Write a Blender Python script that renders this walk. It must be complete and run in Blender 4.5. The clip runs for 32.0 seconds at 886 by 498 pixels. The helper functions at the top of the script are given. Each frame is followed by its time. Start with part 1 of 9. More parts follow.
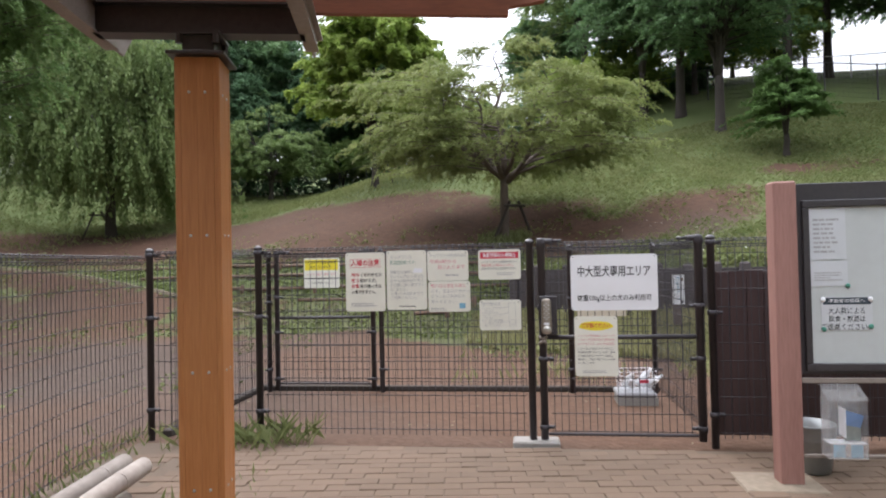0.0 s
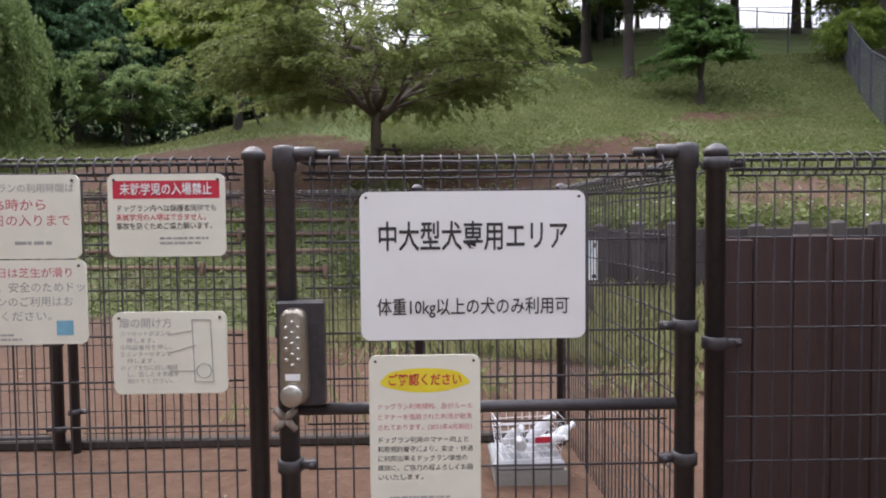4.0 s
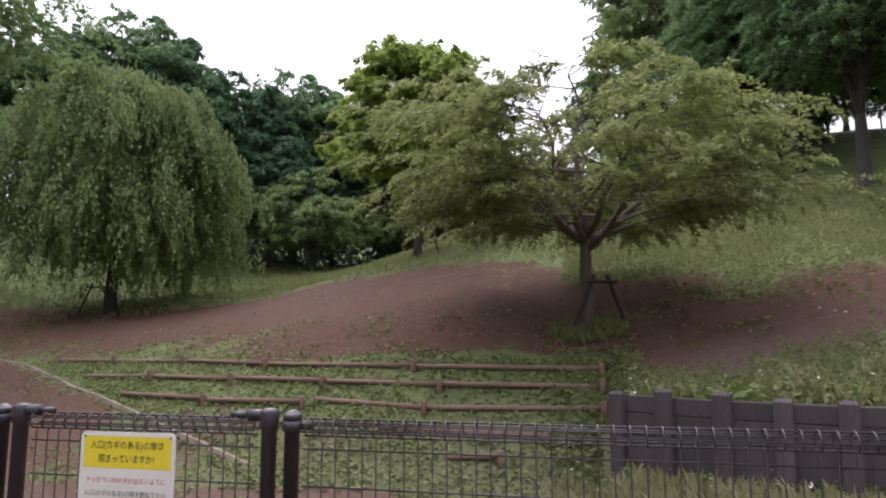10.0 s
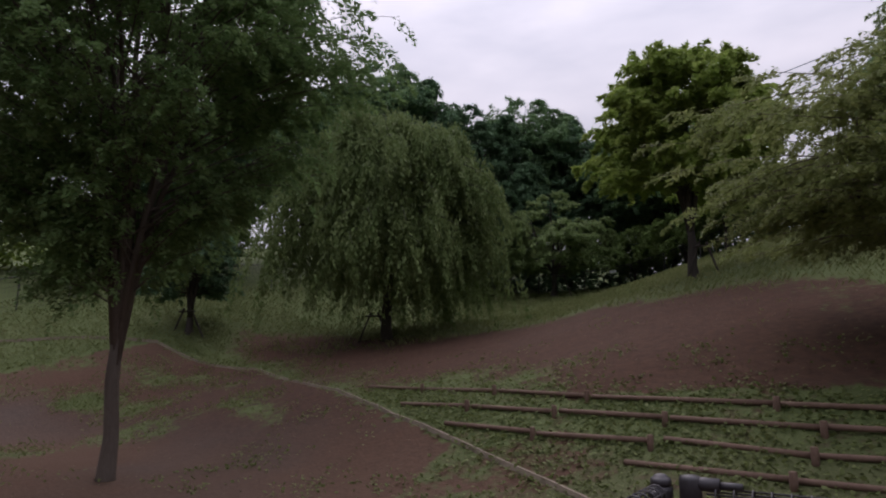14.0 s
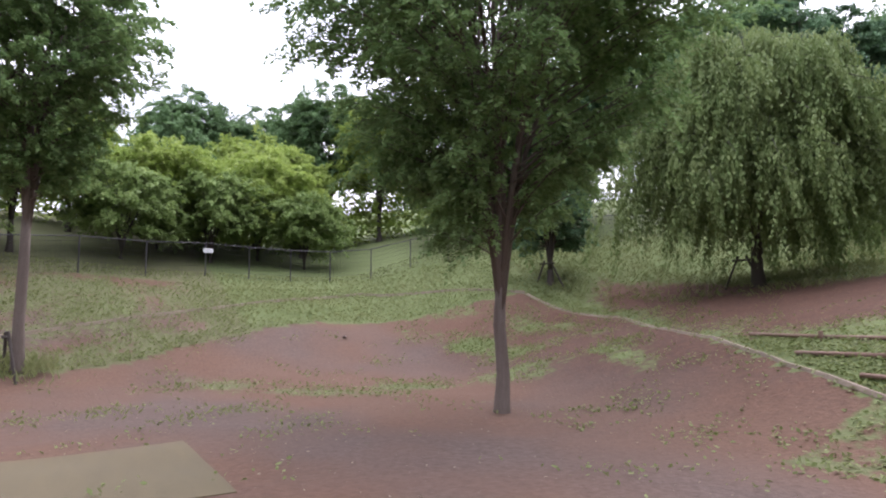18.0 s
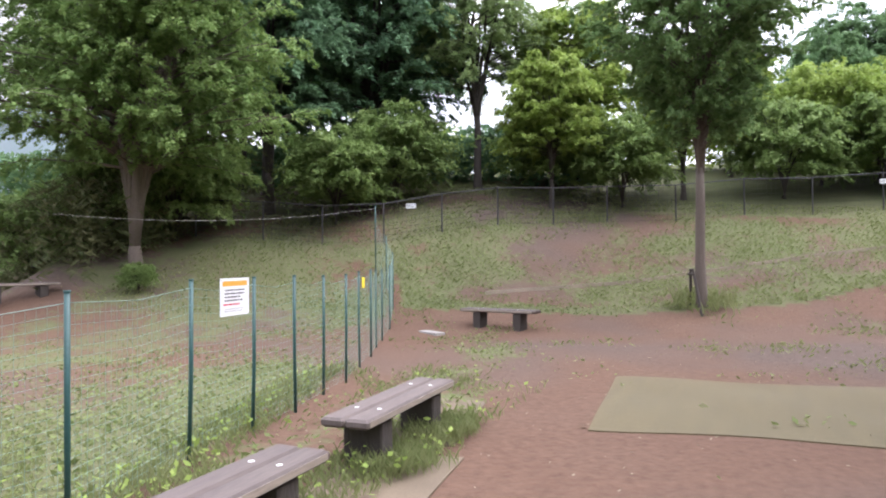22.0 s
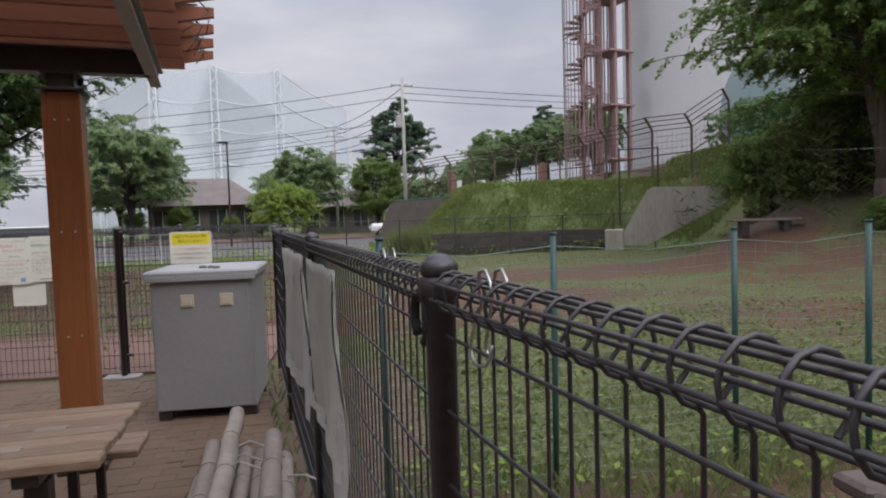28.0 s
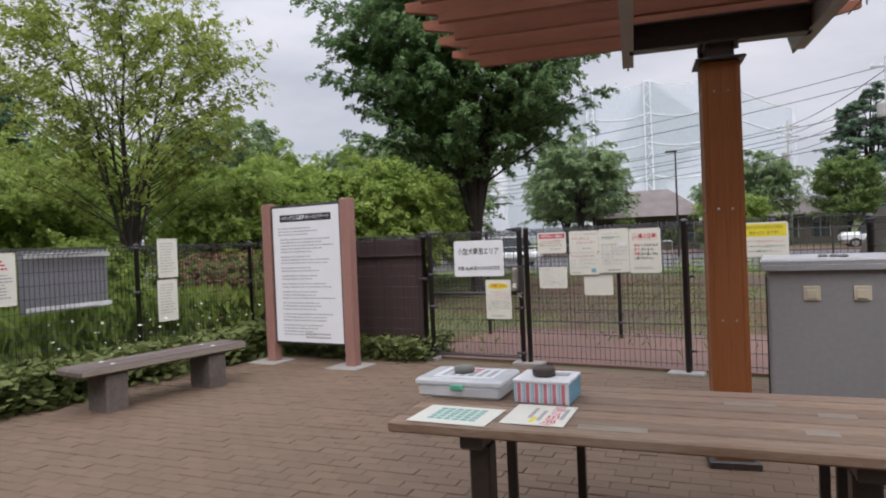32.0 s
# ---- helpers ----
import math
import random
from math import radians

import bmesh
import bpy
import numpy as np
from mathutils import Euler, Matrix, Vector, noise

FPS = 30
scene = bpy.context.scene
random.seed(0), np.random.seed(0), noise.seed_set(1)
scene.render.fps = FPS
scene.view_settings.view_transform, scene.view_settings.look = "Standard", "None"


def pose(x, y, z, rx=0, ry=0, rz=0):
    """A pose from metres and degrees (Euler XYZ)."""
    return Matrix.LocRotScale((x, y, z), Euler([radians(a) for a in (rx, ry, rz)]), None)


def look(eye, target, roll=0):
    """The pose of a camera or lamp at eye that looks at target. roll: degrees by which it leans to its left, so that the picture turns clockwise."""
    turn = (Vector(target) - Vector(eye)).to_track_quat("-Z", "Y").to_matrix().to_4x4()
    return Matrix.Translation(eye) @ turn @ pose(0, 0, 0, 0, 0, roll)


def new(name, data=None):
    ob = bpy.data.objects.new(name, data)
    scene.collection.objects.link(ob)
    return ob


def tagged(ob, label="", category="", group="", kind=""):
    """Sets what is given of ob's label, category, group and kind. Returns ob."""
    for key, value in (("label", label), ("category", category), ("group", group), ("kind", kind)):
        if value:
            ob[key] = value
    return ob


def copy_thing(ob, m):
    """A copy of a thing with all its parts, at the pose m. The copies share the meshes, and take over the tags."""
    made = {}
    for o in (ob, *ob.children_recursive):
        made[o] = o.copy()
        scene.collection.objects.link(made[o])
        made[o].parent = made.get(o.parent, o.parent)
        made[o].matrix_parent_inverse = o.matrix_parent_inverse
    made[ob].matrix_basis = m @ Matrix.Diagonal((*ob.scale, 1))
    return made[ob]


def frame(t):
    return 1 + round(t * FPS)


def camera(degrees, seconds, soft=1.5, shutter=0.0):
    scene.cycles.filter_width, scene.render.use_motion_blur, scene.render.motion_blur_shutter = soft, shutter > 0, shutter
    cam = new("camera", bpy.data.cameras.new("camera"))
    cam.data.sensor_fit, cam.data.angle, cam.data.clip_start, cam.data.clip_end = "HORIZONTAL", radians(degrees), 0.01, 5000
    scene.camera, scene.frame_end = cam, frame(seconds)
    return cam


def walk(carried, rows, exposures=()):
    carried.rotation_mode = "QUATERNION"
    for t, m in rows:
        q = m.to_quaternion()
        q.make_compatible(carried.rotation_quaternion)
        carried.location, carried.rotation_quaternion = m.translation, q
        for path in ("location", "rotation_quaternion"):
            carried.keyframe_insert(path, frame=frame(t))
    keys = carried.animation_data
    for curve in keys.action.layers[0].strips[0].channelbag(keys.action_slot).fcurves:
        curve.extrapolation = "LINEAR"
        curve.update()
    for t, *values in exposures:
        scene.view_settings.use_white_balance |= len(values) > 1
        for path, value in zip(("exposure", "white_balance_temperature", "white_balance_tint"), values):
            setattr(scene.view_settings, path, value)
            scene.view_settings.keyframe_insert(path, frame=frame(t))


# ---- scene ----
cam = camera(68.6, 32.0, soft=2.0)
PATH = [
    (0, (-0.030, -4.873, 1.355), (-0.281, -2.888, 1.394), -1.2),
    (0.5, (0.190, -4.552, 1.344), (0.057, -2.556, 1.363), -1.3),
    (1, (0.276, -4.180, 1.304), (0.203, -2.181, 1.307), -1.2),
    (1.5, (0.370, -3.805, 1.308), (0.340, -1.805, 1.292), -1.0),
    (2, (0.497, -3.444, 1.319), (0.485, -1.444, 1.280), -1.2),
    (2.5, (0.490, -3.035, 1.315), (0.497, -1.035, 1.259), -1.2),
    (4.5, (0.480, -1.535, 1.304), (0.537, 0.462, 1.203), -0.7),
    (5, (0.477, -1.338, 1.304), (0.554, 0.658, 1.192), -0.9),
    (5.5, (0.390, -1.112, 1.374), (0.490, 0.882, 1.261), -0.4),
    (6, (0.346, -0.938, 1.492), (0.455, 1.056, 1.385), -0.7),
    (6.5, (0.352, -0.789, 1.624), (0.461, 1.207, 1.539), -0.7),
    (7, (0.325, -0.717, 1.674), (0.433, 1.279, 1.641), -0.6),
    (7.5, (0.191, -0.682, 1.720), (0.288, 1.316, 1.739), -0.5),
    (8, (-0.042, -0.669, 1.773), (0.042, 1.326, 1.885), -0.3),
    (8.5, (-0.153, -0.553, 1.748), (-0.117, 1.439, 1.931), -0.3),
    (9, (-0.261, -0.457, 1.767), (-0.342, 1.530, 1.984), -0.4),
    (9.5, (-0.352, -0.372, 1.778), (-0.612, 1.596, 2.019), -0.4),
    (10, (-0.528, -0.291, 1.773), (-0.949, 1.646, 2.039), -0.2),
    (10.5, (-0.761, -0.314, 1.820), (-1.278, 1.597, 2.105), -0.1),
    (11, (-0.999, -0.232, 1.836), (-1.617, 1.646, 2.138), -0.2),
    (11.5, (-1.218, -0.149, 1.836), (-1.965, 1.681, 2.143), -0.1),
    (12, (-1.451, -0.159, 1.840), (-2.285, 1.629, 2.170), -0.0),
    (12.5, (-1.675, -0.129, 1.833), (-2.533, 1.647, 2.163), 0.1),
    (13, (-1.855, -0.103, 1.862), (-2.731, 1.664, 2.195), -0.1),
    (13.5, (-2.056, -0.148, 1.859), (-2.981, 1.592, 2.197), -0.0),
    (14, (-2.297, -0.275, 1.864), (-3.315, 1.413, 2.204), 0.1),
    (14.5, (-2.451, -0.298, 1.846), (-3.572, 1.323, 2.185), 0.2),
    (16.5, (-2.611, -0.255, 1.802), (-4.072, 1.086, 2.061), -0.0),
    (17, (-2.676, -0.275, 1.762), (-4.203, 0.995, 2.001), -0.0),
    (17.5, (-2.716, -0.357, 1.728), (-4.356, 0.766, 1.946), -0.0),
    (18, (-2.751, -0.409, 1.724), (-4.488, 0.561, 1.922), -0.1),
    (18.5, (-2.769, -0.480, 1.710), (-4.593, 0.321, 1.887), -0.1),
    (19, (-2.817, -0.518, 1.683), (-4.735, 0.027, 1.839), -0.1),
    (19.5, (-2.850, -0.526, 1.652), (-4.831, -0.292, 1.789), -0.2),
    (20, (-2.888, -0.558, 1.639), (-4.884, -0.611, 1.755), -0.2),
    (20.5, (-2.920, -0.603, 1.619), (-4.893, -0.918, 1.716), -0.3),
    (21, (-2.935, -0.623, 1.610), (-4.871, -1.119, 1.686), -0.4),
    (21.5, (-2.935, -0.664, 1.592), (-4.821, -1.326, 1.651), -0.5),
    (22, (-2.935, -0.705, 1.584), (-4.754, -1.533, 1.623), -0.5),
    (22.5, (-2.935, -0.772, 1.586), (-4.669, -1.768, 1.607), -0.6),
    (23, (-2.935, -0.835, 1.593), (-4.555, -2.009, 1.595), -0.6),
    (23.5, (-2.935, -0.890, 1.582), (-4.447, -2.200, 1.565), -0.7),
    (24, (-2.920, -0.930, 1.582), (-4.274, -2.415, 1.549), -0.9),
    (24.5, (-2.920, -0.943, 1.585), (-4.066, -2.592, 1.539), -0.9),
    (25, (-2.909, -0.952, 1.597), (-3.887, -2.704, 1.534), -1.0),
    (25.5, (-2.884, -0.932, 1.613), (-3.720, -2.747, 1.531), -1.2),
    (27.5, (-2.700, -0.963, 1.599), (-3.103, -2.918, 1.469), -1.8),
    (28, (-2.628, -0.946, 1.545), (-2.877, -2.928, 1.435), -1.8),
    (28.5, (-2.513, -0.925, 1.498), (-2.649, -2.919, 1.414), -1.9),
    (29, (-2.368, -0.875, 1.439), (-2.394, -2.874, 1.379), -1.8),
    (29.5, (-2.203, -0.844, 1.402), (-2.079, -2.840, 1.358), -2.1),
    (30, (-2.039, -1.002, 1.390), (-1.627, -2.958, 1.349), -2.4),
    (30.5, (-1.858, -1.053, 1.393), (-1.214, -2.946, 1.356), -2.6),
    (31, (-1.629, -1.037, 1.413), (-0.803, -2.858, 1.391), -2.3),
    (31.5, (-1.424, -1.034, 1.390), (-0.526, -2.821, 1.375), -2.3),
    (32, (-1.223, -1.109, 1.377), (-0.258, -2.861, 1.357), -2.4),
]
EXPOSURES = [(t, e, 6300 if 16 < t < 25 else 6500, 15 if t < 3 else 27 if 9 < t < 21 else 21 if t < 26 else 17) for t, e in ((0, 0.7), (2.5, 0.7), (5, 0.5), (6, 0.52), (6.5, 0.85), (7, 1.3), (8, 1.3), (9, 0.82), (10, 0.35), (11, -0.5), (12, -0.95), (14, -1.0), (15.5, 0.1), (16.5, 0.90), (18.5, 0.72), (20, 0.02), (21, 0.6), (22, 1.18), (23.5, 1.02), (24.5, 0.65), (25.5, 0.15), (27.5, -0.22), (28.3, -0.36), (29, -0.5), (29.6, -0.4), (30, -0.28), (31, -0.04), (32, -0.1))]
walk(cam, [(t, look(eye, target, roll)) for t, eye, target, roll in PATH], EXPOSURES)

# ---- sky and sun: a bright overcast day, the sun behind cloud over the hill ----
SUN_EL, SUN_ROT = radians(52), radians(-35)
world = bpy.data.worlds.new("overcast_sky")
scene.world = world
world.use_nodes = True
wn, wl = world.node_tree.nodes, world.node_tree.links
wn.clear()
w_out = wn.new("ShaderNodeOutputWorld")
w_bg = wn.new("ShaderNodeBackground")
w_sky = wn.new("ShaderNodeTexSky")
w_sky.sky_type, w_sky.sun_disc = "NISHITA", False
w_sky.sun_elevation, w_sky.sun_rotation, w_sky.dust_density = SUN_EL, SUN_ROT, 4.0
w_dim = wn.new("ShaderNodeVectorMath")
w_dim.operation = "SCALE"
w_dim.inputs["Scale"].default_value = 0.10
w_co = wn.new("ShaderNodeTexCoord")
w_map = wn.new("ShaderNodeMapping")
w_map.inputs["Scale"].default_value = (1.0, 1.0, 3.2)
w_noise = wn.new("ShaderNodeTexNoise")
w_noise.inputs["Scale"].default_value, w_noise.inputs["Detail"].default_value = 2.2, 6
w_ramp = wn.new("ShaderNodeValToRGB")
w_ramp.color_ramp.elements[0].position, w_ramp.color_ramp.elements[0].color = 0.34, (0.50, 0.56, 0.64, 1)
w_ramp.color_ramp.elements[1].position, w_ramp.color_ramp.elements[1].color = 0.68, (0.86, 0.89, 0.93, 1)
w_dot = wn.new("ShaderNodeVectorMath")
w_dot.operation = "DOT_PRODUCT"
w_dot.inputs[1].default_value = (math.sin(SUN_ROT) * math.cos(SUN_EL), math.cos(SUN_ROT) * math.cos(SUN_EL), math.sin(SUN_EL))
w_glow = wn.new("ShaderNodeMapRange")
w_glow.inputs[1].default_value, w_glow.inputs[2].default_value = -0.2, 1.0
w_glow.inputs[3].default_value, w_glow.inputs[4].default_value = 1.08, 1.9
w_mul = wn.new("ShaderNodeVectorMath")
w_mul.operation = "SCALE"
w_xyz = wn.new("ShaderNodeSeparateXYZ")
w_up = wn.new("ShaderNodeMapRange")
w_up.inputs[1].default_value, w_up.inputs[2].default_value = 0.25, 1.0
w_up.inputs[3].default_value, w_up.inputs[4].default_value = 1.0, 2.6
w_both = wn.new("ShaderNodeMath")
w_both.operation = "MULTIPLY"
w_mix = wn.new("ShaderNodeMix")
w_mix.data_type = "RGBA"
w_mix.inputs["Factor"].default_value = 0.88
wl.new(w_co.outputs["Generated"], w_map.inputs[0])
wl.new(w_map.outputs[0], w_noise.inputs["Vector"])
wl.new(w_noise.outputs["Fac"], w_ramp.inputs[0])
wl.new(w_co.outputs["Generated"], w_dot.inputs[0])
wl.new(w_dot.outputs["Value"], w_glow.inputs[0])
wl.new(w_ramp.outputs["Color"], w_mul.inputs[0])
wl.new(w_co.outputs["Generated"], w_xyz.inputs[0])
wl.new(w_xyz.outputs["Z"], w_up.inputs[0])
wl.new(w_up.outputs[0], w_both.inputs[0])
wl.new(w_glow.outputs[0], w_both.inputs[1])
wl.new(w_both.outputs[0], w_mul.inputs["Scale"])
wl.new(w_sky.outputs[0], w_dim.inputs[0])
wl.new(w_dim.outputs[0], w_mix.inputs["A"])
wl.new(w_mul.outputs[0], w_mix.inputs["B"])
wl.new(w_mix.outputs["Result"], w_bg.inputs["Color"])
w_bg.inputs["Strength"].default_value = 0.95
wl.new(w_bg.outputs[0], w_out.inputs[0])

sun_lamp = new("sun", bpy.data.lights.new("sun", "SUN"))
sun_lamp.data.energy, sun_lamp.data.angle, sun_lamp.data.color = 1.5, radians(40), (1.0, 0.97, 0.92)
sun_lamp.matrix_world = look((0, 0, 60), (-60 * math.sin(SUN_ROT) / math.tan(SUN_EL), -60 * math.cos(SUN_ROT) / math.tan(SUN_EL), 0))


# ---- materials ----
def material(name, base, other=None, rough=0.7, metal=0.0, grain=30.0, blotch=1.5, mixing=0.5, bump=0.15, stretch=(1, 1, 1), per_piece=0.0, depth=0.004):
    """A surface of two colours, mingled at a fine and a coarse scale, with relief."""
    m = bpy.data.materials.new(name)
    m.use_nodes = True
    n, l = m.node_tree.nodes, m.node_tree.links
    b = n["Principled BSDF"]
    other = other or tuple(c * 0.72 for c in base)
    co, mp = n.new("ShaderNodeTexCoord"), n.new("ShaderNodeMapping")
    mp.inputs["Scale"].default_value = stretch
    l.new(co.outputs["Object"], mp.inputs[0])
    fine, coarse = n.new("ShaderNodeTexNoise"), n.new("ShaderNodeTexNoise")
    fine.inputs["Scale"].default_value, fine.inputs["Detail"].default_value = grain, 5
    coarse.inputs["Scale"].default_value, coarse.inputs["Detail"].default_value = blotch, 4
    l.new(mp.outputs[0], fine.inputs["Vector"])
    l.new(mp.outputs[0], coarse.inputs["Vector"])
    add = n.new("ShaderNodeMath")
    add.operation = "ADD"
    l.new(fine.outputs["Fac"], add.inputs[0])
    l.new(coarse.outputs["Fac"], add.inputs[1])
    rng = n.new("ShaderNodeMapRange")
    rng.inputs[1].default_value, rng.inputs[2].default_value = 1 - mixing * 0.55, 1 + mixing * 0.55
    l.new(add.outputs[0], rng.inputs[0])
    mix = n.new("ShaderNodeMix")
    mix.data_type = "RGBA"
    mix.inputs["A"].default_value, mix.inputs["B"].default_value = (*base, 1), (*other, 1)
    l.new(rng.outputs[0], mix.inputs["Factor"])
    colour = mix.outputs["Result"]
    if per_piece:
        info, hsv = n.new("ShaderNodeObjectInfo"), n.new("ShaderNodeHueSaturation")
        isl, summ, frac = n.new("ShaderNodeNewGeometry"), n.new("ShaderNodeMath"), n.new("ShaderNodeMath")
        summ.operation, frac.operation = "ADD", "FRACT"
        l.new(info.outputs["Random"], summ.inputs[0])
        l.new(isl.outputs["Random Per Island"], summ.inputs[1])
        l.new(summ.outputs[0], frac.inputs[0])
        vr = n.new("ShaderNodeMapRange")
        vr.inputs[3].default_value, vr.inputs[4].default_value = 1 - per_piece, 1 + per_piece
        l.new(frac.outputs[0], vr.inputs[0])
        l.new(vr.outputs[0], hsv.inputs["Value"])
        l.new(colour, hsv.inputs["Color"])
        colour = hsv.outputs["Color"]
    l.new(colour, b.inputs["Base Color"])
    b.inputs["Metallic"].default_value = metal
    rr = n.new("ShaderNodeMapRange")
    rr.inputs[3].default_value, rr.inputs[4].default_value = max(0.05, rough - 0.12), min(1, rough + 0.12)
    l.new(coarse.outputs["Fac"], rr.inputs[0])
    l.new(rr.outputs[0], b.inputs["Roughness"])
    if bump:
        bm_ = n.new("ShaderNodeBump")
        bm_.inputs["Strength"].default_value, bm_.inputs["Distance"].default_value = bump, depth
        l.new(add.outputs[0], bm_.inputs["Height"])
        l.new(bm_.outputs[0], b.inputs["Normal"])
    return m


def leaf_material(name, base, other, light=0.35, rough=0.62):
    """Foliage: each leaf its own shade, some light passing through."""
    m = bpy.data.materials.new(name)
    m.use_nodes = True
    n, l = m.node_tree.nodes, m.node_tree.links
    out, b = n["Material Output"], n["Principled BSDF"]
    geo, co, noise_ = n.new("ShaderNodeNewGeometry"), n.new("ShaderNodeTexCoord"), n.new("ShaderNodeTexNoise")
    noise_.inputs["Scale"].default_value = 0.9
    l.new(co.outputs["Object"], noise_.inputs["Vector"])
    add = n.new("ShaderNodeMath")
    add.operation = "MULTIPLY_ADD"
    add.inputs[1].default_value = 0.55
    l.new(geo.outputs["Random Per Island"], add.inputs[0])
    half = n.new("ShaderNodeMapRange")
    half.inputs[1].default_value, half.inputs[2].default_value, half.inputs[4].default_value = 0.3, 0.7, 0.45
    l.new(noise_.outputs["Fac"], half.inputs[0])
    l.new(half.outputs[0], add.inputs[2])
    mix = n.new("ShaderNodeMix")
    mix.data_type = "RGBA"
    mix.inputs["A"].default_value, mix.inputs["B"].default_value = (*base, 1), (*other, 1)
    l.new(add.outputs[0], mix.inputs["Factor"])
    l.new(mix.outputs["Result"], b.inputs["Base Color"])
    b.inputs["Roughness"].default_value = rough
    b.inputs["Specular IOR Level"].default_value = 0.18
    tr, sh = n.new("ShaderNodeBsdfTranslucent"), n.new("ShaderNodeMixShader")
    l.new(mix.outputs["Result"], tr.inputs["Color"])
    sh.inputs[0].default_value = light
    l.new(b.outputs[0], sh.inputs[1])
    l.new(tr.outputs[0], sh.inputs[2])
    l.new(sh.outputs[0], out.inputs["Surface"])
    return m


def clear_material(name, colour, alpha, rough=0.15):
    """Thin clear or netted sheet: partly see-through."""
    m = bpy.data.materials.new(name)
    m.use_nodes = True
    n, l = m.node_tree.nodes, m.node_tree.links
    b = n["Principled BSDF"]
    noise_ = n.new("ShaderNodeTexNoise")
    noise_.inputs["Scale"].default_value, noise_.inputs["Detail"].default_value = 6, 6
    co = n.new("ShaderNodeTexCoord")
    l.new(co.outputs["Object"], noise_.inputs["Vector"])
    rng = n.new("ShaderNodeMapRange")
    rng.inputs[1].default_value, rng.inputs[2].default_value = 0.3, 0.7
    rng.inputs[3].default_value, rng.inputs[4].default_value = max(0, alpha - 0.08), min(1, alpha + 0.08)
    l.new(noise_.outputs["Fac"], rng.inputs[0])
    l.new(rng.outputs[0], b.inputs["Alpha"])
    b.inputs["Base Color"].default_value = (*colour, 1)
    b.inputs["Roughness"].default_value = rough
    return m


M_FENCE = material("dark_coated_steel", (0.030, 0.026, 0.030), (0.055, 0.050, 0.055), rough=0.42, grain=60, bump=0.05)
M_MESH = material("blue_grey_coated_steel", (0.035, 0.038, 0.055), (0.055, 0.058, 0.075), rough=0.5, grain=50, bump=0.05)
M_GREEN = material("green_coated_steel", (0.015, 0.060, 0.057), (0.028, 0.085, 0.078), rough=0.5, grain=50, bump=0.05)
M_GWIRE = material("faded_green_wire", (0.16, 0.26, 0.22), (0.24, 0.33, 0.28), rough=0.6, grain=50, bump=0.0)
M_PILLAR = material("orange_stained_timber", (0.33, 0.112, 0.028), (0.50, 0.215, 0.070), rough=0.5, grain=22, blotch=2.5, mixing=0.8, stretch=(6, 6, 0.35), bump=0.12)
# Far pillar's timber: the roof's shade is put into a darker, redder stain.
M_PILLARSHADE = material("roof_shaded_red_brown_timber", (0.23, 0.066, 0.018), (0.37, 0.135, 0.042), rough=0.5, grain=22, blotch=2.5, mixing=0.9, stretch=(6, 6, 0.35), bump=0.12)
M_STAINED = material("streaked_old_concrete", (0.43, 0.395, 0.335), (0.235, 0.205, 0.175), rough=0.9, grain=9, blotch=1.1, mixing=1.0, stretch=(2.2, 2.2, 0.35), bump=0.4, depth=0.02)
M_RAFTER = material("red_brown_timber", (0.27, 0.085, 0.035), (0.17, 0.052, 0.025), rough=0.6, grain=18, blotch=3, mixing=0.9, stretch=(1, 6, 6), bump=0.15)
M_STEEL = material("dark_brown_steel", (0.026, 0.019, 0.016), (0.045, 0.035, 0.03), rough=0.38, grain=40, bump=0.04)
M_BRKT = material("grey_brown_steel", (0.20, 0.165, 0.14), (0.26, 0.22, 0.19), rough=0.45, grain=40, bump=0.04)
M_BOLT = material("zinc_bolt", (0.55, 0.55, 0.54), (0.4, 0.4, 0.4), rough=0.35, metal=0.9, grain=80, bump=0.03)
M_DECK = material("weathered_table_timber", (0.170, 0.092, 0.054), (0.285, 0.215, 0.155), rough=0.75, grain=14, blotch=3, mixing=0.75, stretch=(1.0, 5, 5), bump=0.3, per_piece=0.16)
M_PLANK = material("grey_purple_bench_plank", (0.060, 0.044, 0.041), (0.150, 0.118, 0.102), rough=0.8, grain=12, blotch=2.0, mixing=0.95, stretch=(0.7, 6, 6), bump=0.4, per_piece=0.18)
M_CUT = material("pale_sawn_edge", (0.31, 0.26, 0.21), (0.19, 0.155, 0.125), rough=0.85, grain=14, stretch=(0.6, 6, 6), bump=0.3)
M_CONC = material("weathered_concrete", (0.33, 0.31, 0.285), (0.22, 0.205, 0.185), rough=0.9, grain=40, blotch=1.8, mixing=0.9, bump=0.3)
M_CAB = material("grey_painted_cabinet", (0.30, 0.296, 0.30), (0.255, 0.25, 0.255), rough=0.45, grain=30, blotch=1.2, mixing=0.6, bump=0.03)
M_CABLID = material("pale_cabinet_lid", (0.35, 0.35, 0.36), (0.29, 0.29, 0.30), rough=0.4, grain=40, bump=0.04)
M_CREAM = material("cream_plastic", (0.58, 0.52, 0.40), (0.5, 0.44, 0.33), rough=0.5, bump=0.03)
M_WHITE = material("white_sign_plate", (0.78, 0.79, 0.81), (0.72, 0.72, 0.73), rough=0.35, grain=6, blotch=0.9, mixing=0.7, bump=0.0)
M_PAPER = material("laminated_cream_paper", (0.76, 0.75, 0.66), (0.68, 0.67, 0.58), rough=0.4, grain=9, blotch=1.4, mixing=0.7, bump=0.03)
M_BLACKINK = material("black_ink", (0.03, 0.03, 0.032), rough=0.6, bump=0)
M_GREYINK = material("grey_ink", (0.42, 0.42, 0.42), rough=0.6, bump=0)
M_REDINK = material("red_ink", (0.62, 0.035, 0.07), rough=0.5, bump=0)
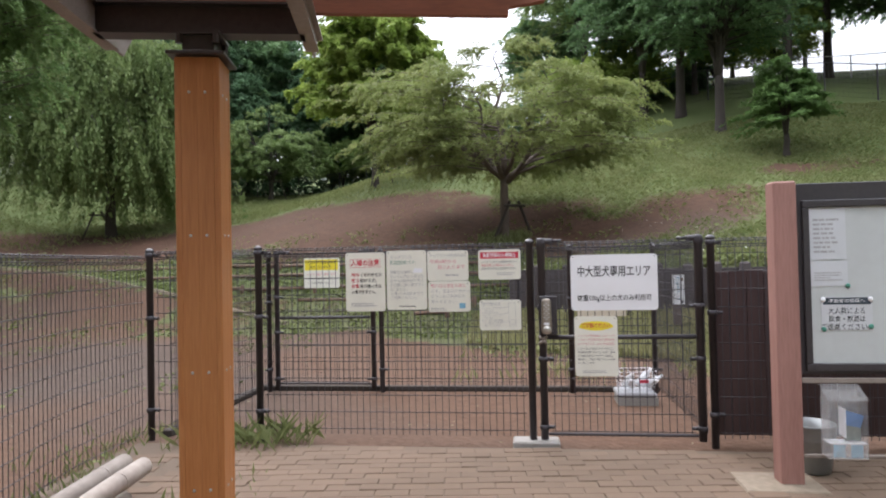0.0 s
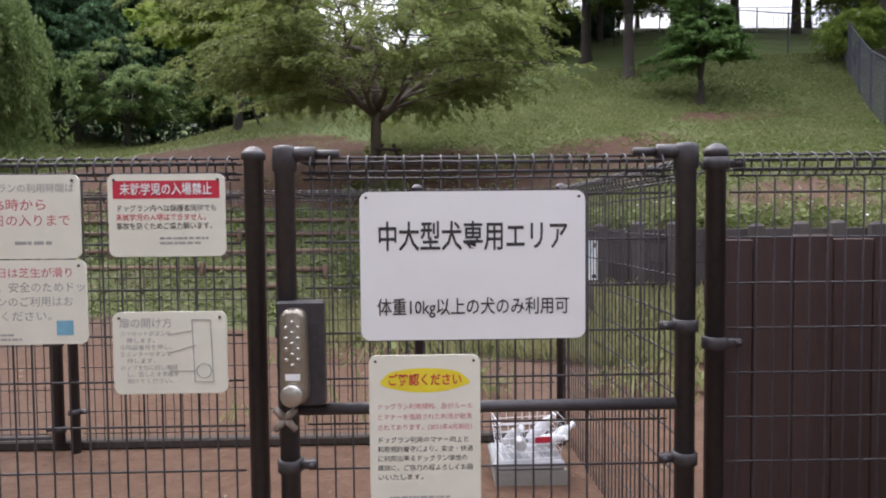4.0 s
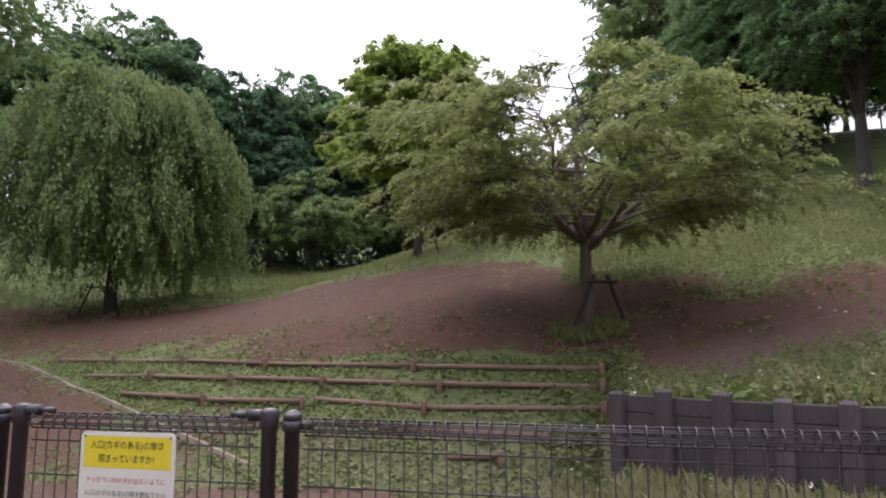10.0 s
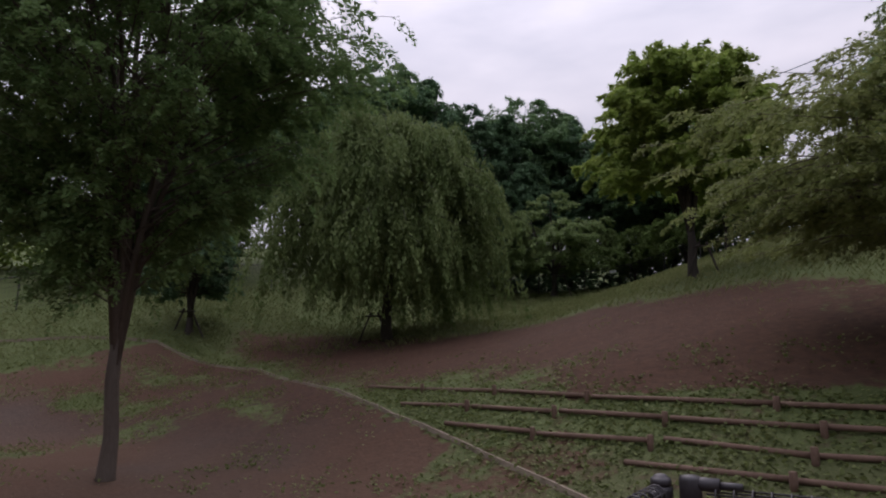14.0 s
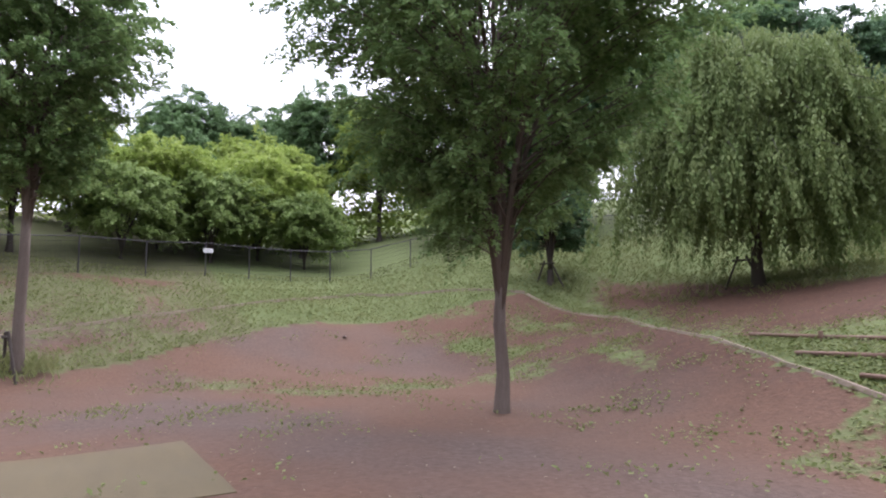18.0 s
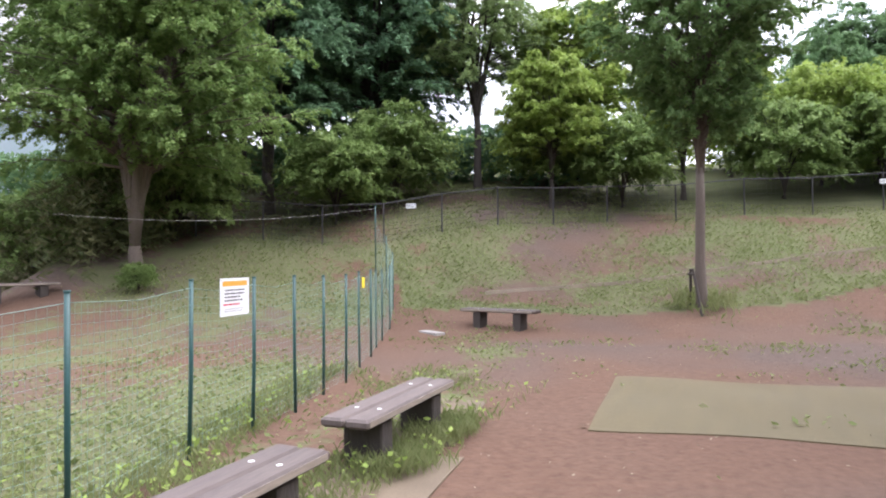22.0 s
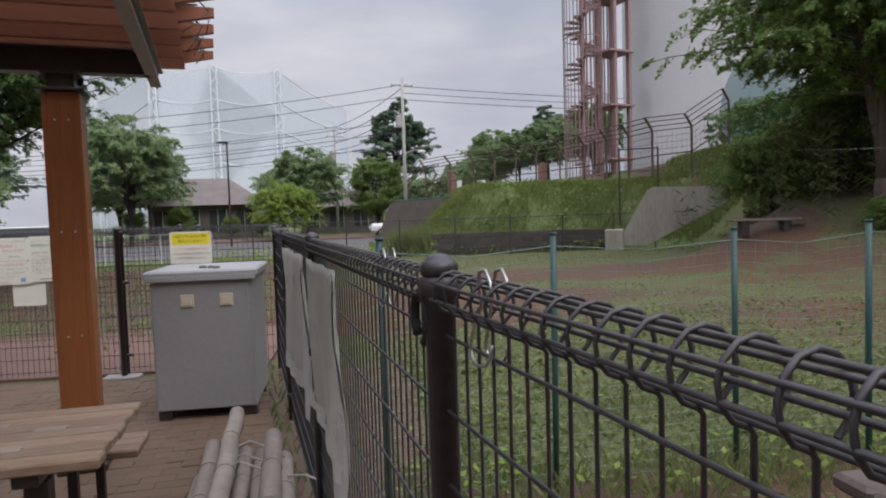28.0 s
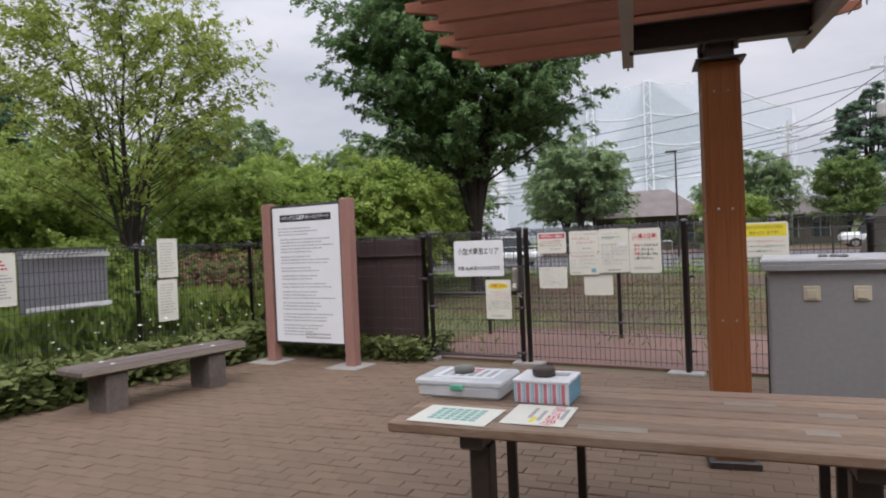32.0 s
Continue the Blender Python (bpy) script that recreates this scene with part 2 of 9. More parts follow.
M_PINKINK = material("faded_pink_ink", (0.66, 0.20, 0.24), rough=0.5, bump=0)
M_YELLOW = material("yellow_print", (0.78, 0.66, 0.04), (0.74, 0.60, 0.04), rough=0.45, bump=0)
M_BLUEINK = material("pale_blue_print", (0.20, 0.46, 0.62), rough=0.5, bump=0)
M_SLATEINK = material("dark_slate_print", (0.055, 0.075, 0.095), rough=0.5, bump=0)
M_GREENINK = material("green_print", (0.07, 0.26, 0.19), rough=0.5, bump=0)
M_POSTPINK = material("pink_brown_board_post", (0.33, 0.17, 0.14), (0.25, 0.125, 0.10), rough=0.65, grain=20, blotch=2, stretch=(5, 5, 0.5), bump=0.12)
M_FRAME = material("dark_board_frame", (0.030, 0.027, 0.030), (0.045, 0.04, 0.042), rough=0.4, grain=40, bump=0.03)
M_BOARD = material("grey_green_pinboard", (0.50, 0.53, 0.52), (0.46, 0.485, 0.475), rough=0.35, grain=14, bump=0.02)
M_SCREEN = material("brown_screen_panel", (0.058, 0.033, 0.031), (0.084, 0.048, 0.044), rough=0.7, grain=20, blotch=1.5, stretch=(8, 8, 0.5), bump=0.1)
M_BAMBOO = material("grey_wrapped_log", (0.36, 0.31, 0.27), (0.22, 0.185, 0.16), rough=0.75, grain=20, blotch=4, mixing=0.9, bump=0.3, per_piece=0.15)
M_SHEET = material("cloudy_vinyl_sheet", (0.53, 0.51, 0.475), (0.40, 0.385, 0.36), rough=0.35, grain=8, blotch=2, mixing=0.7, bump=0.15, depth=0.01)
M_HEM = material("paler_folded_vinyl", (0.62, 0.61, 0.585), (0.52, 0.51, 0.485), rough=0.3, grain=10, blotch=3, mixing=0.6, bump=0.15, depth=0.01)
M_ROPE = material("white_string", (0.42, 0.40, 0.37), rough=0.8, bump=0)
M_PAVER = material("brown_brick_paver", (0.150, 0.093, 0.059), (0.116, 0.082, 0.055), rough=0.85, grain=45, blotch=0.7, mixing=0.9, bump=0.25, per_piece=0.08)
M_JOINT = material("dirt_filled_joint", (0.128, 0.088, 0.061), (0.106, 0.077, 0.054), rough=0.95, grain=60, bump=0.3)
M_BARK = material("grey_brown_bark", (0.095, 0.070, 0.055), (0.15, 0.12, 0.10), rough=0.9, grain=16, blotch=5, mixing=0.9, stretch=(3, 3, 0.7), bump=0.6, depth=0.02)
M_DARKBARK = material("dark_bark", (0.035, 0.028, 0.024), (0.065, 0.052, 0.044), rough=0.9, grain=16, blotch=5, mixing=0.9, stretch=(3, 3, 0.7), bump=0.5, depth=0.02)
M_STEPLOG = material("brown_step_log", (0.14, 0.082, 0.058), (0.21, 0.135, 0.10), rough=0.9, grain=18, blotch=2, mixing=0.8, bump=0.3)
M_WALLLOG = material("dark_retaining_log", (0.052, 0.043, 0.044), (0.085, 0.070, 0.068), rough=0.85, grain=16, blotch=2, stretch=(4, 4, 0.6), bump=0.4, per_piece=0.2)
M_EDGE = material("pale_edging_timber", (0.26, 0.205, 0.15), (0.175, 0.14, 0.10), rough=0.9, grain=20, bump=0.3)
M_MAT = material("worn_green_turf_mat", (0.070, 0.056, 0.025), (0.125, 0.098, 0.050), rough=0.95, grain=40, blotch=1.4, mixing=0.95, stretch=(0.5, 4, 1), bump=0.5)
M_MATBROWN = material("tan_rubber_mat", (0.150, 0.112, 0.070), (0.108, 0.080, 0.052), rough=0.95, grain=50, blotch=2, bump=0.3)
M_PAIL = material("galvanised_pail", (0.33, 0.34, 0.33), (0.25, 0.26, 0.26), rough=0.4, metal=0.7, grain=14, bump=0.05)
M_CLEAR = clear_material("clear_acrylic", (0.62, 0.62, 0.62), 0.24, 0.08)
M_LID = clear_material("scuffed_clear_lid", (0.34, 0.33, 0.32), 0.38, 0.55)
M_MILKY = clear_material("milky_plastic", (0.78, 0.80, 0.82), 0.72, 0.25)
M_NET = clear_material("pale_net", (0.54, 0.60, 0.67), 0.60, 0.9)
M_WIRE = material("black_cable", (0.05, 0.055, 0.06), rough=0.6, bump=0)
M_POLE = material("grey_utility_pole", (0.42, 0.41, 0.39), (0.34, 0.33, 0.31), rough=0.85, grain=30, bump=0.1)
M_NETPOLE = material("white_lattice_steel", (0.74, 0.76, 0.80), (0.66, 0.68, 0.72), rough=0.5, bump=0.0)
M_TOWER = material("pale_tank_paint", (0.36, 0.355, 0.355), (0.32, 0.315, 0.315), rough=0.7, grain=6, blotch=0.4, mixing=0.8, bump=0.05)
M_TOWERBLUE = material("pale_blue_tank_paint", (0.29, 0.37, 0.40), (0.31, 0.37, 0.40), rough=0.7, grain=6, blotch=0.4, bump=0.05)
M_PINK = material("faded_pink_steel", (0.36, 0.235, 0.235), (0.28, 0.175, 0.175), rough=0.6, grain=10, blotch=1, mixing=0.8, bump=0.05)
M_RUSTED = material("brown_painted_fence_steel", (0.145, 0.098, 0.088), (0.095, 0.066, 0.060), rough=0.6, grain=20, blotch=1.5, bump=0.1)
M_ROOF = material("grey_brown_roof", (0.175, 0.145, 0.135), (0.13, 0.11, 0.105), rough=0.8, grain=8, blotch=1, bump=0.2)
M_HOUSE = material("dark_house_wall", (0.14, 0.115, 0.095), (0.10, 0.085, 0.07), rough=0.8, grain=8, bump=0.1)
M_OLDCONC = material("stained_brown_concrete", (0.17, 0.145, 0.13), (0.07, 0.052, 0.045), rough=0.9, grain=18, blotch=1.6, mixing=0.9, bump=0.4)
M_GLASS = material("dark_window_glass", (0.05, 0.06, 0.065), rough=0.12, bump=0)
M_ASPHALT = material("grey_asphalt", (0.115, 0.11, 0.11), (0.085, 0.08, 0.08), rough=0.9, grain=60, blotch=0.6, bump=0.3)
M_REDPAVE = material("red_brown_paving", (0.175, 0.095, 0.075), (0.13, 0.08, 0.065), rough=0.9, grain=40, blotch=0.8, bump=0.2)
M_WHITEPAINT = material("white_road_paint", (0.7, 0.7, 0.68), rough=0.7, bump=0)
M_CAR = material("white_car_paint", (0.72, 0.73, 0.74), (0.7, 0.71, 0.72), rough=0.25, bump=0)
M_TYRE = material("black_tyre_rubber", (0.02, 0.02, 0.02), rough=0.8, bump=0.1)

L_MAPLE = leaf_material("yellow_green_maple_leaf", (0.175, 0.226, 0.074), (0.32, 0.355, 0.135), 0.45)
L_WILLOW = leaf_material("dull_green_drooping_leaf", (0.108, 0.168, 0.052), (0.212, 0.268, 0.103), 0.35)
L_ZELKOVA = leaf_material("mid_green_zelkova_leaf", (0.131, 0.229, 0.084), (0.238, 0.347, 0.136), 0.45)
L_DARK = leaf_material("dark_green_leaf", (0.072, 0.144, 0.08), (0.147, 0.25, 0.123), 0.38)
L_WOOD = leaf_material("woodland_leaf", (0.093, 0.181, 0.081), (0.198, 0.308, 0.138), 0.42)
L_BROAD = leaf_material("mid_green_dome_leaf", (0.125, 0.215, 0.062), (0.245, 0.335, 0.112), 0.42)
L_FRESH = leaf_material("fresh_green_leaf", (0.190, 0.285, 0.058), (0.335, 0.415, 0.110), 0.48)
L_YOUNG = leaf_material("yellow_green_young_leaf", (0.23, 0.29, 0.06), (0.37, 0.42, 0.12), 0.5)
L_HILL = leaf_material("light_hillside_leaf", (0.161, 0.239, 0.091), (0.29, 0.373, 0.155), 0.5)
L_SHADE = leaf_material("deep_green_shade_leaf", (0.10, 0.185, 0.075), (0.20, 0.30, 0.125), 0.38)
L_MOUND = leaf_material("rank_grass_blade", (0.125, 0.172, 0.045), (0.235, 0.275, 0.090), 0.45)
L_FIR = leaf_material("bright_layered_leaf", (0.092, 0.181, 0.049), (0.176, 0.282, 0.091), 0.3)
L_PINE = leaf_material("blue_green_pine_needle", (0.108, 0.183, 0.117), (0.18, 0.262, 0.162), 0.3)
# Distance haze is put into this leaf colour: paler than the near leaves.
L_FAR = leaf_material("haze_paled_far_leaf", (0.189, 0.273, 0.133), (0.308, 0.399, 0.203), 0.45)
L_SHRUB = leaf_material("dense_shrub_leaf", (0.132, 0.210, 0.060), (0.250, 0.335, 0.115), 0.45)
L_CLOVER = leaf_material("clover_leaf", (0.118, 0.156, 0.047), (0.205, 0.235, 0.092), 0.35)
L_GRASS = leaf_material("grass_blade", (0.138, 0.178, 0.059), (0.254, 0.262, 0.123), 0.45)
L_PALEGRASS = leaf_material("pale_grass_blade", (0.235, 0.245, 0.105), (0.36, 0.335, 0.185), 0.45)
L_DRY = leaf_material("dry_grass_blade", (0.193, 0.168, 0.109), (0.267, 0.224, 0.155), 0.3)
L_BAMBOO = leaf_material("bamboo_grass_leaf", (0.056, 0.084, 0.03), (0.145, 0.137, 0.061), 0.3)
L_FLOWER = leaf_material("white_flower", (0.7, 0.7, 0.62), (0.8, 0.8, 0.74), 0.3)
L_PINKFLOWER = leaf_material("dusky_pink_flower", (0.42, 0.13, 0.14), (0.5, 0.2, 0.2), 0.3)


# ---- building helpers ----
class Shape:
    """Collects the faces of one mesh."""

    def __init__(self):
        self.v, self.f, self.n = [], [], 0

    def add(self, verts, faces):
        self.v.extend(tuple(p) for p in verts)
        self.f.extend(tuple(i + self.n for i in face) for face in faces)
        self.n += len(verts)
        return self

    def box(self, x0, x1, y0, y1, z0, z1, m=None, bevel=0.0):
        b = min(bevel, (x1 - x0) * 0.4, (y1 - y0) * 0.4, (z1 - z0) * 0.4)
        if b <= 0:
            verts = [(x, y, z) for z in (z0, z1) for x, y in ((x0, y0), (x1, y0), (x1, y1), (x0, y1))]
            faces = [(3, 2, 1, 0), (4, 5, 6, 7), (0, 1, 5, 4), (1, 2, 6, 5), (2, 3, 7, 6), (3, 0, 4, 7)]
        else:
            verts = []
            for z, k in ((z0, b), (z0 + b, 0), (z1 - b, 0), (z1, b)):
                e = b * 0.6
                verts += [(x0 + k + e, y0 + k, z), (x1 - k - e, y0 + k, z), (x1 - k, y0 + k + e, z), (x1 - k, y1 - k - e, z),
                          (x1 - k - e, y1 - k, z), (x0 + k + e, y1 - k, z), (x0 + k, y1 - k - e, z), (x0 + k, y0 + k + e, z)]
            faces = [tuple(range(7, -1, -1)), tuple(range(24, 32))]
            for r in range(3):
                faces += [(r * 8 + i, r * 8 + (i + 1) % 8, r * 8 + 8 + (i + 1) % 8, r * 8 + 8 + i) for i in range(8)]
        if m is not None:
            verts = [m @ Vector(p) for p in verts]
        return self.add(verts, faces)

    def tube(self, points, radius, sides=6, cap=True, twist=0.0):
        """A round bar along points; radius: one, or one for each point."""
        pts = [Vector(p) for p in points]
        rad = radius if hasattr(radius, "__len__") else [radius] * len(pts)
        verts, faces, side = [], [], None
        for i, p in enumerate(pts):
            way = (pts[min(i + 1, len(pts) - 1)] - pts[max(i - 1, 0)])
            way = way.normalized() if way.length > 1e-9 else Vector((0, 0, 1))
            if side is None:
                side = way.orthogonal().normalized()
            side = side - way * side.dot(way)
            side = side.normalized() if side.length > 1e-6 else way.orthogonal().normalized()
            up = way.cross(side)
            for k in range(sides):
                a = twist + 2 * math.pi * k / sides
                verts.append(p + (side * math.cos(a) + up * math.sin(a)) * rad[i])
        for i in range(len(pts) - 1):
            faces += [(i * sides + k, i * sides + (k + 1) % sides, (i + 1) * sides + (k + 1) % sides, (i + 1) * sides + k) for k in range(sides)]
        if cap:
            faces += [tuple(range(sides - 1, -1, -1)), tuple(range((len(pts) - 1) * sides, len(pts) * sides))]
        return self.add(verts, faces)

    def turned(self, profile, sides=16, at=(0, 0, 0)):
        """A turned body from rows of radius and height."""
        verts = [(at[0] + r * math.cos(2 * math.pi * k / sides), at[1] + r * math.sin(2 * math.pi * k / sides), at[2] + z) for r, z in profile for k in range(sides)]
        faces = [(i * sides + k, i * sides + (k + 1) % sides, (i + 1) * sides + (k + 1) % sides, (i + 1) * sides + k) for i in range(len(profile) - 1) for k in range(sides)]
        faces += [tuple(range(sides - 1, -1, -1)), tuple(range((len(profile) - 1) * sides, len(profile) * sides))]
        return self.add(verts, faces)

    def mesh(self, name, mat, smooth=False):
        me = bpy.data.meshes.new(name)
        me.from_pydata(self.v, [], self.f)
        me.materials.append(mat)
        if smooth:
            me.polygons.foreach_set("use_smooth", [True] * len(me.polygons))
        me.update()
        return me


def part(name, shape, mat, parent=None, label="", smooth=False, at=None):
    """One mesh object, under a thing or under a part."""
    me = shape.mesh(name, mat, smooth) if isinstance(shape, Shape) else shape
    ob = new(name, me)
    if parent is not None:
        ob.parent = parent
    if at is not None:
        ob.matrix_basis = at
    if label:
        tagged(ob, label)
    return ob


def thing(name, m, label, category, group="", kind=""):
    ob = new(name)
    ob.empty_display_size = 0.1
    ob.matrix_basis = m
    return tagged(ob, label, category, group, kind)


def rounded_plate(w, h, r, t, segs=5):
    """An upright plate in the xz plane with rounded corners, its face towards -y."""
    ring = []
    for cx, cz, a0 in ((w / 2 - r, h / 2 - r, 0), (-w / 2 + r, h / 2 - r, 90), (-w / 2 + r, -h / 2 + r, 180), (w / 2 - r, -h / 2 + r, 270)):
        ring += [(cx + r * math.cos(radians(a0 + 90 * k / segs)), cz + r * math.sin(radians(a0 + 90 * k / segs))) for k in range(segs + 1)]
    n = len(ring)
    s = Shape()
    s.add([(x, -t / 2, z) for x, z in ring] + [(x, t / 2, z) for x, z in ring],
          [tuple(range(n)), tuple(range(2 * n - 1, n - 1, -1))] + [(k, k + n, (k + 1) % n + n, (k + 1) % n) for k in range(n)])
    return s


def lettering(text, size, mat, parent, x, z, y=-0.004, align="CENTER", name="lettering", bold=0.0, wide=None):
    """Flat letters on an upright face that looks towards -y."""
    cu = bpy.data.curves.new(name, "FONT")
    cu.body, cu.size, cu.align_x, cu.align_y, cu.resolution_u = text, size, align, "CENTER", 2
    cu.offset = bold
    tmp = bpy.data.objects.new(name, cu)
    me = bpy.data.meshes.new_from_object(tmp)
    bpy.data.objects.remove(tmp)
    me.materials.clear()
    me.materials.append(mat)
    ob = new(name, me)
    ob.parent = parent
    k = 1.0
    if wide and len(me.vertices):
        xs = [v.co.x for v in me.vertices]
        k = wide / max(1e-6, max(xs) - min(xs))
    ob.matrix_basis = pose(x, y, z, 90, 0, 0) @ Matrix.Diagonal((k, 1, 1, 1))
    return ob


def text_bars(parent, mat, x0, x1, z_top, rows, pitch, seed=1, y=-0.004, ragged=0.3, tall=0.45, name="text_line"):
    """Lines of writing too small to read, as short bars."""
    rnd, s = random.Random(seed), Shape()
    for r in range(rows):
        z, x, end = z_top - r * pitch, x0, x0 + (x1 - x0) * (1 - ragged * rnd.random())
        while x < end - pitch * 0.3:
            w = min(pitch * rnd.uniform(0.45, 1.6), end - x)
            s.add([(x, y, z - pitch * tall / 2), (x + w, y, z - pitch * tall / 2), (x + w, y, z + pitch * tall / 2), (x, y, z + pitch * tall / 2)], [(0, 1, 2, 3)])
            x += w + pitch * rnd.uniform(0.12, 0.35)
    return part(name, s, mat, parent)


def patch(parent, mat, x0, x1, z0, z1, y=-0.0035, name="printed_field"):
    return part(name, Shape().add([(x0, y, z0), (x1, y, z0), (x1, y, z1), (x0, y, z1)], [(0, 1, 2, 3)]), mat, parent)


# ---- the lie of the land ----
def ease(v):
    v = np.clip(v, 0, 1)
    return v * v * (3 - 2 * v)


def soft_rise(v, k):
    return k * np.logaddexp(0, v / k)


def wall_line(x):
    """The y of the log retaining wall, which bends as it runs east."""
    return np.interp(x, [-8.0, -0.19, 0.7, 1.5, 3.1, 6.0, 12.0], [11.4, 6.75, 6.22, 5.95, 5.65, 5.3, 4.8])


def wall_side(x, y):
    """Metres north of the line of the log retaining wall."""
    return (y - wall_line(x)) * 0.92


def land(x, y):
    x, y = np.asarray(x, float), np.asarray(y, float)
    near = 0.38 + 0.24 * ease((x + 14) / 11)
    far = 0.20 + 0.10 * ease((x + 14) / 13) + 0.2 * ease((x + 1) / 8) + 0.06 * ease((x - 5) / 6)
    foot = 6.9 + 0.11 * np.maximum(0, -(x + 3))
    up = soft_rise(y - foot, 0.45)
    n = far * up + (near - far) * 3 * np.tanh(up / 3)
    d = wall_side(x, y)
    kept = ease((x + 0.5) / 0.5) * ease((d + 0.02) / 0.25) * (1.10 + (0.14 + 0.22 * ease(x / 4.5)) * np.maximum(d, 0))
    n = np.maximum(n, kept)
    n = np.maximum(n, 0.42 * ease(1 + d / 1.7) * ease((x + 0.6) / 0.5) * (d < 0.05))
    n = 15 * np.tanh(n / 15)
    w = 0.42 * soft_rise(-(x + 19.5 - 2.5 * ease((-y - 3) / 7)), 0.9)
    w = (4.2 * np.tanh(w / 4.2) + 0.10 * soft_rise(-(x + 30), 2)) * ease((y + 40) / 12)
    s = 0.30 * soft_rise((-x - y) / 1.414 - 18.5, 0.9)
    s = 4.2 * np.tanh(s / 4.2) * ease((-x - 9.5 - 5 * ease((-y - 17) / 5)) / 5)
    mound = 2.6 * ease((-y - 25.0) / 4.0) * ease((-x - 4.0) / 4.0) * ease((y + 75) / 25)
    s = np.maximum(s, mound)
    flat = np.maximum(w, s) + 0.5 * np.minimum(w, s) + n
    yard = ((x > -3.1) & (x < 5.8) & (y < 2.2) & (y > -8.6)) | (y < -9)
    bumps = 0.016 * (np.sin(x * 1.1 + 0.6 * y) + np.sin(0.7 * x - 1.3 * y + 1)) + 0.012 * np.sin(3.1 * x + 1) * np.sin(2.7 * y)
    return flat + np.where(yard & (flat < 0.3), 0.0, bumps) - 0.02


def on_land(x, y):
    return float(land(x, y))


# ---- ground ----
def noise2(x, y, k, seed=0.0):
    """Smooth noise in the plane, about -1 to 1."""
    out, amp = np.zeros_like(np.asarray(x, float)), 1.0
    for o in range(3):
        a = k * 2.1 ** o
        out = out + amp * np.sin(a * x * 1.3 + 1.7 * np.sin(a * y * 0.8 + seed) + seed * 3.1) * np.sin(a * y * 1.1 + 1.9 * np.sin(a * x * 0.7 + 2.2 * seed) + 1.3 * seed)
        amp *= 0.5
    return out / 1.5


def ellipse(x, y, cx, cy, rx, ry, turn=0.0):
    c, s = math.cos(radians(turn)), math.sin(radians(turn))
    u, v = (x - cx) * c + (y - cy) * s, -(x - cx) * s + (y - cy) * c
    return np.clip(1.6 - 1.1 * np.sqrt((u / rx) ** 2 + (v / ry) ** 2), 0, 1)


def green_line(x):
    """The y of the green divider fence between the two dog areas."""
    return np.where(x > -6.8, -4.5, -4.75 - 0.39 * (-x - 6.8))


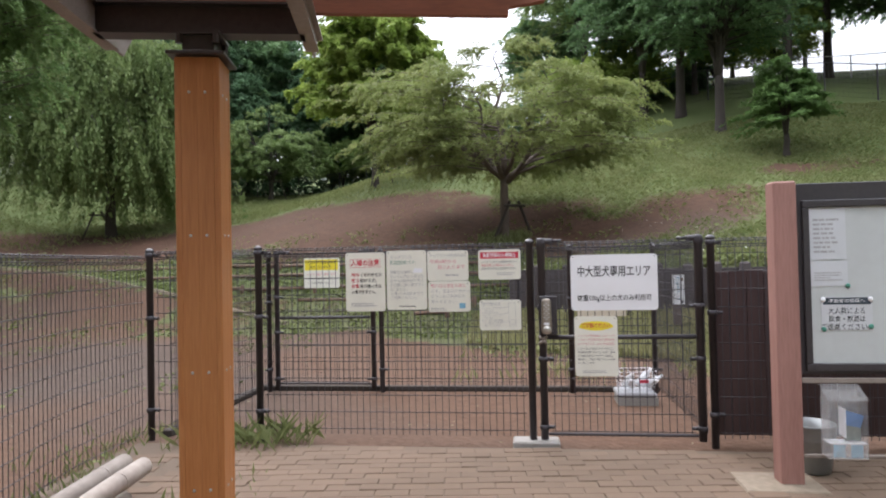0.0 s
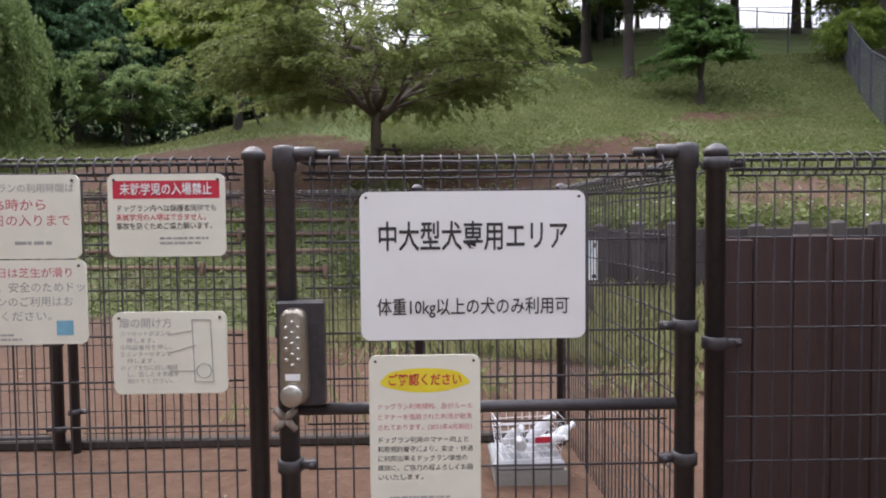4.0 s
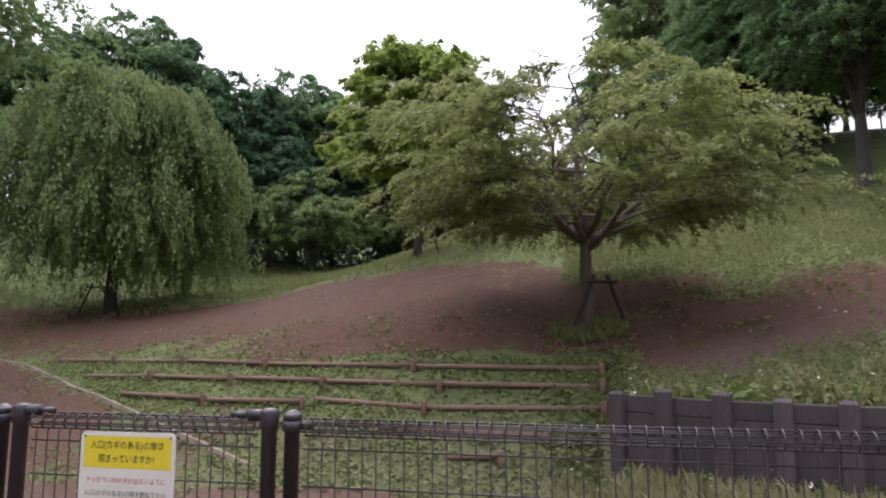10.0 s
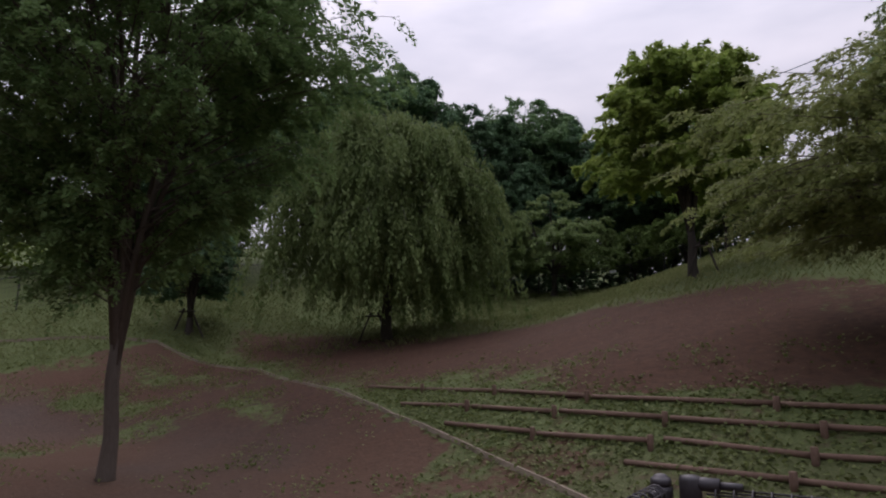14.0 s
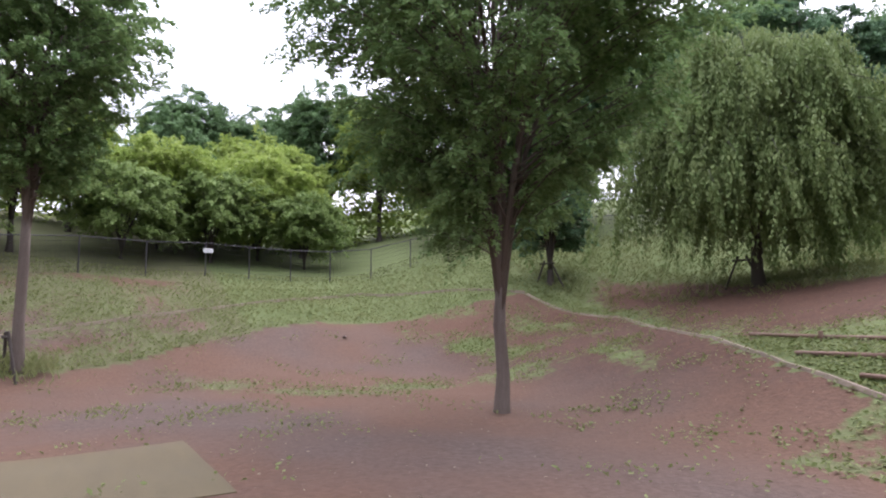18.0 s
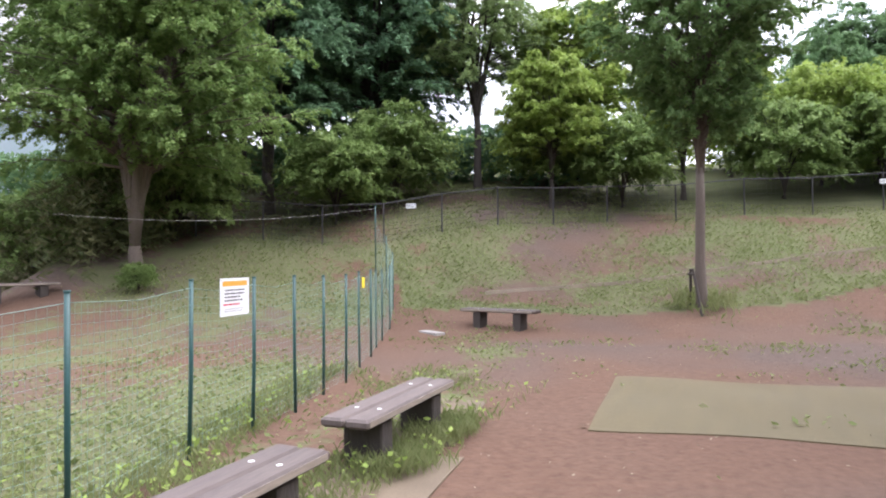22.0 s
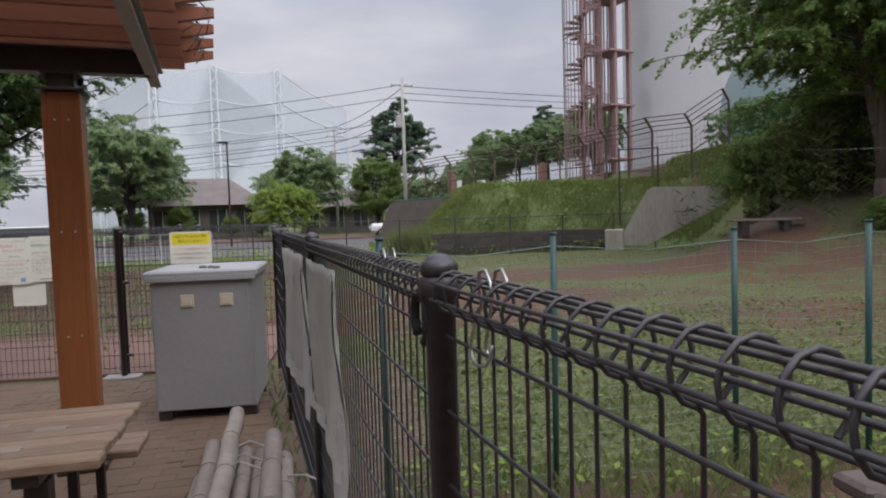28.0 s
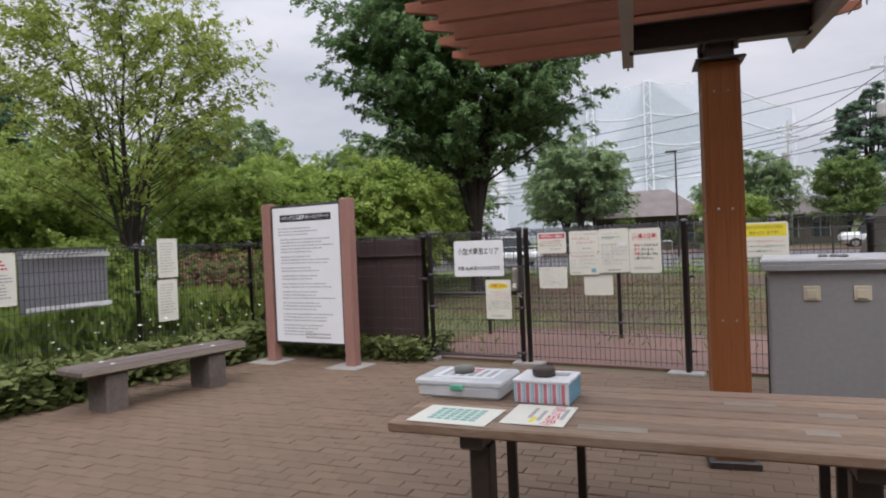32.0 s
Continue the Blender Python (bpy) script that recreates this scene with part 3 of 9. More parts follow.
def bare(x, y):
    """How bare the soil is: 1 for trodden earth, 0 for turf."""
    x, y = np.asarray(x, float), np.asarray(y, float)
    b = np.zeros_like(x)
    north = np.interp(x, [-24.0, -22.0, -17.3, -12.2, -9.3, -7.4, -4.6], [12.5, 13.7, 13.7, 11.4, 9.5, 8.5, 7.1])
    west = np.interp(y, [-10.3, -8.5, -5.0, -2.2, 0.7, 2.4, 4.3, 6.2, 9.2, 12.2], [-20.4, -17.6, -18.9, -19.7, -20.6, -21.6, -22.6, -23.1, -22.9, -22.2])
    field = (x < -2.6) & (x > west) & (y > green_line(x)) & (y < north)
    b = np.where(field, 0.92, b)
    b = np.where((x > -3.2) & (x < 5) & (y > -0.2) & (y < 6.8) & (wall_side(x, y) < -1.6), 0.9, b)
    b = np.maximum(b, ellipse(x, y, -9.5, 15.0, 9.5, 3.6, -14))
    b = np.maximum(b, ellipse(x, y, -2.5, 11.5, 5.0, 2.2, 8))
    b = np.maximum(b, ellipse(x, y, 1.4, 9.9, 4.0, 2.0, 10))
    b = np.maximum(b, 0.8 * ellipse(x, y, 7.6, 13.0, 2.0, 0.9, 10))
    b = np.maximum(b, 0.8 * ellipse(x, y, 5.6, 7.0, 1.2, 0.8, 20))
    rough = (x < west - 0.6) & (x > -27.5) & (y > -12) & (y < 3)
    b = np.where(rough, 0.42 + 0.34 * noise2(x, y, 0.62, 2.6) + 0.12 * ellipse(x, y, -22.8, -7.0, 5.0, 2.5, 62), b)
    b = np.maximum(b, 0.8 * ellipse(x, y, -17.5, 17.0, 4.0, 2.6, 0))
    for cx, cy, rx, ry, t in ((-18.2, 3.0, 2.3, 0.55, 42), (-16.9, 5.6, 1.5, 0.6, 88), (-16.2, 8.4, 1.9, 0.7, 66), (-18.2, 12.2, 2.2, 0.6, 8), (-14.4, 11.0, 1.2, 0.5, -25), (-20.8, 9.6, 1.5, 0.6, 30),
                              (-18.6, 10.2, 1.6, 0.7, 10), (-22.0, 11.6, 2.0, 0.8, 60), (-14.9, -5.5, 1.7, 0.6, 38), (-13.4, 10.2, 1.0, 0.4, -20), (-4.2, -3.5, 1.6, 0.7, 0), (-9.5, -4.2, 3.2, 0.55, 5)):
        b = b - 0.35 * ellipse(x, y, cx, cy, rx * 1.15, ry * 1.3, t) * (1 + 0.6 * noise2(x, y, 1.3, 5.0))
    small = (x < -1.9) & (y < green_line(x)) & (y > -24)
    pale = 0.46 + 0.36 * noise2(x, y, 0.28, 2.0)
    pale = np.maximum(pale, 0.95 * ellipse(x, y, -9.5, -16.5, 6.5, 1.7, 6))
    pale = np.maximum(pale, 0.9 * ellipse(x, y, -5.0, -12.5, 3.6, 1.5, -8))
    pale = pale - 0.6 * ellipse(x, y, -3.8, -7.0, 2.6, 2.2, 0) - 0.5 * ellipse(x, y, -6, -22, 7, 3, 0)
    b = np.where(small, pale, b)
    yard = (x > -1.9) & (x < 7.5) & (y < -8.2) & (y > -24)
    soil = np.where(y > -10.6, 0.92, 0.62) + 0.30 * noise2(x, y, 0.35, 3.0) - 0.5 * ellipse(x, y, 4.6, -10.4, 1.9, 1.7, 0)
    b = np.where(yard, soil, b)
    bank = (x < -15) & (y < green_line(x))
    b = np.where(bank & (land(x, y) > 0.5), 0.42 + 0.25 * noise2(x, y, 0.5, 1.0), b)
    steps = (y > 6.6) & (x > -7.5) & (x < 0.2) & (y < 9.8) & (y < 9.9 - 0.12 * x)
    b = np.where(steps, 0.32 + 0.25 * noise2(x, y, 0.9, 4.0), b)
    return np.clip(b + 0.20 * noise2(x, y, 0.9, 0.7) + 0.14 * noise2(x, y, 2.6, 1.9), 0, 1)


def ground_material():
    m = bpy.data.materials.new("trodden_earth_and_turf")
    m.use_nodes = True
    n, l = m.node_tree.nodes, m.node_tree.links
    b = n["Principled BSDF"]
    co = n.new("ShaderNodeTexCoord")
    att = n.new("ShaderNodeAttribute")
    att.attribute_name = "bare"

    def tex(scale, detail=6):
        t = n.new("ShaderNodeTexNoise")
        t.inputs["Scale"].default_value, t.inputs["Detail"].default_value = scale, detail
        l.new(co.outputs["Object"], t.inputs["Vector"])
        return t.outputs["Fac"]

    def ramp(fac, a, c, lo, hi):
        r = n.new("ShaderNodeValToRGB")
        r.color_ramp.elements[0].position, r.color_ramp.elements[0].color = lo, (*a, 1)
        r.color_ramp.elements[1].position, r.color_ramp.elements[1].color = hi, (*c, 1)
        l.new(fac, r.inputs[0])
        return r.outputs[0]

    def blend(fac, a, c, kind="MIX"):
        x = n.new("ShaderNodeMix")
        x.data_type, x.blend_type = "RGBA", kind
        if isinstance(fac, float):
            x.inputs["Factor"].default_value = fac
        else:
            l.new(fac, x.inputs["Factor"])
        l.new(a, x.inputs["A"])
        l.new(c, x.inputs["B"])
        return x.outputs["Result"]

    soil = blend(tex(0.35), ramp(tex(9), (0.082, 0.044, 0.029), (0.138, 0.077, 0.050), 0.3, 0.75), ramp(tex(14), (0.085, 0.053, 0.037), (0.148, 0.096, 0.068), 0.3, 0.75))
    lush = n.new("ShaderNodeAttribute")
    lush.attribute_name = "lush"
    rich = blend(tex(0.5), ramp(tex(22), (0.062, 0.098, 0.030), (0.120, 0.155, 0.058), 0.3, 0.7), ramp(tex(30), (0.085, 0.112, 0.040), (0.150, 0.165, 0.075), 0.3, 0.7))
    worn = blend(tex(0.6), ramp(tex(20), (0.080, 0.078, 0.040), (0.140, 0.118, 0.072), 0.3, 0.7), ramp(tex(30), (0.072, 0.088, 0.036), (0.130, 0.128, 0.066), 0.3, 0.7))
    turf = blend(lush.outputs["Fac"], worn, rich)
    soil = blend(ramp(tex(0.16, 3), (0, 0, 0), (1, 1, 1), 0.46, 0.62), soil, ramp(tex(11), (0.072, 0.051, 0.041), (0.119, 0.088, 0.072), 0.3, 0.75))
    edge = n.new("ShaderNodeMath")
    edge.operation = "MULTIPLY_ADD"
    edge.inputs[1].default_value = 0.95
    l.new(tex(5.5, 8), edge.inputs[0])
    shift = n.new("ShaderNodeMath")
    shift.operation = "SUBTRACT"
    shift.inputs[1].default_value = 0.475
    l.new(att.outputs["Fac"], shift.inputs[0])
    l.new(shift.outputs[0], edge.inputs[2])
    step = n.new("ShaderNodeMapRange")
    step.inputs[1].default_value, step.inputs[2].default_value = 0.38, 0.60
    l.new(edge.outputs[0], step.inputs[0])
    slope_soil = n.new("ShaderNodeAttribute")
    slope_soil.attribute_name = "slope_soil"
    # The soil turns darker and redder up the slope.
    soil = blend(slope_soil.outputs["Fac"], soil, ramp(tex(7), (0.052, 0.027, 0.018), (0.105, 0.056, 0.036), 0.3, 0.75))
    l.new(blend(step.outputs[0], turf, soil), b.inputs["Base Color"])
    b.inputs["Roughness"].default_value = 0.95
    b.inputs["Specular IOR Level"].default_value = 0.15
    bump = n.new("ShaderNodeBump")
    bump.inputs["Strength"].default_value, bump.inputs["Distance"].default_value = 0.55, 0.04
    l.new(tex(18, 8), bump.inputs["Height"])
    l.new(bump.outputs[0], b.inputs["Normal"])
    return m


M_GROUND = ground_material()


def spaced(lo, hi, near_lo, near_hi, fine):
    """Grid lines: close together inside the place, wider and wider outside."""
    a = list(np.arange(near_lo, near_hi + 1e-6, fine))
    g, v = fine, near_hi
    while v < hi:
        g *= 1.22
        v += g
        a.append(min(v, hi))
    g, v = fine, near_lo
    while v > lo:
        g *= 1.22
        v -= g
        a.insert(0, max(v, lo))
    return np.array(a)


def build_ground():
    xs, ys = spaced(-900, 900, -31, 9, 0.22), spaced(-900, 900, -26, 22, 0.22)
    gx, gy = np.meshgrid(xs, ys)
    gz, tone = land(gx, gy), bare(gx, gy)
    yard = (gx > -2.6 + 0.185 * np.minimum(0, gy + 2.06)) & (gx < 5.3) & (gy < -0.25) & (gy > -7.6)
    gz = np.where(yard, gz - 0.10, gz)
    nx, ny = len(xs), len(ys)
    me = bpy.data.meshes.new("ground")
    me.vertices.add(nx * ny)
    me.vertices.foreach_set("co", np.stack([gx, gy, gz], -1).ravel())
    i = np.arange(nx * ny).reshape(ny, nx)
    quads = np.stack([i[:-1, :-1], i[:-1, 1:], i[1:, 1:], i[1:, :-1]], -1).reshape(-1, 4)
    me.loops.add(quads.size)
    me.loops.foreach_set("vertex_index", quads.ravel())
    me.polygons.add(len(quads))
    me.polygons.foreach_set("loop_start", np.arange(len(quads)) * 4)
    me.polygons.foreach_set("use_smooth", np.ones(len(quads), bool))
    me.update(calc_edges=True)
    me.attributes.new("bare", "FLOAT", "POINT").data.foreach_set("value", tone.ravel())
    me.attributes.new("slope_soil", "FLOAT", "POINT").data.foreach_set("value", (ease((gy - 7.5) / 3.0) * np.where(gx > -20, 1.0, 0.3) * 0.85).ravel())
    lush = np.clip(ease((gy - 7.0) / 3.0) + ease((-23.0 - gy) / 2.0) + ease((-21.5 - gx) / 3.0) * (gy > 4) + 0.25 + 0.2 * noise2(gx, gy, 0.35, 3.0), 0, 1)
    me.attributes.new("lush", "FLOAT", "POINT").data.foreach_set("value", lush.ravel())
    me.materials.append(M_GROUND)
    return tagged(new("ground", me), "reddish trodden earth with patchy clover and turf rising to a bank", "ground", kind="structure")


build_ground()

# ---- wire fences ----
TOP = 1.5


def curl(wire_x, z_top, r=0.034):
    """One upright wire, rolled over at its head."""
    pts = [(wire_x, 0, 0.05), (wire_x, 0, z_top - 2 * r - 0.006)]
    for k in range(12):
        a = radians(-82 + 29 * k)
        pts.append((wire_x, r * math.cos(a), z_top - r + r * math.sin(a)))
    return pts


def wire_panel(parent, length, at, height=TOP - 0.015, step=0.05, rows=11):
    """Upright wires rolled over at the head, the long wires tied across them, the rods in the roll."""
    s = Shape()
    n = max(2, int(length / step))
    for k in range(n):
        s.tube(curl((k + 0.5) * length / n, height), 0.0029, 5, cap=False)
    part("wire_mesh", s, M_FENCE, parent, smooth=True, at=at)
    line = Shape().tube([(0, 0.005, 0), (length, 0.005, 0)], 0.0034, 5).mesh("line_wire", M_FENCE, True)
    for r in range(rows):
        part("line_wire", line, None, parent, at=at @ pose(0, 0, 0.09 + r * (height - 0.20) / (rows - 1)))
    for a in (-90, -25, 30, 90, 150, 205):
        part("top_rod", line, None, parent, at=at @ pose(0, 0.029 * math.cos(radians(a)), height - 0.034 + 0.029 * math.sin(radians(a))))


def post_shape(height=TOP - 0.004, r=0.027):
    return Shape().turned([(r, -0.15), (r, height - 0.022), (r * 1.22, height - 0.020), (r * 1.24, height - 0.006), (r * 1.12, height + 0.002), (r * 0.98, height + 0.003), (r * 0.82, height + 0.009), (r * 0.5, height + 0.014), (0.003, height + 0.016)], 16)


def clamp_shape(r=0.030):
    s = Shape().turned([(r + 0.002, -0.018), (r + 0.006, -0.016), (r + 0.006, 0.016), (r + 0.002, 0.018)], 14)
    s.box(r, r + 0.045, -0.012, 0.012, -0.012, 0.012, bevel=0.004)
    s.tube([(r + 0.03, -0.022, 0), (r + 0.03, 0.022, 0)], 0.009, 8)
    return s


POST_MESH = post_shape().mesh("fence_post", M_FENCE, True)
CLAMP_MESH = clamp_shape().mesh("clamp", M_FENCE, True)


def fence_run(name, points, label, first=True, last=True, group="wire fences round the yard", flip=False, plain=(), drop=0.0):
    """Mesh fence through the points given: a post at each, a panel between."""
    f = thing(name, pose(points[0][0], points[0][1], 0), label, "fence", group)
    ox, oy = points[0]
    for k, (x, y) in enumerate(points):
        if k in plain or (k == 0 and not first) or (k == len(points) - 1 and not last):
            continue
        p = part("fence_post", POST_MESH, None, f, at=pose(x - ox, y - oy, on_land(x, y) + 0.02 - drop))
        nx, ny = points[min(k + 1, len(points) - 1)]
        if k == len(points) - 1:
            nx, ny = 2 * x - points[k - 1][0], 2 * y - points[k - 1][1]
        for z in (0.22, 0.95, 1.455):
            part("clamp", CLAMP_MESH, None, p, at=pose(0, 0, z, 0, 0, math.degrees(math.atan2(ny - y, nx - x))))
    for k, ((x0, y0), (x1, y1)) in enumerate(zip(points, points[1:])):
        e0, e1 = (0.0 if k in plain else 0.04), (0.0 if k + 1 in plain else 0.04)
        if flip:
            e0, e1 = e1, e0
        ln = math.hypot(x1 - x0, y1 - y0)
        turn = math.degrees(math.atan2(y1 - y0, x1 - x0)) + (180 if flip else 0)
        bx, by = ((x1, y1) if flip else (x0, y0))
        c, s_ = math.cos(radians(turn)), math.sin(radians(turn))
        wire_panel(f, ln - e0 - e1, pose(bx - ox + e0 * c, by - oy + e0 * s_, on_land(bx, by) + 0.02 - drop, 0, 0, turn))
    return f


FENCE_LABEL = "dark coated wire mesh fence with rolled top"
fence_run("wire_fence", [(-3.02, 0), (-2.11, 0)], FENCE_LABEL)
fence_run("wire_fence", [(-2.11, 0), (0, 0)], FENCE_LABEL + " hung with notices", first=False, last=False)
fence_run("wire_fence", [(1.29, 0), (3.2, -0.02), (5.1, -0.05)], FENCE_LABEL + " before a brown screen")
fence_run("wire_fence", [(-3.06, 0), (-3.005, -0.95), (-2.76, -2.06), (-2.40, -4.03), (-2.05, -6.0), (-1.75, -7.78)], FENCE_LABEL + " beside dog area", first=False, plain=(1,), drop=0.036)
fence_run("wire_fence", [(-2.82, 1.94), (-2.92, 0.06)], FENCE_LABEL + " beside entrance pen", last=False)
fence_run("wire_fence", [(-1.57, 1.94), (0.42, 1.94), (1.25, 1.94)], FENCE_LABEL + " of the entrance pen")
fence_run("wire_fence", [(1.25, 1.94), (1.27, 0.06)], FENCE_LABEL + " beside entrance pen", first=False, last=False)
fence_run("wire_fence", [(1.41, -7.78), (-0.24, -7.78)], FENCE_LABEL + " hung with notices", first=False, last=False)
fence_run("wire_fence", [(-0.24, -7.78), (-1.0, -7.78), (-1.75, -7.78)], FENCE_LABEL + " beside the grey cabinet", last=False)
fence_run("wire_fence", [(2.72, -7.78), (4.2, -7.78), (5.55, -7.78)], FENCE_LABEL + " before brown screens")
fence_run("wire_fence", [(5.55, -7.78), (5.4, -5.9), (5.28, -4.0), (5.18, -2.0), (5.1, -0.05)], FENCE_LABEL + " in front of shrubs", first=False, last=False)


# ---- gates ----
M_BRONZE = material("satin_bronze_lock", (0.34, 0.30, 0.25), (0.26, 0.23, 0.19), rough=0.36, metal=0.75, grain=60, bump=0.03)
M_LOCKKNOB = material("brushed_steel_knob", (0.56, 0.54, 0.50), (0.45, 0.43, 0.40), rough=0.34, metal=0.9, grain=60, bump=0.03)


def lock_box(parent, x, z, y=-0.045):
    """Push-button lock: a dark back case, a slender rounded body, staggered buttons and a round knob."""
    box = part("lock_case", Shape().box(x - 0.065, x + 0.065, y + 0.004, y + 0.045, z - 0.145, z + 0.145, bevel=0.006), M_FENCE, parent)
    ring = []
    for cx, cz, a0 in ((0.010, 0.100, 0), (-0.010, 0.100, 90), (-0.014, -0.105, 180), (0.014, -0.105, 270)):
        ring += [(cx + 0.025 * math.cos(radians(a0 + 18 * k)), cz + 0.027 * math.sin(radians(a0 + 18 * k))) for k in range(6)]
    n, body = len(ring), Shape()
    rows = ((1.0, 0.004), (1.0, -0.022), (0.90, -0.032), (0.72, -0.036))
    body.add([(x - 0.014 + rx * k, y + d, z + rz * (0.5 + 0.5 * k) if k == 1.0 else z + rz * (1 - (1 - k) * 0.3)) for k, d in rows for rx, rz in ring],
             [(j * n + i, j * n + (i + 1) % n, (j + 1) * n + (i + 1) % n, (j + 1) * n + i) for j in range(3) for i in range(n)] + [tuple(range(3 * n, 4 * n))])
    part("keypad_lock", body, M_BRONZE, box, "worn bronze push-button lock", True)
    for r in range(9):
        for dx in ((-0.016, 0.016) if r % 2 else (0.0,)):
            one = Shape().turned([(0.0052, 0), (0.005, 0.003), (0.003, 0.0045)], 8)
            one.v = [(x - 0.014 + dx + px, y - 0.036 - pz, z + 0.094 - 0.0145 * r + py) for px, py, pz in one.v]
            part("key", one, M_LOCKKNOB, box, "steel push button")
    part("label_strip", Shape().box(x - 0.034, x + 0.006, y - 0.0375, y - 0.036, z - 0.063, z - 0.046), M_WHITE, box)
    knob = Shape().turned([(0.020, 0.0), (0.029, 0.004), (0.030, 0.026), (0.027, 0.030), (0.004, 0.031)], 22)
    knob.v = [(x - 0.014 + px, y - 0.034 - pz, z - 0.100 + py) for px, py, pz in knob.v]
    part("knob", knob, M_LOCKKNOB, box, "round steel knob", True)
    return box


def gate_leaf(name, x0, x1, y, label, lock_left=True, facing=1, lock=True):
    """A wire gate leaf between two upright tubes; facing 1: seen from -y."""
    g = thing(name, pose(x0, y, 0, 0, 0, 0) if facing > 0 else pose(x1, y, 0, 0, 0, 180), label, "gate", "yard gates")
    w = x1 - x0
    for x in (0.0, w):
        p = part("gate_post", Shape().turned([(0.028, 0.03), (0.028, 1.44), (0.034, 1.445), (0.034, 1.502), (0.03, 1.511), (0.012, 1.515)], 14), M_FENCE, g, smooth=True, at=pose(x, 0, 0))
        side = 1 if x == 0 else -1
        part("sleeve", Shape().tube([(0, 0, 1.49), (side * 0.085, 0, 1.49)], 0.021, 12).tube([(side * 0.085, 0, 1.49), (side * 0.15, 0, 1.49)], 0.012, 8), M_FENCE, p, smooth=True)
        for z in (0.12, 0.62, 1.0):
            part("clamp", CLAMP_MESH, None, p, at=pose(0, 0, z, 0, 0, 0 if x == 0 else 180))
    wire_panel(g, w - 0.1, pose(0.05, 0, 0))
    part("mid_rail", Shape().tube([(0.03, -0.01, 0.78), (w - 0.03, -0.01, 0.78)], 0.017, 10), M_FENCE, g, smooth=True)
    part("bottom_rail", Shape().tube([(0.03, 0, 0.07), (w - 0.03, 0, 0.07)], 0.012, 8), M_FENCE, g)
    if lock:
        s = 1 if lock_left else -1
        lx = 0.042 if lock_left else w - 0.03
        lock_box(g, lx, 0.942)
        latch = Shape()
        for a in range(4):
            latch.tube([(0.0, -0.05, 0.765), (0.042 * math.cos(radians(45 + 90 * a)), -0.055, 0.765 + 0.042 * math.sin(radians(45 + 90 * a)))], [0.012, 0.009], 8)
        part("latch_handle", latch, M_BRKT, g, "worn grey cross handle", True, at=pose(0.0 if lock_left else w, 0, 0))
    return g


part_posts = thing("gate_frame_post", pose(0, 0, 0), "dark round steel gate post on a concrete footing", "post", "gate posts")
part("post", POST_MESH, None, part_posts)
part("footing", Shape().box(-0.15, 0.19, -0.09, 0.08, -0.04, 0.03, bevel=0.01), M_CONC, part_posts, "pale concrete footing")
gate_leaf("wire_gate", 0.085, 1.205, 0, "dark wire mesh gate with keypad lock and a large white sign")
for gx, gy in ((1.41, -7.78), (2.72, -7.78), (-0.24, -7.7)):
    copy_thing(part_posts, pose(gx, gy, 0))
gate_leaf("wire_gate", 1.49, 2.63, -7.78, "dark wire mesh gate with keypad lock and a white sign", facing=-1, lock_left=False)
gate_leaf("wire_gate", -2.73, -1.66, 1.94, "dark wire mesh inner gate of the entrance pen", lock=False)
pen_kerb = new("pen_kerb", Shape().box(-2.95, 1.3, 1.98, 2.05, -0.02, 0.035, bevel=0.01).box(-2.99, -2.91, 0.1, 1.97, -0.02, 0.035, bevel=0.01).mesh("pen_kerb", M_DARKBARK))
tagged(pen_kerb, "dark soil-stained kerb along the entrance pen", "kerb", kind="structure")

# ---- brown screens behind the fences ----
def screen_run(x0, x1, y, h, label):
    s = thing("screen_panel", pose(x0, y, 0), label, "screen", "brown screens")
    n = max(1, int((x1 - x0) / 0.118))
    for k in range(n):
        w = (x1 - x0) / n
        part("board", Shape().box(k * w + 0.002, (k + 1) * w - 0.002, -0.012, 0.012, 0.06, h + 0.006 * ((k * 7) % 3), bevel=0.004), M_SCREEN, s)
    part("batten", Shape().box(0, x1 - x0, 0.014, 0.05, h - 0.2, h - 0.12), M_SCREEN, s)
    return s


screen_run(1.31, 5.0, 0.07, 1.24, "dark red-brown boarded screen behind the wire fence")
screen_run(2.76, 5.4, -7.88, 1.43, "dark brown boarded screen behind the wire fence")


# ---- leaves and trees ----
def leaf_mesh(name, centres, normals, ways, lengths, widths, mat):
    """Many leaves in one mesh: each a small lengthwise folded blade of two faces."""
    n = len(centres)
    nrm = normals / np.maximum(1e-6, np.linalg.norm(normals, axis=1, keepdims=True))
    way = ways - nrm * (ways * nrm).sum(1, keepdims=True)
    way = way / np.maximum(1e-6, np.linalg.norm(way, axis=1, keepdims=True))
    side = np.cross(nrm, way)
    half, wide = lengths[:, None] * 0.5, widths[:, None] * 0.5
    v = np.stack([centres - way * half, centres + side * wide - nrm * wide * 0.35, centres + way * half - nrm * half * 0.25, centres - side * wide - nrm * wide * 0.35], 1)
    me = bpy.data.meshes.new(name)
    me.vertices.add(4 * n)
    me.vertices.foreach_set("co", v.reshape(-1))
    me.loops.add(4 * n)
    me.loops.foreach_set("vertex_index", np.arange(4 * n))
    me.polygons.add(n)
    me.polygons.foreach_set("loop_start", np.arange(n) * 4)
    me.update(calc_edges=True)
    me.materials.append(mat)
    return me


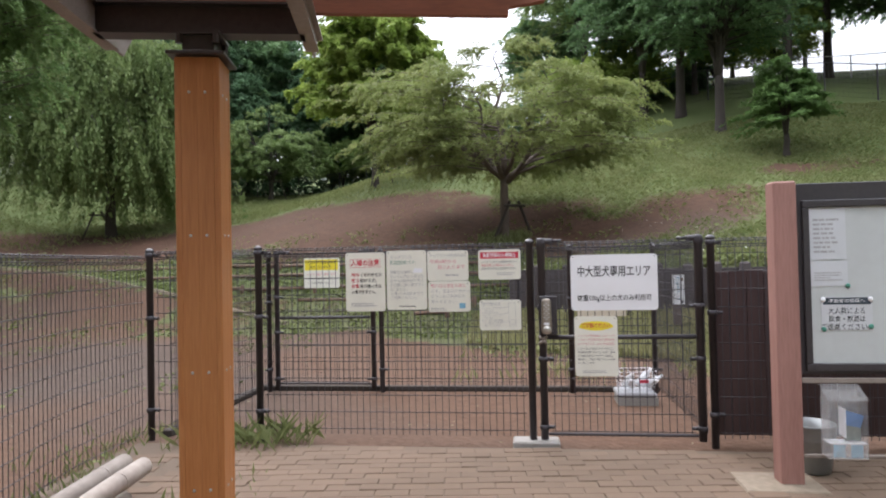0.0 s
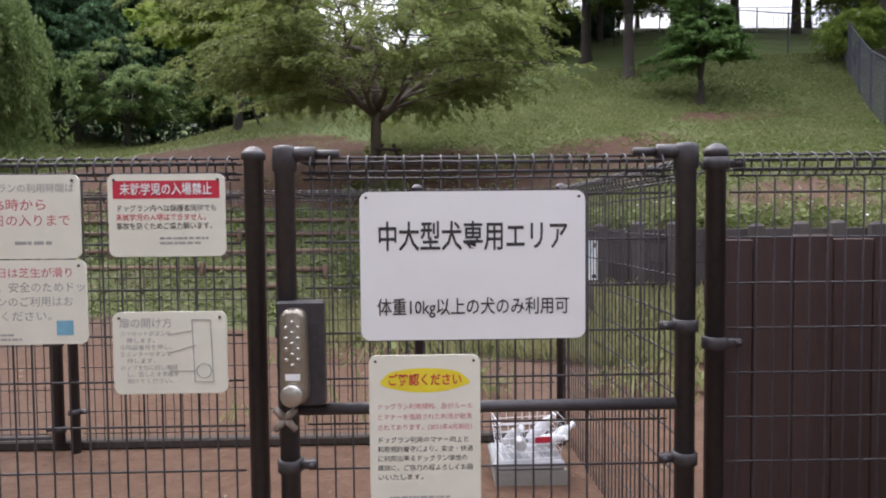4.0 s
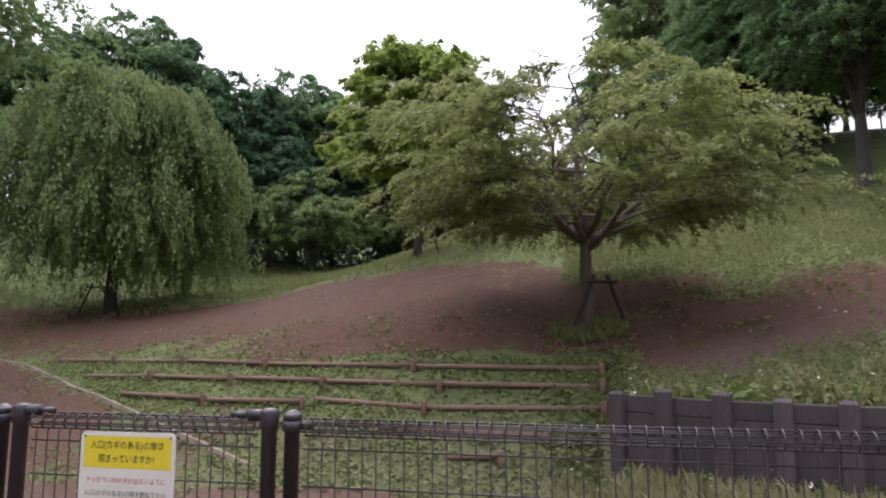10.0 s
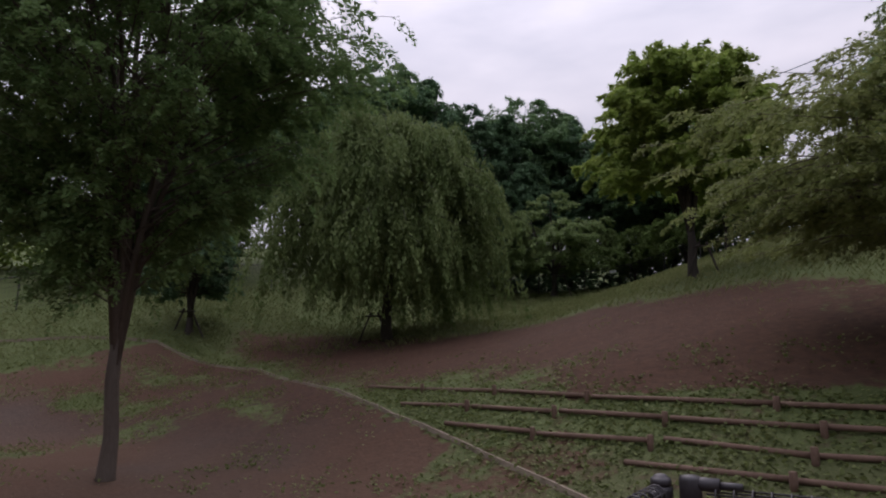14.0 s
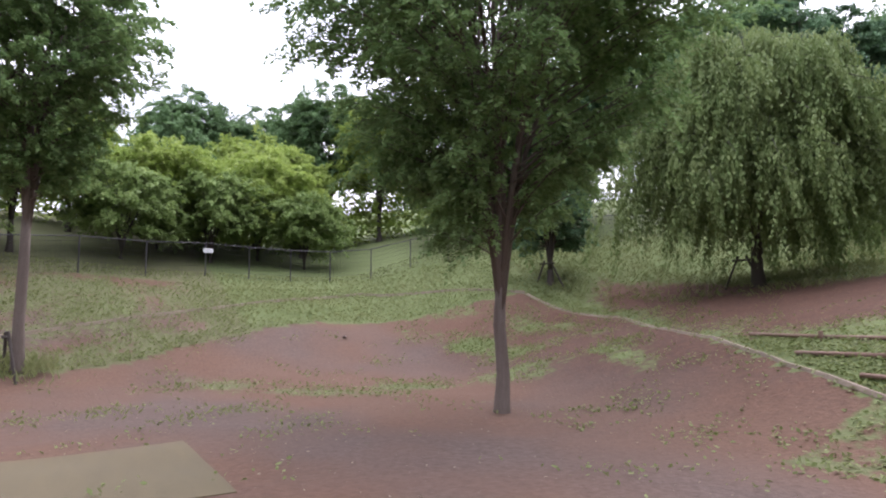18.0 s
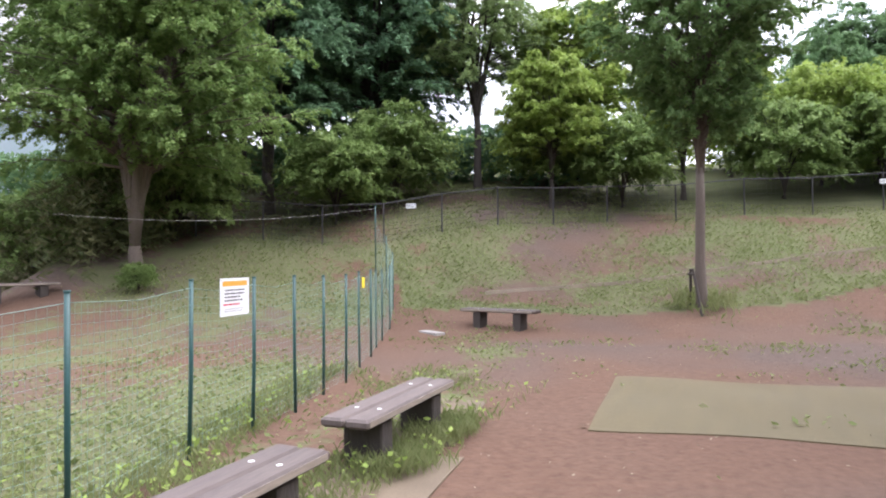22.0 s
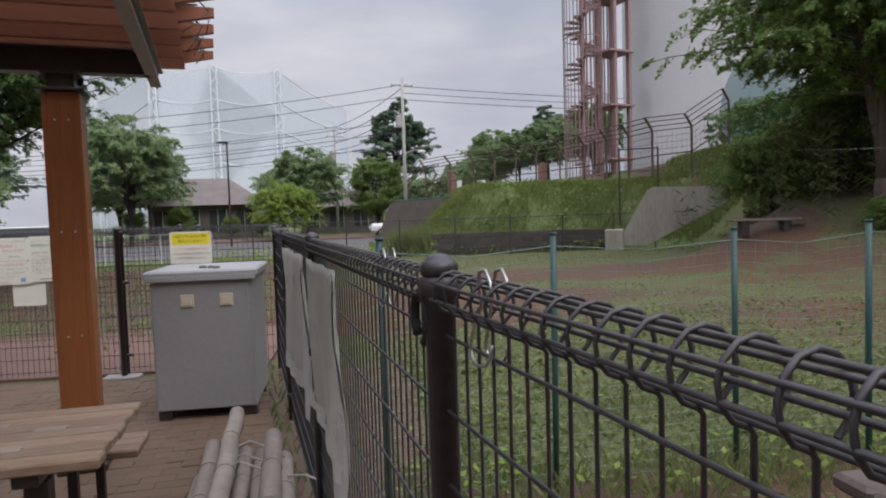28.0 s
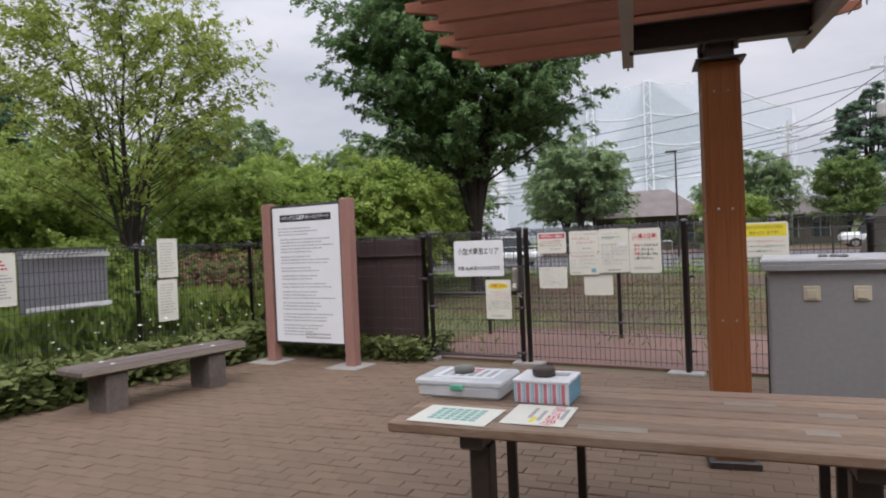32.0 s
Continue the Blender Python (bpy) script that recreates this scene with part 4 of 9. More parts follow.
def reach(u, style):
    """The crown's spread at the share u of its height."""
    if style == "umbrella":
        return np.sqrt(np.clip(1 - ((u - 0.22) / 0.80) ** 2, 0, 1)) * (0.72 + 0.28 * ease(u / 0.2))
    if style == "vase":
        return (0.28 + 0.72 * ease(u / 0.45)) * np.sqrt(np.clip(1 - (np.maximum(0, u - 0.45) / 0.57) ** 2, 0, 1))
    if style == "cone":
        return np.clip(1.02 - u, 0, 1) ** 0.75 * (0.75 + 0.25 * ease(u / 0.15))
    if style == "weep":
        return np.sqrt(np.clip(1 - (np.maximum(0, u - 0.35) / 0.67) ** 2, 0, 1)) * (0.85 + 0.15 * ease(u / 0.3))
    return np.sqrt(np.clip(1 - ((u - 0.42) / 0.60) ** 2, 0, 1))


def tree_meshes(seed, height, spread, clear, style, leaf, bark, leaf_len, leaves, trunk_r=0.12, fork=0.25, stems=6, branches=13, twigs=13, lean=(0, 0), rise=(0.7, 0.3), droop=0.25, twig=0.16, hang=0.0, squash=1.0, stem_out=0.5, fine=0.0, tilt=0.5, flat=0.32):
    """Trunk and crown meshes of one tree at the origin: stems, side branches, twigs, and leaves in two ranks along the twigs."""
    rng = np.random.default_rng(seed)
    wood = Shape()
    fz = height * fork
    base = np.array([lean[0], lean[1], 0.0])
    wood.tube([(0, 0, -0.2), (0, 0, 0.05), (rng.normal(0, 0.02), rng.normal(0, 0.02), fz * 0.3), (lean[0] * 0.5 + rng.normal(0, 0.03), lean[1] * 0.5, fz * 0.7), (lean[0], lean[1], fz)],
              [trunk_r * 1.7, trunk_r * 1.28, trunk_r, trunk_r * 0.94, trunk_r * 0.8], 10)
    start, way, length, wide_at = [], [], [], []
    phase = rng.random(3) * 6.28
    turn0 = rng.random() * 6.28
    for k in range(stems):
        a = turn0 + 2 * np.pi * (k + rng.uniform(-0.25, 0.25)) / max(1, stems - 1)
        middle = k == stems - 1
        top = (1.0 if middle else rng.uniform(0.80, 0.96)) * height
        if style == "umbrella" and not middle:
            top = clear + (height - clear) * rng.uniform(0.35, 0.80)
        out = spread * (0.05 if middle else stem_out * rng.uniform(0.65, 1.15))
        low = fz * (1.0 if middle else rng.uniform(0.80, 1.0))
        foot = base * min(1.0, low / fz) + np.array([0, 0, low])
        s = np.array([0, 0.12, 0.3, 0.5, 0.7, 0.86, 1.0])
        e = s ** (0.85 if style == "umbrella" else 1.25)
        bend = rng.normal(0, 0.10, (7, 2)) * s[:, None] * spread * 0.35
        line = np.stack([foot[0] + out * e * math.cos(a) + bend[:, 0], foot[1] + out * e * math.sin(a) * squash + bend[:, 1], foot[2] + (top - foot[2]) * s ** (1.05 if style == "umbrella" else 0.9)], 1)
        thick = trunk_r * (0.75 if middle else 0.62)
        wood.tube([tuple(q) for q in line], [thick, thick * 0.85, thick * 0.68, thick * 0.5, thick * 0.34, thick * 0.2, thick * 0.06], 7)
        seg = np.r_[0, np.cumsum(np.linalg.norm(np.diff(line, axis=0), axis=1))]
        s0 = 0.10 if style in ("umbrella", "vase") else 0.22
        for j in range(branches):
            sb = s0 + (0.99 - s0) * ((j + rng.random()) / branches) ** 0.85
            q = np.array([np.interp(sb * seg[-1], seg, line[:, i]) for i in range(3)])
            az = (rng.random() * 2 * np.pi) if middle else a + rng.normal(0, 1.0)
            u = np.clip((max(q[2], clear) + 0.06 * height - clear) / (height - clear), 0, 1)
            wob = 1 + 0.10 * math.sin(3 * az + phase[0]) + 0.08 * math.sin(5 * az + phase[1]) + 0.08 * math.sin(7 * u + 2 * az + phase[2]) + rng.normal(0, 0.06)
            r_end = spread * float(reach(np.array(u), style)) * wob * rng.uniform(0.78, 1.04)
            d = np.array([math.cos(az), math.sin(az)])
            ph = q[:2] - base[:2]
            dot = ph @ d
            root = dot * dot - ph @ ph + r_end * r_end
            ln = max(0.10 * spread, -dot + math.sqrt(root) if root > 0 else 0)
            up = rise[0] + (rise[1] - rise[0]) * u + rng.normal(0, 0.10)
            if q[2] < clear:
                up = max(up, (clear + 0.3 * droop * ln - q[2]) / ln)
            room = (height * 1.01 - q[2]) / ln
            up = min(up, max(0.05, room))
            t_ = np.array([0, 0.3, 0.6, 0.85, 1.0])
            wave = rng.normal(0, 0.035, (5, 2)) * ln * t_[:, None]
            arm = np.stack([q[0] + d[0] * ln * t_ + wave[:, 0], q[1] + d[1] * ln * t_ * squash + wave[:, 1], q[2] + ln * (up * t_ - droop * t_ ** 2.2)], 1)
            br = trunk_r * (0.10 + 0.16 * (1 - sb)) * min(1.0, 0.4 + ln / spread)
            wood.tube([tuple(v) for v in arm], [br, br * 0.75, br * 0.5, br * 0.3, br * 0.12], 5, cap=False)
            for i in range(twigs):
                tt = 0.18 + 0.82 * (i + rng.random()) / twigs
                f = min(3, int(np.searchsorted(t_, tt) - 1))
                w = (tt - t_[f]) / (t_[f + 1] - t_[f])
                p0 = arm[f] * (1 - w) + arm[f + 1] * w
                dv = arm[f + 1] - arm[f]
                dv = dv / max(1e-6, np.linalg.norm(dv))
                side = (1 if i % 2 else -1) * rng.uniform(0.35, 1.0) * (1 - 0.6 * (tt > 0.93))
                c, sn = math.cos(side), math.sin(side)
                tw = np.array([dv[0] * c - dv[1] * sn, dv[0] * sn + dv[1] * c, dv[2] * 0.55 - 0.10 + rng.normal(0, flat)])
                if hang:
                    tw = np.array([tw[0] * 0.6, tw[1] * 0.6, -hang * rng.uniform(0.45, 1.25)])
                tl = twig * spread * rng.uniform(0.6, 1.25) * (1 - 0.35 * tt)
                start.append(p0), way.append(tw), length.append(tl)
                if fine and rng.random() < fine:
                    wood.tube([tuple(p0), tuple(p0 + tw * tl * 0.9)], [br * 0.22, br * 0.06], 3, cap=False)
    start, way, length = np.array(start), np.array(way), np.array(length)
    which = rng.choice(len(start), leaves, p=length / length.sum())
    s_ = rng.random(leaves) ** 0.8
    ln_t, dv = length[which], way[which]
    a = np.arctan2(dv[:, 1], dv[:, 0])
    rank = np.where(rng.random(leaves) < 0.5, -1.0, 1.0)
    wide = (0.35 * leaf_len + 0.22 * ln_t * (1 - s_)) * rng.random(leaves)
    pos = start[which] + dv * (ln_t * s_)[:, None]
    pos += np.stack([-rank * wide * np.sin(a), rank * wide * np.cos(a), -(droop + 0.10) * ln_t * s_ * s_ + rng.normal(0, 0.25, leaves) * leaf_len + rng.normal(0, 0.28 * flat, leaves) * ln_t], 1)
    if hang:
        spin = rng.random(leaves) * 2 * np.pi
        pos[:, :2] += np.stack([np.cos(spin), np.sin(spin)], 1) * (0.10 * ln_t * (1 - 0.5 * s_))[:, None]
        nrm = np.stack([np.cos(spin), np.sin(spin), 0.5 + rng.normal(0, 0.4, leaves)], 1)
        blade = np.stack([0.45 * np.cos(spin), 0.45 * np.sin(spin), -np.ones(leaves)], 1) + rng.normal(0, 0.25, (leaves, 3))
    else:
        turn = a + rank * rng.uniform(0.3, 1.1, leaves)
        nrm = np.stack([0.30 * np.cos(a), 0.30 * np.sin(a), np.ones(leaves)], 1) + rng.normal(0, tilt, (leaves, 3))
        blade = np.stack([np.cos(turn), np.sin(turn), -0.25 - 0.5 * s_ * droop], 1) + rng.normal(0, 0.2, (leaves, 3))
    ok = pos[:, 2] > 0.10
    ln = leaf_len * (0.65 + 0.7 * rng.random(leaves))
    crown = leaf_mesh("crown", pos[ok], nrm[ok], blade[ok], ln[ok], ln[ok] * (0.36 + 0.16 * rng.random(ok.sum())), leaf)
    return wood.mesh("trunk", bark, True), crown


def plant(name, x, y, label, category="tree", group="", turn=0.0, scale=1.0, z=None, meshes=None, **how):
    t = thing(name, pose(x, y, on_land(x, y) if z is None else z, 0, 0, turn) @ Matrix.Scale(scale, 4), label, category, group)
    trunk, crown = meshes or tree_meshes(**how)
    part("trunk", trunk, None, t)
    part("crown", crown, None, t)
    return t


def stake_frame(x, y, r=0.35, h=0.75, parent=None, turn=20):
    """A timber support frame round a young trunk."""
    s = thing("tree_support", pose(x, y, on_land(x, y), 0, 0, turn), "dark timber stakes and crossbar propping a tree trunk", "tree support", "tree supports")
    for a in (-1, 1):
        part("stake", Shape().tube([(a * r * 1.25, 0.10, -0.1), (a * r * 0.25, 0.0, h * 1.06)], 0.035, 7), M_DARKBARK, s)
    part("crossbar", Shape().tube([(-r * 0.62, -0.02, h * 0.93), (r * 0.62, -0.02, h * 0.93)], 0.032, 7), M_DARKBARK, s)
    return s


plant("maple_tree", -0.53, 10.62, "broad maple tree with layered yellow-green sprays on bare slope", seed=3, height=4.75, spread=3.7, clear=2.25, style="umbrella", leaf=L_MAPLE, bark=M_BARK, leaf_len=0.075, leaves=135000,
      trunk_r=0.105, fork=0.33, stems=10, branches=17, twigs=14, lean=(0.05, 0), rise=(0.12, 0.25), droop=0.22, twig=0.15, stem_out=0.55, fine=0.5, tilt=0.38, flat=0.22)
stake_frame(-0.26, 10.5, 0.42, 0.85)
plant("small_tree", -15.2, 32.9, "small spreading green tree at the edge of the wood", seed=8, height=5.9, spread=3.3, clear=2.0, style="umbrella", leaf=L_HILL, bark=M_DARKBARK, leaf_len=0.14, leaves=60000,
      trunk_r=0.15, fork=0.25, stems=8, branches=14, twigs=12, rise=(0.10, 0.18), droop=0.16, twig=0.17, stem_out=0.55)
stake_frame(-14.8, 32.7, 0.5, 1.3)
plant("layered_tree", 7.4, 14.6, "small bright green tree with flat layered branches", seed=12, height=2.85, spread=1.75, clear=0.62, style="cone", leaf=L_FIR, bark=M_DARKBARK, leaf_len=0.07, leaves=60000,
      trunk_r=0.085, fork=0.22, stems=8, branches=15, twigs=12, rise=(0.05, 0.10), droop=0.08, twig=0.20, stem_out=0.30, tilt=0.35, flat=0.18)
plant("weeping_tree", -16.15, 18.8, "large weeping tree with dense hanging green foliage", seed=5, height=8.9, spread=4.3, clear=0.8, style="weep", leaf=L_WILLOW, bark=M_DARKBARK, leaf_len=0.15, leaves=190000,
      trunk_r=0.19, fork=0.2, stems=10, branches=22, twigs=9, rise=(0.30, 0.25), droop=0.50, twig=0.40, hang=1.0, stem_out=0.5)
stake_frame(-16.5, 18.5, 0.5, 1.0)
plant("zelkova_tree", -12.46, 6.2, "tall zelkova tree with a bare lower trunk in trodden earth", seed=21, height=11.6, spread=4.15, clear=2.7, style="vase", leaf=L_ZELKOVA, bark=M_BARK, leaf_len=0.10, leaves=240000,
      trunk_r=0.118, fork=0.19, stems=14, branches=26, twigs=12, rise=(0.9, 0.35), droop=0.32, twig=0.18, stem_out=0.55, fine=0.25)
plant("zelkova_tree", -20.17, -1.55, "slender zelkova tree with a low shrub at its foot", seed=22, height=10.8, spread=2.8, clear=3.6, style="vase", leaf=L_ZELKOVA, bark=M_BARK, leaf_len=0.115, leaves=120000,
      trunk_r=0.12, fork=0.33, stems=10, branches=20, twigs=12, rise=(0.9, 0.35), droop=0.22, twig=0.19, stem_out=0.45, fine=0.2)
stake_frame(-19.8, -1.75, 0.35, 0.95)
plant("broad_tree", -15.75, -15.85, "large dome-shaped green tree with several stems on the bank", seed=31, height=10.6, spread=4.1, clear=0.8, style="dome", leaf=L_BROAD, bark=M_BARK, leaf_len=0.125, leaves=220000,
      trunk_r=0.20, fork=0.09, stems=13, branches=24, twigs=12, rise=(0.50, 0.35), droop=0.24, twig=0.17, stem_out=0.5, fine=0.1, lean=(0.04, 0))
plant("evergreen_tree", -22.2, 15.1, "dark evergreen tree propped by stakes", seed=33, height=4.6, spread=1.7, clear=-0.5, style="dome", leaf=L_DARK, bark=M_DARKBARK, leaf_len=0.12, leaves=50000,
      trunk_r=0.13, fork=0.12, stems=8, branches=18, twigs=11, rise=(0.3, 0.3), twig=0.2)
stake_frame(-22.1, 14.9, 0.5, 0.9)
plant("chestnut_tree", -5.9, 20.5, "broadleaf tree with large light green leaves, propped by stakes", seed=61, height=7.3, spread=3.2, clear=1.6, style="dome", leaf=L_FRESH, bark=M_DARKBARK, leaf_len=0.20, leaves=78000,
      trunk_r=0.14, fork=0.2, stems=9, branches=16, twigs=10, rise=(0.4, 0.4), twig=0.2)
stake_frame(-5.55, 20.3, 0.4, 1.0)
plant("young_tree", 7.6, -7.4, "young light green tree with thin stems and sparse leaves", seed=41, height=5.7, spread=2.1, clear=1.3, style="dome", leaf=L_YOUNG, bark=M_DARKBARK, leaf_len=0.08, leaves=30000,
      trunk_r=0.05, fork=0.14, stems=10, branches=18, twigs=10, rise=(0.8, 0.6), droop=0.15, twig=0.17, stem_out=0.55, fine=0.4)
plant("shade_tree", 6.6, -17.2, "large dark green tree with many rising stems by the road", seed=43, height=9.8, spread=3.55, clear=1.4, style="dome", leaf=L_SHADE, bark=M_DARKBARK, leaf_len=0.12, leaves=220000,
      trunk_r=0.16, fork=0.12, stems=13, branches=24, twigs=12, rise=(0.9, 0.4), droop=0.22, twig=0.18, stem_out=0.6, fine=0.1)

# ---- the woods: a few kinds of tree, each planted many times ----
KINDS = {
    "wood": tree_meshes(seed=51, height=12.0, spread=4.4, clear=1.0, style="dome", leaf=L_WOOD, bark=M_DARKBARK, leaf_len=0.21, leaves=90000, trunk_r=0.2, fork=0.16, stems=11, branches=19, twigs=10, rise=(0.4, 0.4), twig=0.20),
    "dark": tree_meshes(seed=52, height=12.5, spread=4.2, clear=0.7, style="dome", leaf=L_DARK, bark=M_DARKBARK, leaf_len=0.21, leaves=90000, trunk_r=0.22, fork=0.14, stems=11, branches=19, twigs=10, rise=(0.3, 0.3), twig=0.21),
    "fresh": tree_meshes(seed=53, height=10.5, spread=3.8, clear=1.1, style="dome", leaf=L_FRESH, bark=M_DARKBARK, leaf_len=0.21, leaves=66000, trunk_r=0.17, fork=0.18, stems=10, branches=17, twigs=10, rise=(0.4, 0.4), twig=0.21),
    "tall": tree_meshes(seed=54, height=14.0, spread=4.2, clear=2.2, style="dome", leaf=L_HILL, bark=M_DARKBARK, leaf_len=0.17, leaves=80000, trunk_r=0.22, fork=0.30, stems=9, branches=17, twigs=10, rise=(0.35, 0.35), twig=0.20),
    "shady": tree_meshes(seed=60, height=12.5, spread=4.6, clear=2.6, style="dome", leaf=L_WOOD, bark=M_DARKBARK, leaf_len=0.17, leaves=90000, trunk_r=0.25, fork=0.24, stems=11, branches=20, twigs=10, rise=(0.35, 0.35), twig=0.2),
    "bush": tree_meshes(seed=55, height=3.4, spread=2.1, clear=0.0, style="dome", leaf=L_SHRUB, bark=M_DARKBARK, leaf_len=0.13, leaves=34000, trunk_r=0.05, fork=0.05, stems=11, branches=13, twigs=9, rise=(0.3, 0.4), twig=0.28),
    "pale": tree_meshes(seed=56, height=3.8, spread=2.2, clear=0.0, style="dome", leaf=L_FRESH, bark=M_DARKBARK, leaf_len=0.13, leaves=34000, trunk_r=0.05, fork=0.05, stems=11, branches=13, twigs=9, rise=(0.4, 0.5), twig=0.28),
    "pine": tree_meshes(seed=57, height=10.6, spread=5.2, clear=2.6, style="cone", leaf=L_PINE, bark=M_DARKBARK, leaf_len=0.17, leaves=70000, trunk_r=0.2, fork=0.3, stems=6, branches=16, twigs=12, rise=(0.05, 0.25), droop=0.05, twig=0.17, stem_out=0.22, flat=0.2),
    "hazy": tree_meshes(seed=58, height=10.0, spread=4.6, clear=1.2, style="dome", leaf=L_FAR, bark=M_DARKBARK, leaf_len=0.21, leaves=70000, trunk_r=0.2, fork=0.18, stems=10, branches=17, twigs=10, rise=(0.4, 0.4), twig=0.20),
    "ball": tree_meshes(seed=59, height=6.2, spread=2.3, clear=0.2, style="dome", leaf=L_SHRUB, bark=M_DARKBARK, leaf_len=0.12, leaves=66000, trunk_r=0.09, fork=0.08, stems=11, branches=18, twigs=10, rise=(0.3, 0.5), droop=0.02, twig=0.28),
}
WORDS = {"wood": ("woodland_tree", "mid-green broadleaf tree in the wood"), "dark": ("evergreen_tree", "tall dark evergreen tree in the wood"),
         "fresh": ("broadleaf_tree", "fresh green broadleaf tree at the wood's edge"), "tall": ("tall_tree", "tall tree with a bare trunk on the hillside"),
         "shady": ("tall_tree", "large dark tree with a bare trunk on the hillside"),
         "bush": ("shrub", "dense green shrub beside the fence"), "pale": ("shrub", "bright green shrub with loose shoots"),
         "pine": ("pine_tree", "layered blue-green pine tree beyond the road"), "hazy": ("far_tree", "pale green distant tree, haze put into its leaf colour"),
         "ball": ("clipped_tree", "round clipped green tree beyond the road")}


def wood(kind, x, y, scale=1.0, turn=None, z=None):
    name, label = WORDS[kind]
    return plant(name, x, y, label, "shrub" if kind in ("bush", "pale") else "tree", "trees and shrubs: " + kind, turn=(x * 37 + y * 61) % 360 if turn is None else turn, scale=scale, z=z, meshes=KINDS[kind])


for kind, x, y, s in (
    # behind the slope, from the hill's crest round to the west
    ("shady", 6.5, 17.6, 0.62), ("shady", 6.0, 20.8, 0.70), ("shady", 4.9, 22.4, 0.62), ("tall", 10.6, 22.6, 0.80), ("tall", 3.2, 28.5, 0.85), ("tall", 14.6, 18.2, 0.72), ("tall", 13.4, 25.5, 0.8), ("tall", 17.0, 22.5, 0.8), ("shady", 7.6, 25.0, 0.5), ("pale", 13.2, 17.4, 0.45), ("tall", 12.2, 27.0, 0.8), ("tall", 15.4, 24.4, 0.75), ("wood", 18.0, 28.0, 0.7), ("wood", 10.6, 29.5, 0.55), ("wood", 14.5, 30.5, 0.6), ("pale", 11.2, 25.2, 0.85), ("pale", 8.8, 26.4, 0.8), ("pale", 16.4, 21.6, 0.9), ("wood", 20.5, 24.0, 0.62),
    ("wood", 1.5, 33.0, 0.62), ("wood", -10.1, 39.0, 0.9), ("fresh", -6.6, 34.0, 0.55), ("bush", -3.4, 36.5, 1.0), ("dark", -14.2, 42.5, 0.86), ("dark", -17.0, 40.5, 0.92),
    ("wood", -20.0, 40.5, 1.12), ("dark", -21.6, 36.0, 0.95), ("dark", -24.0, 33.0, 1.02), ("wood", -27.0, 33.0, 1.16), ("fresh", -22.6, 30.0, 0.62), ("wood", -29.5, 28.5, 0.95), ("dark", -31.5, 25.0, 0.85), ("dark", -11.5, 41.0, 0.9),
    ("dark", -19.2, 35.6, 0.75), ("bush", -9.0, 36.5, 0.9), ("bush", -21.6, 33.2, 1.2), ("bush", -6.0, 35.4, 1.1), ("bush", -24.5, 29.0, 1.3), ("bush", -12.2, 38.0, 1.0),
    ("wood", -33.0, 21.0, 0.85), ("dark", -30.5, 19.5, 0.7), ("bush", -28.2, 20.4, 1.2), ("bush", -30.5, 16.0, 1.2), ("fresh", -37.0, 14.5, 0.8), ("wood", -41.0, 12.8, 0.85), ("wood", -46.5, 10.0, 0.75), ("wood", -47.5, 5.5, 0.78),
    ("pale", 2.6, 24.0, 0.9), ("pale", 4.6, 24.6, 0.9),
    # the western bank behind the field fence
    ("bush", -31.4, 8.4, 1.0), ("pale", -33.5, 6.8, 1.35), ("fresh", -36.0, 9.6, 0.52), ("bush", -31.8, 4.4, 1.15), ("pale", -33.2, 2.4, 1.3), ("bush", -30.4, 0.9, 1.1), ("fresh", -35.0, -1.0, 0.6), ("pale", -38.0, 7.6, 1.6), ("wood", -39.0, 3.4, 0.55), ("dark", -34.6, 4.6, 0.36), 
    ("fresh", -29.4, -2.6, 0.58), ("fresh", -31.0, -7.0, 0.78), ("tall", -28.0, -10.5, 0.72), ("dark", -26.5, -14.5, 0.95), ("wood", -30.0, -17.0, 1.05), ("wood", -25.0, -19.0, 1.0),
    ("dark", -22.5, -16.8, 0.85), ("wood", -27.5, -22.5, 1.05), ("dark", -22.8, -23.5, 1.0), ("dark", -33.0, -24.0, 1.0), ("dark", -30.0, -28.5, 1.0), ("bush", -24.8, -12.6, 1.1), ("bush", -22.2, -13.6, 1.0),
    ("bush", -27.6, -4.6, 1.0), ("bush", -28.0, -7.4, 1.1), ("fresh", -26.2, -6.9, 0.55),
    # beyond the south fence
    ("dark", 20.0, -10.6, 0.62), ("pale", 8.2, -10.2, 0.8), ("pale", 9.6, -12.6, 0.95), ("pale", 7.4, -13.4, 0.9), ("pale", 11.6, -14.8, 1.0), ("pale", 9.2, -16.4, 1.0), ("fresh", 15.5, -18.5, 0.45), ("pale", 12.8, -18.0, 1.1),
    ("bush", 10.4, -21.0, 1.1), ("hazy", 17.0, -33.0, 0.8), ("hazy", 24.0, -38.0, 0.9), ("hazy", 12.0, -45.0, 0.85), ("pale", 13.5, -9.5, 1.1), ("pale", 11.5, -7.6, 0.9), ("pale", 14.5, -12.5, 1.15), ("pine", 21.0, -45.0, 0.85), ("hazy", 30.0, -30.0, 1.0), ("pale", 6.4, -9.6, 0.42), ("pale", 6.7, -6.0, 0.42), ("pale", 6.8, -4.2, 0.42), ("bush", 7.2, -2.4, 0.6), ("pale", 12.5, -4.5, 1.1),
    ("bush", 6.9, -8.2, 0.42)):
    wood(kind, x, y, s)


# ---- pergola on two pillars ----
P1, P2 = (-1.581, -1.872), (-0.828, -5.29)
AXIS = math.degrees(math.atan2(P2[1] - P1[1], P2[0] - P1[0])) + 90


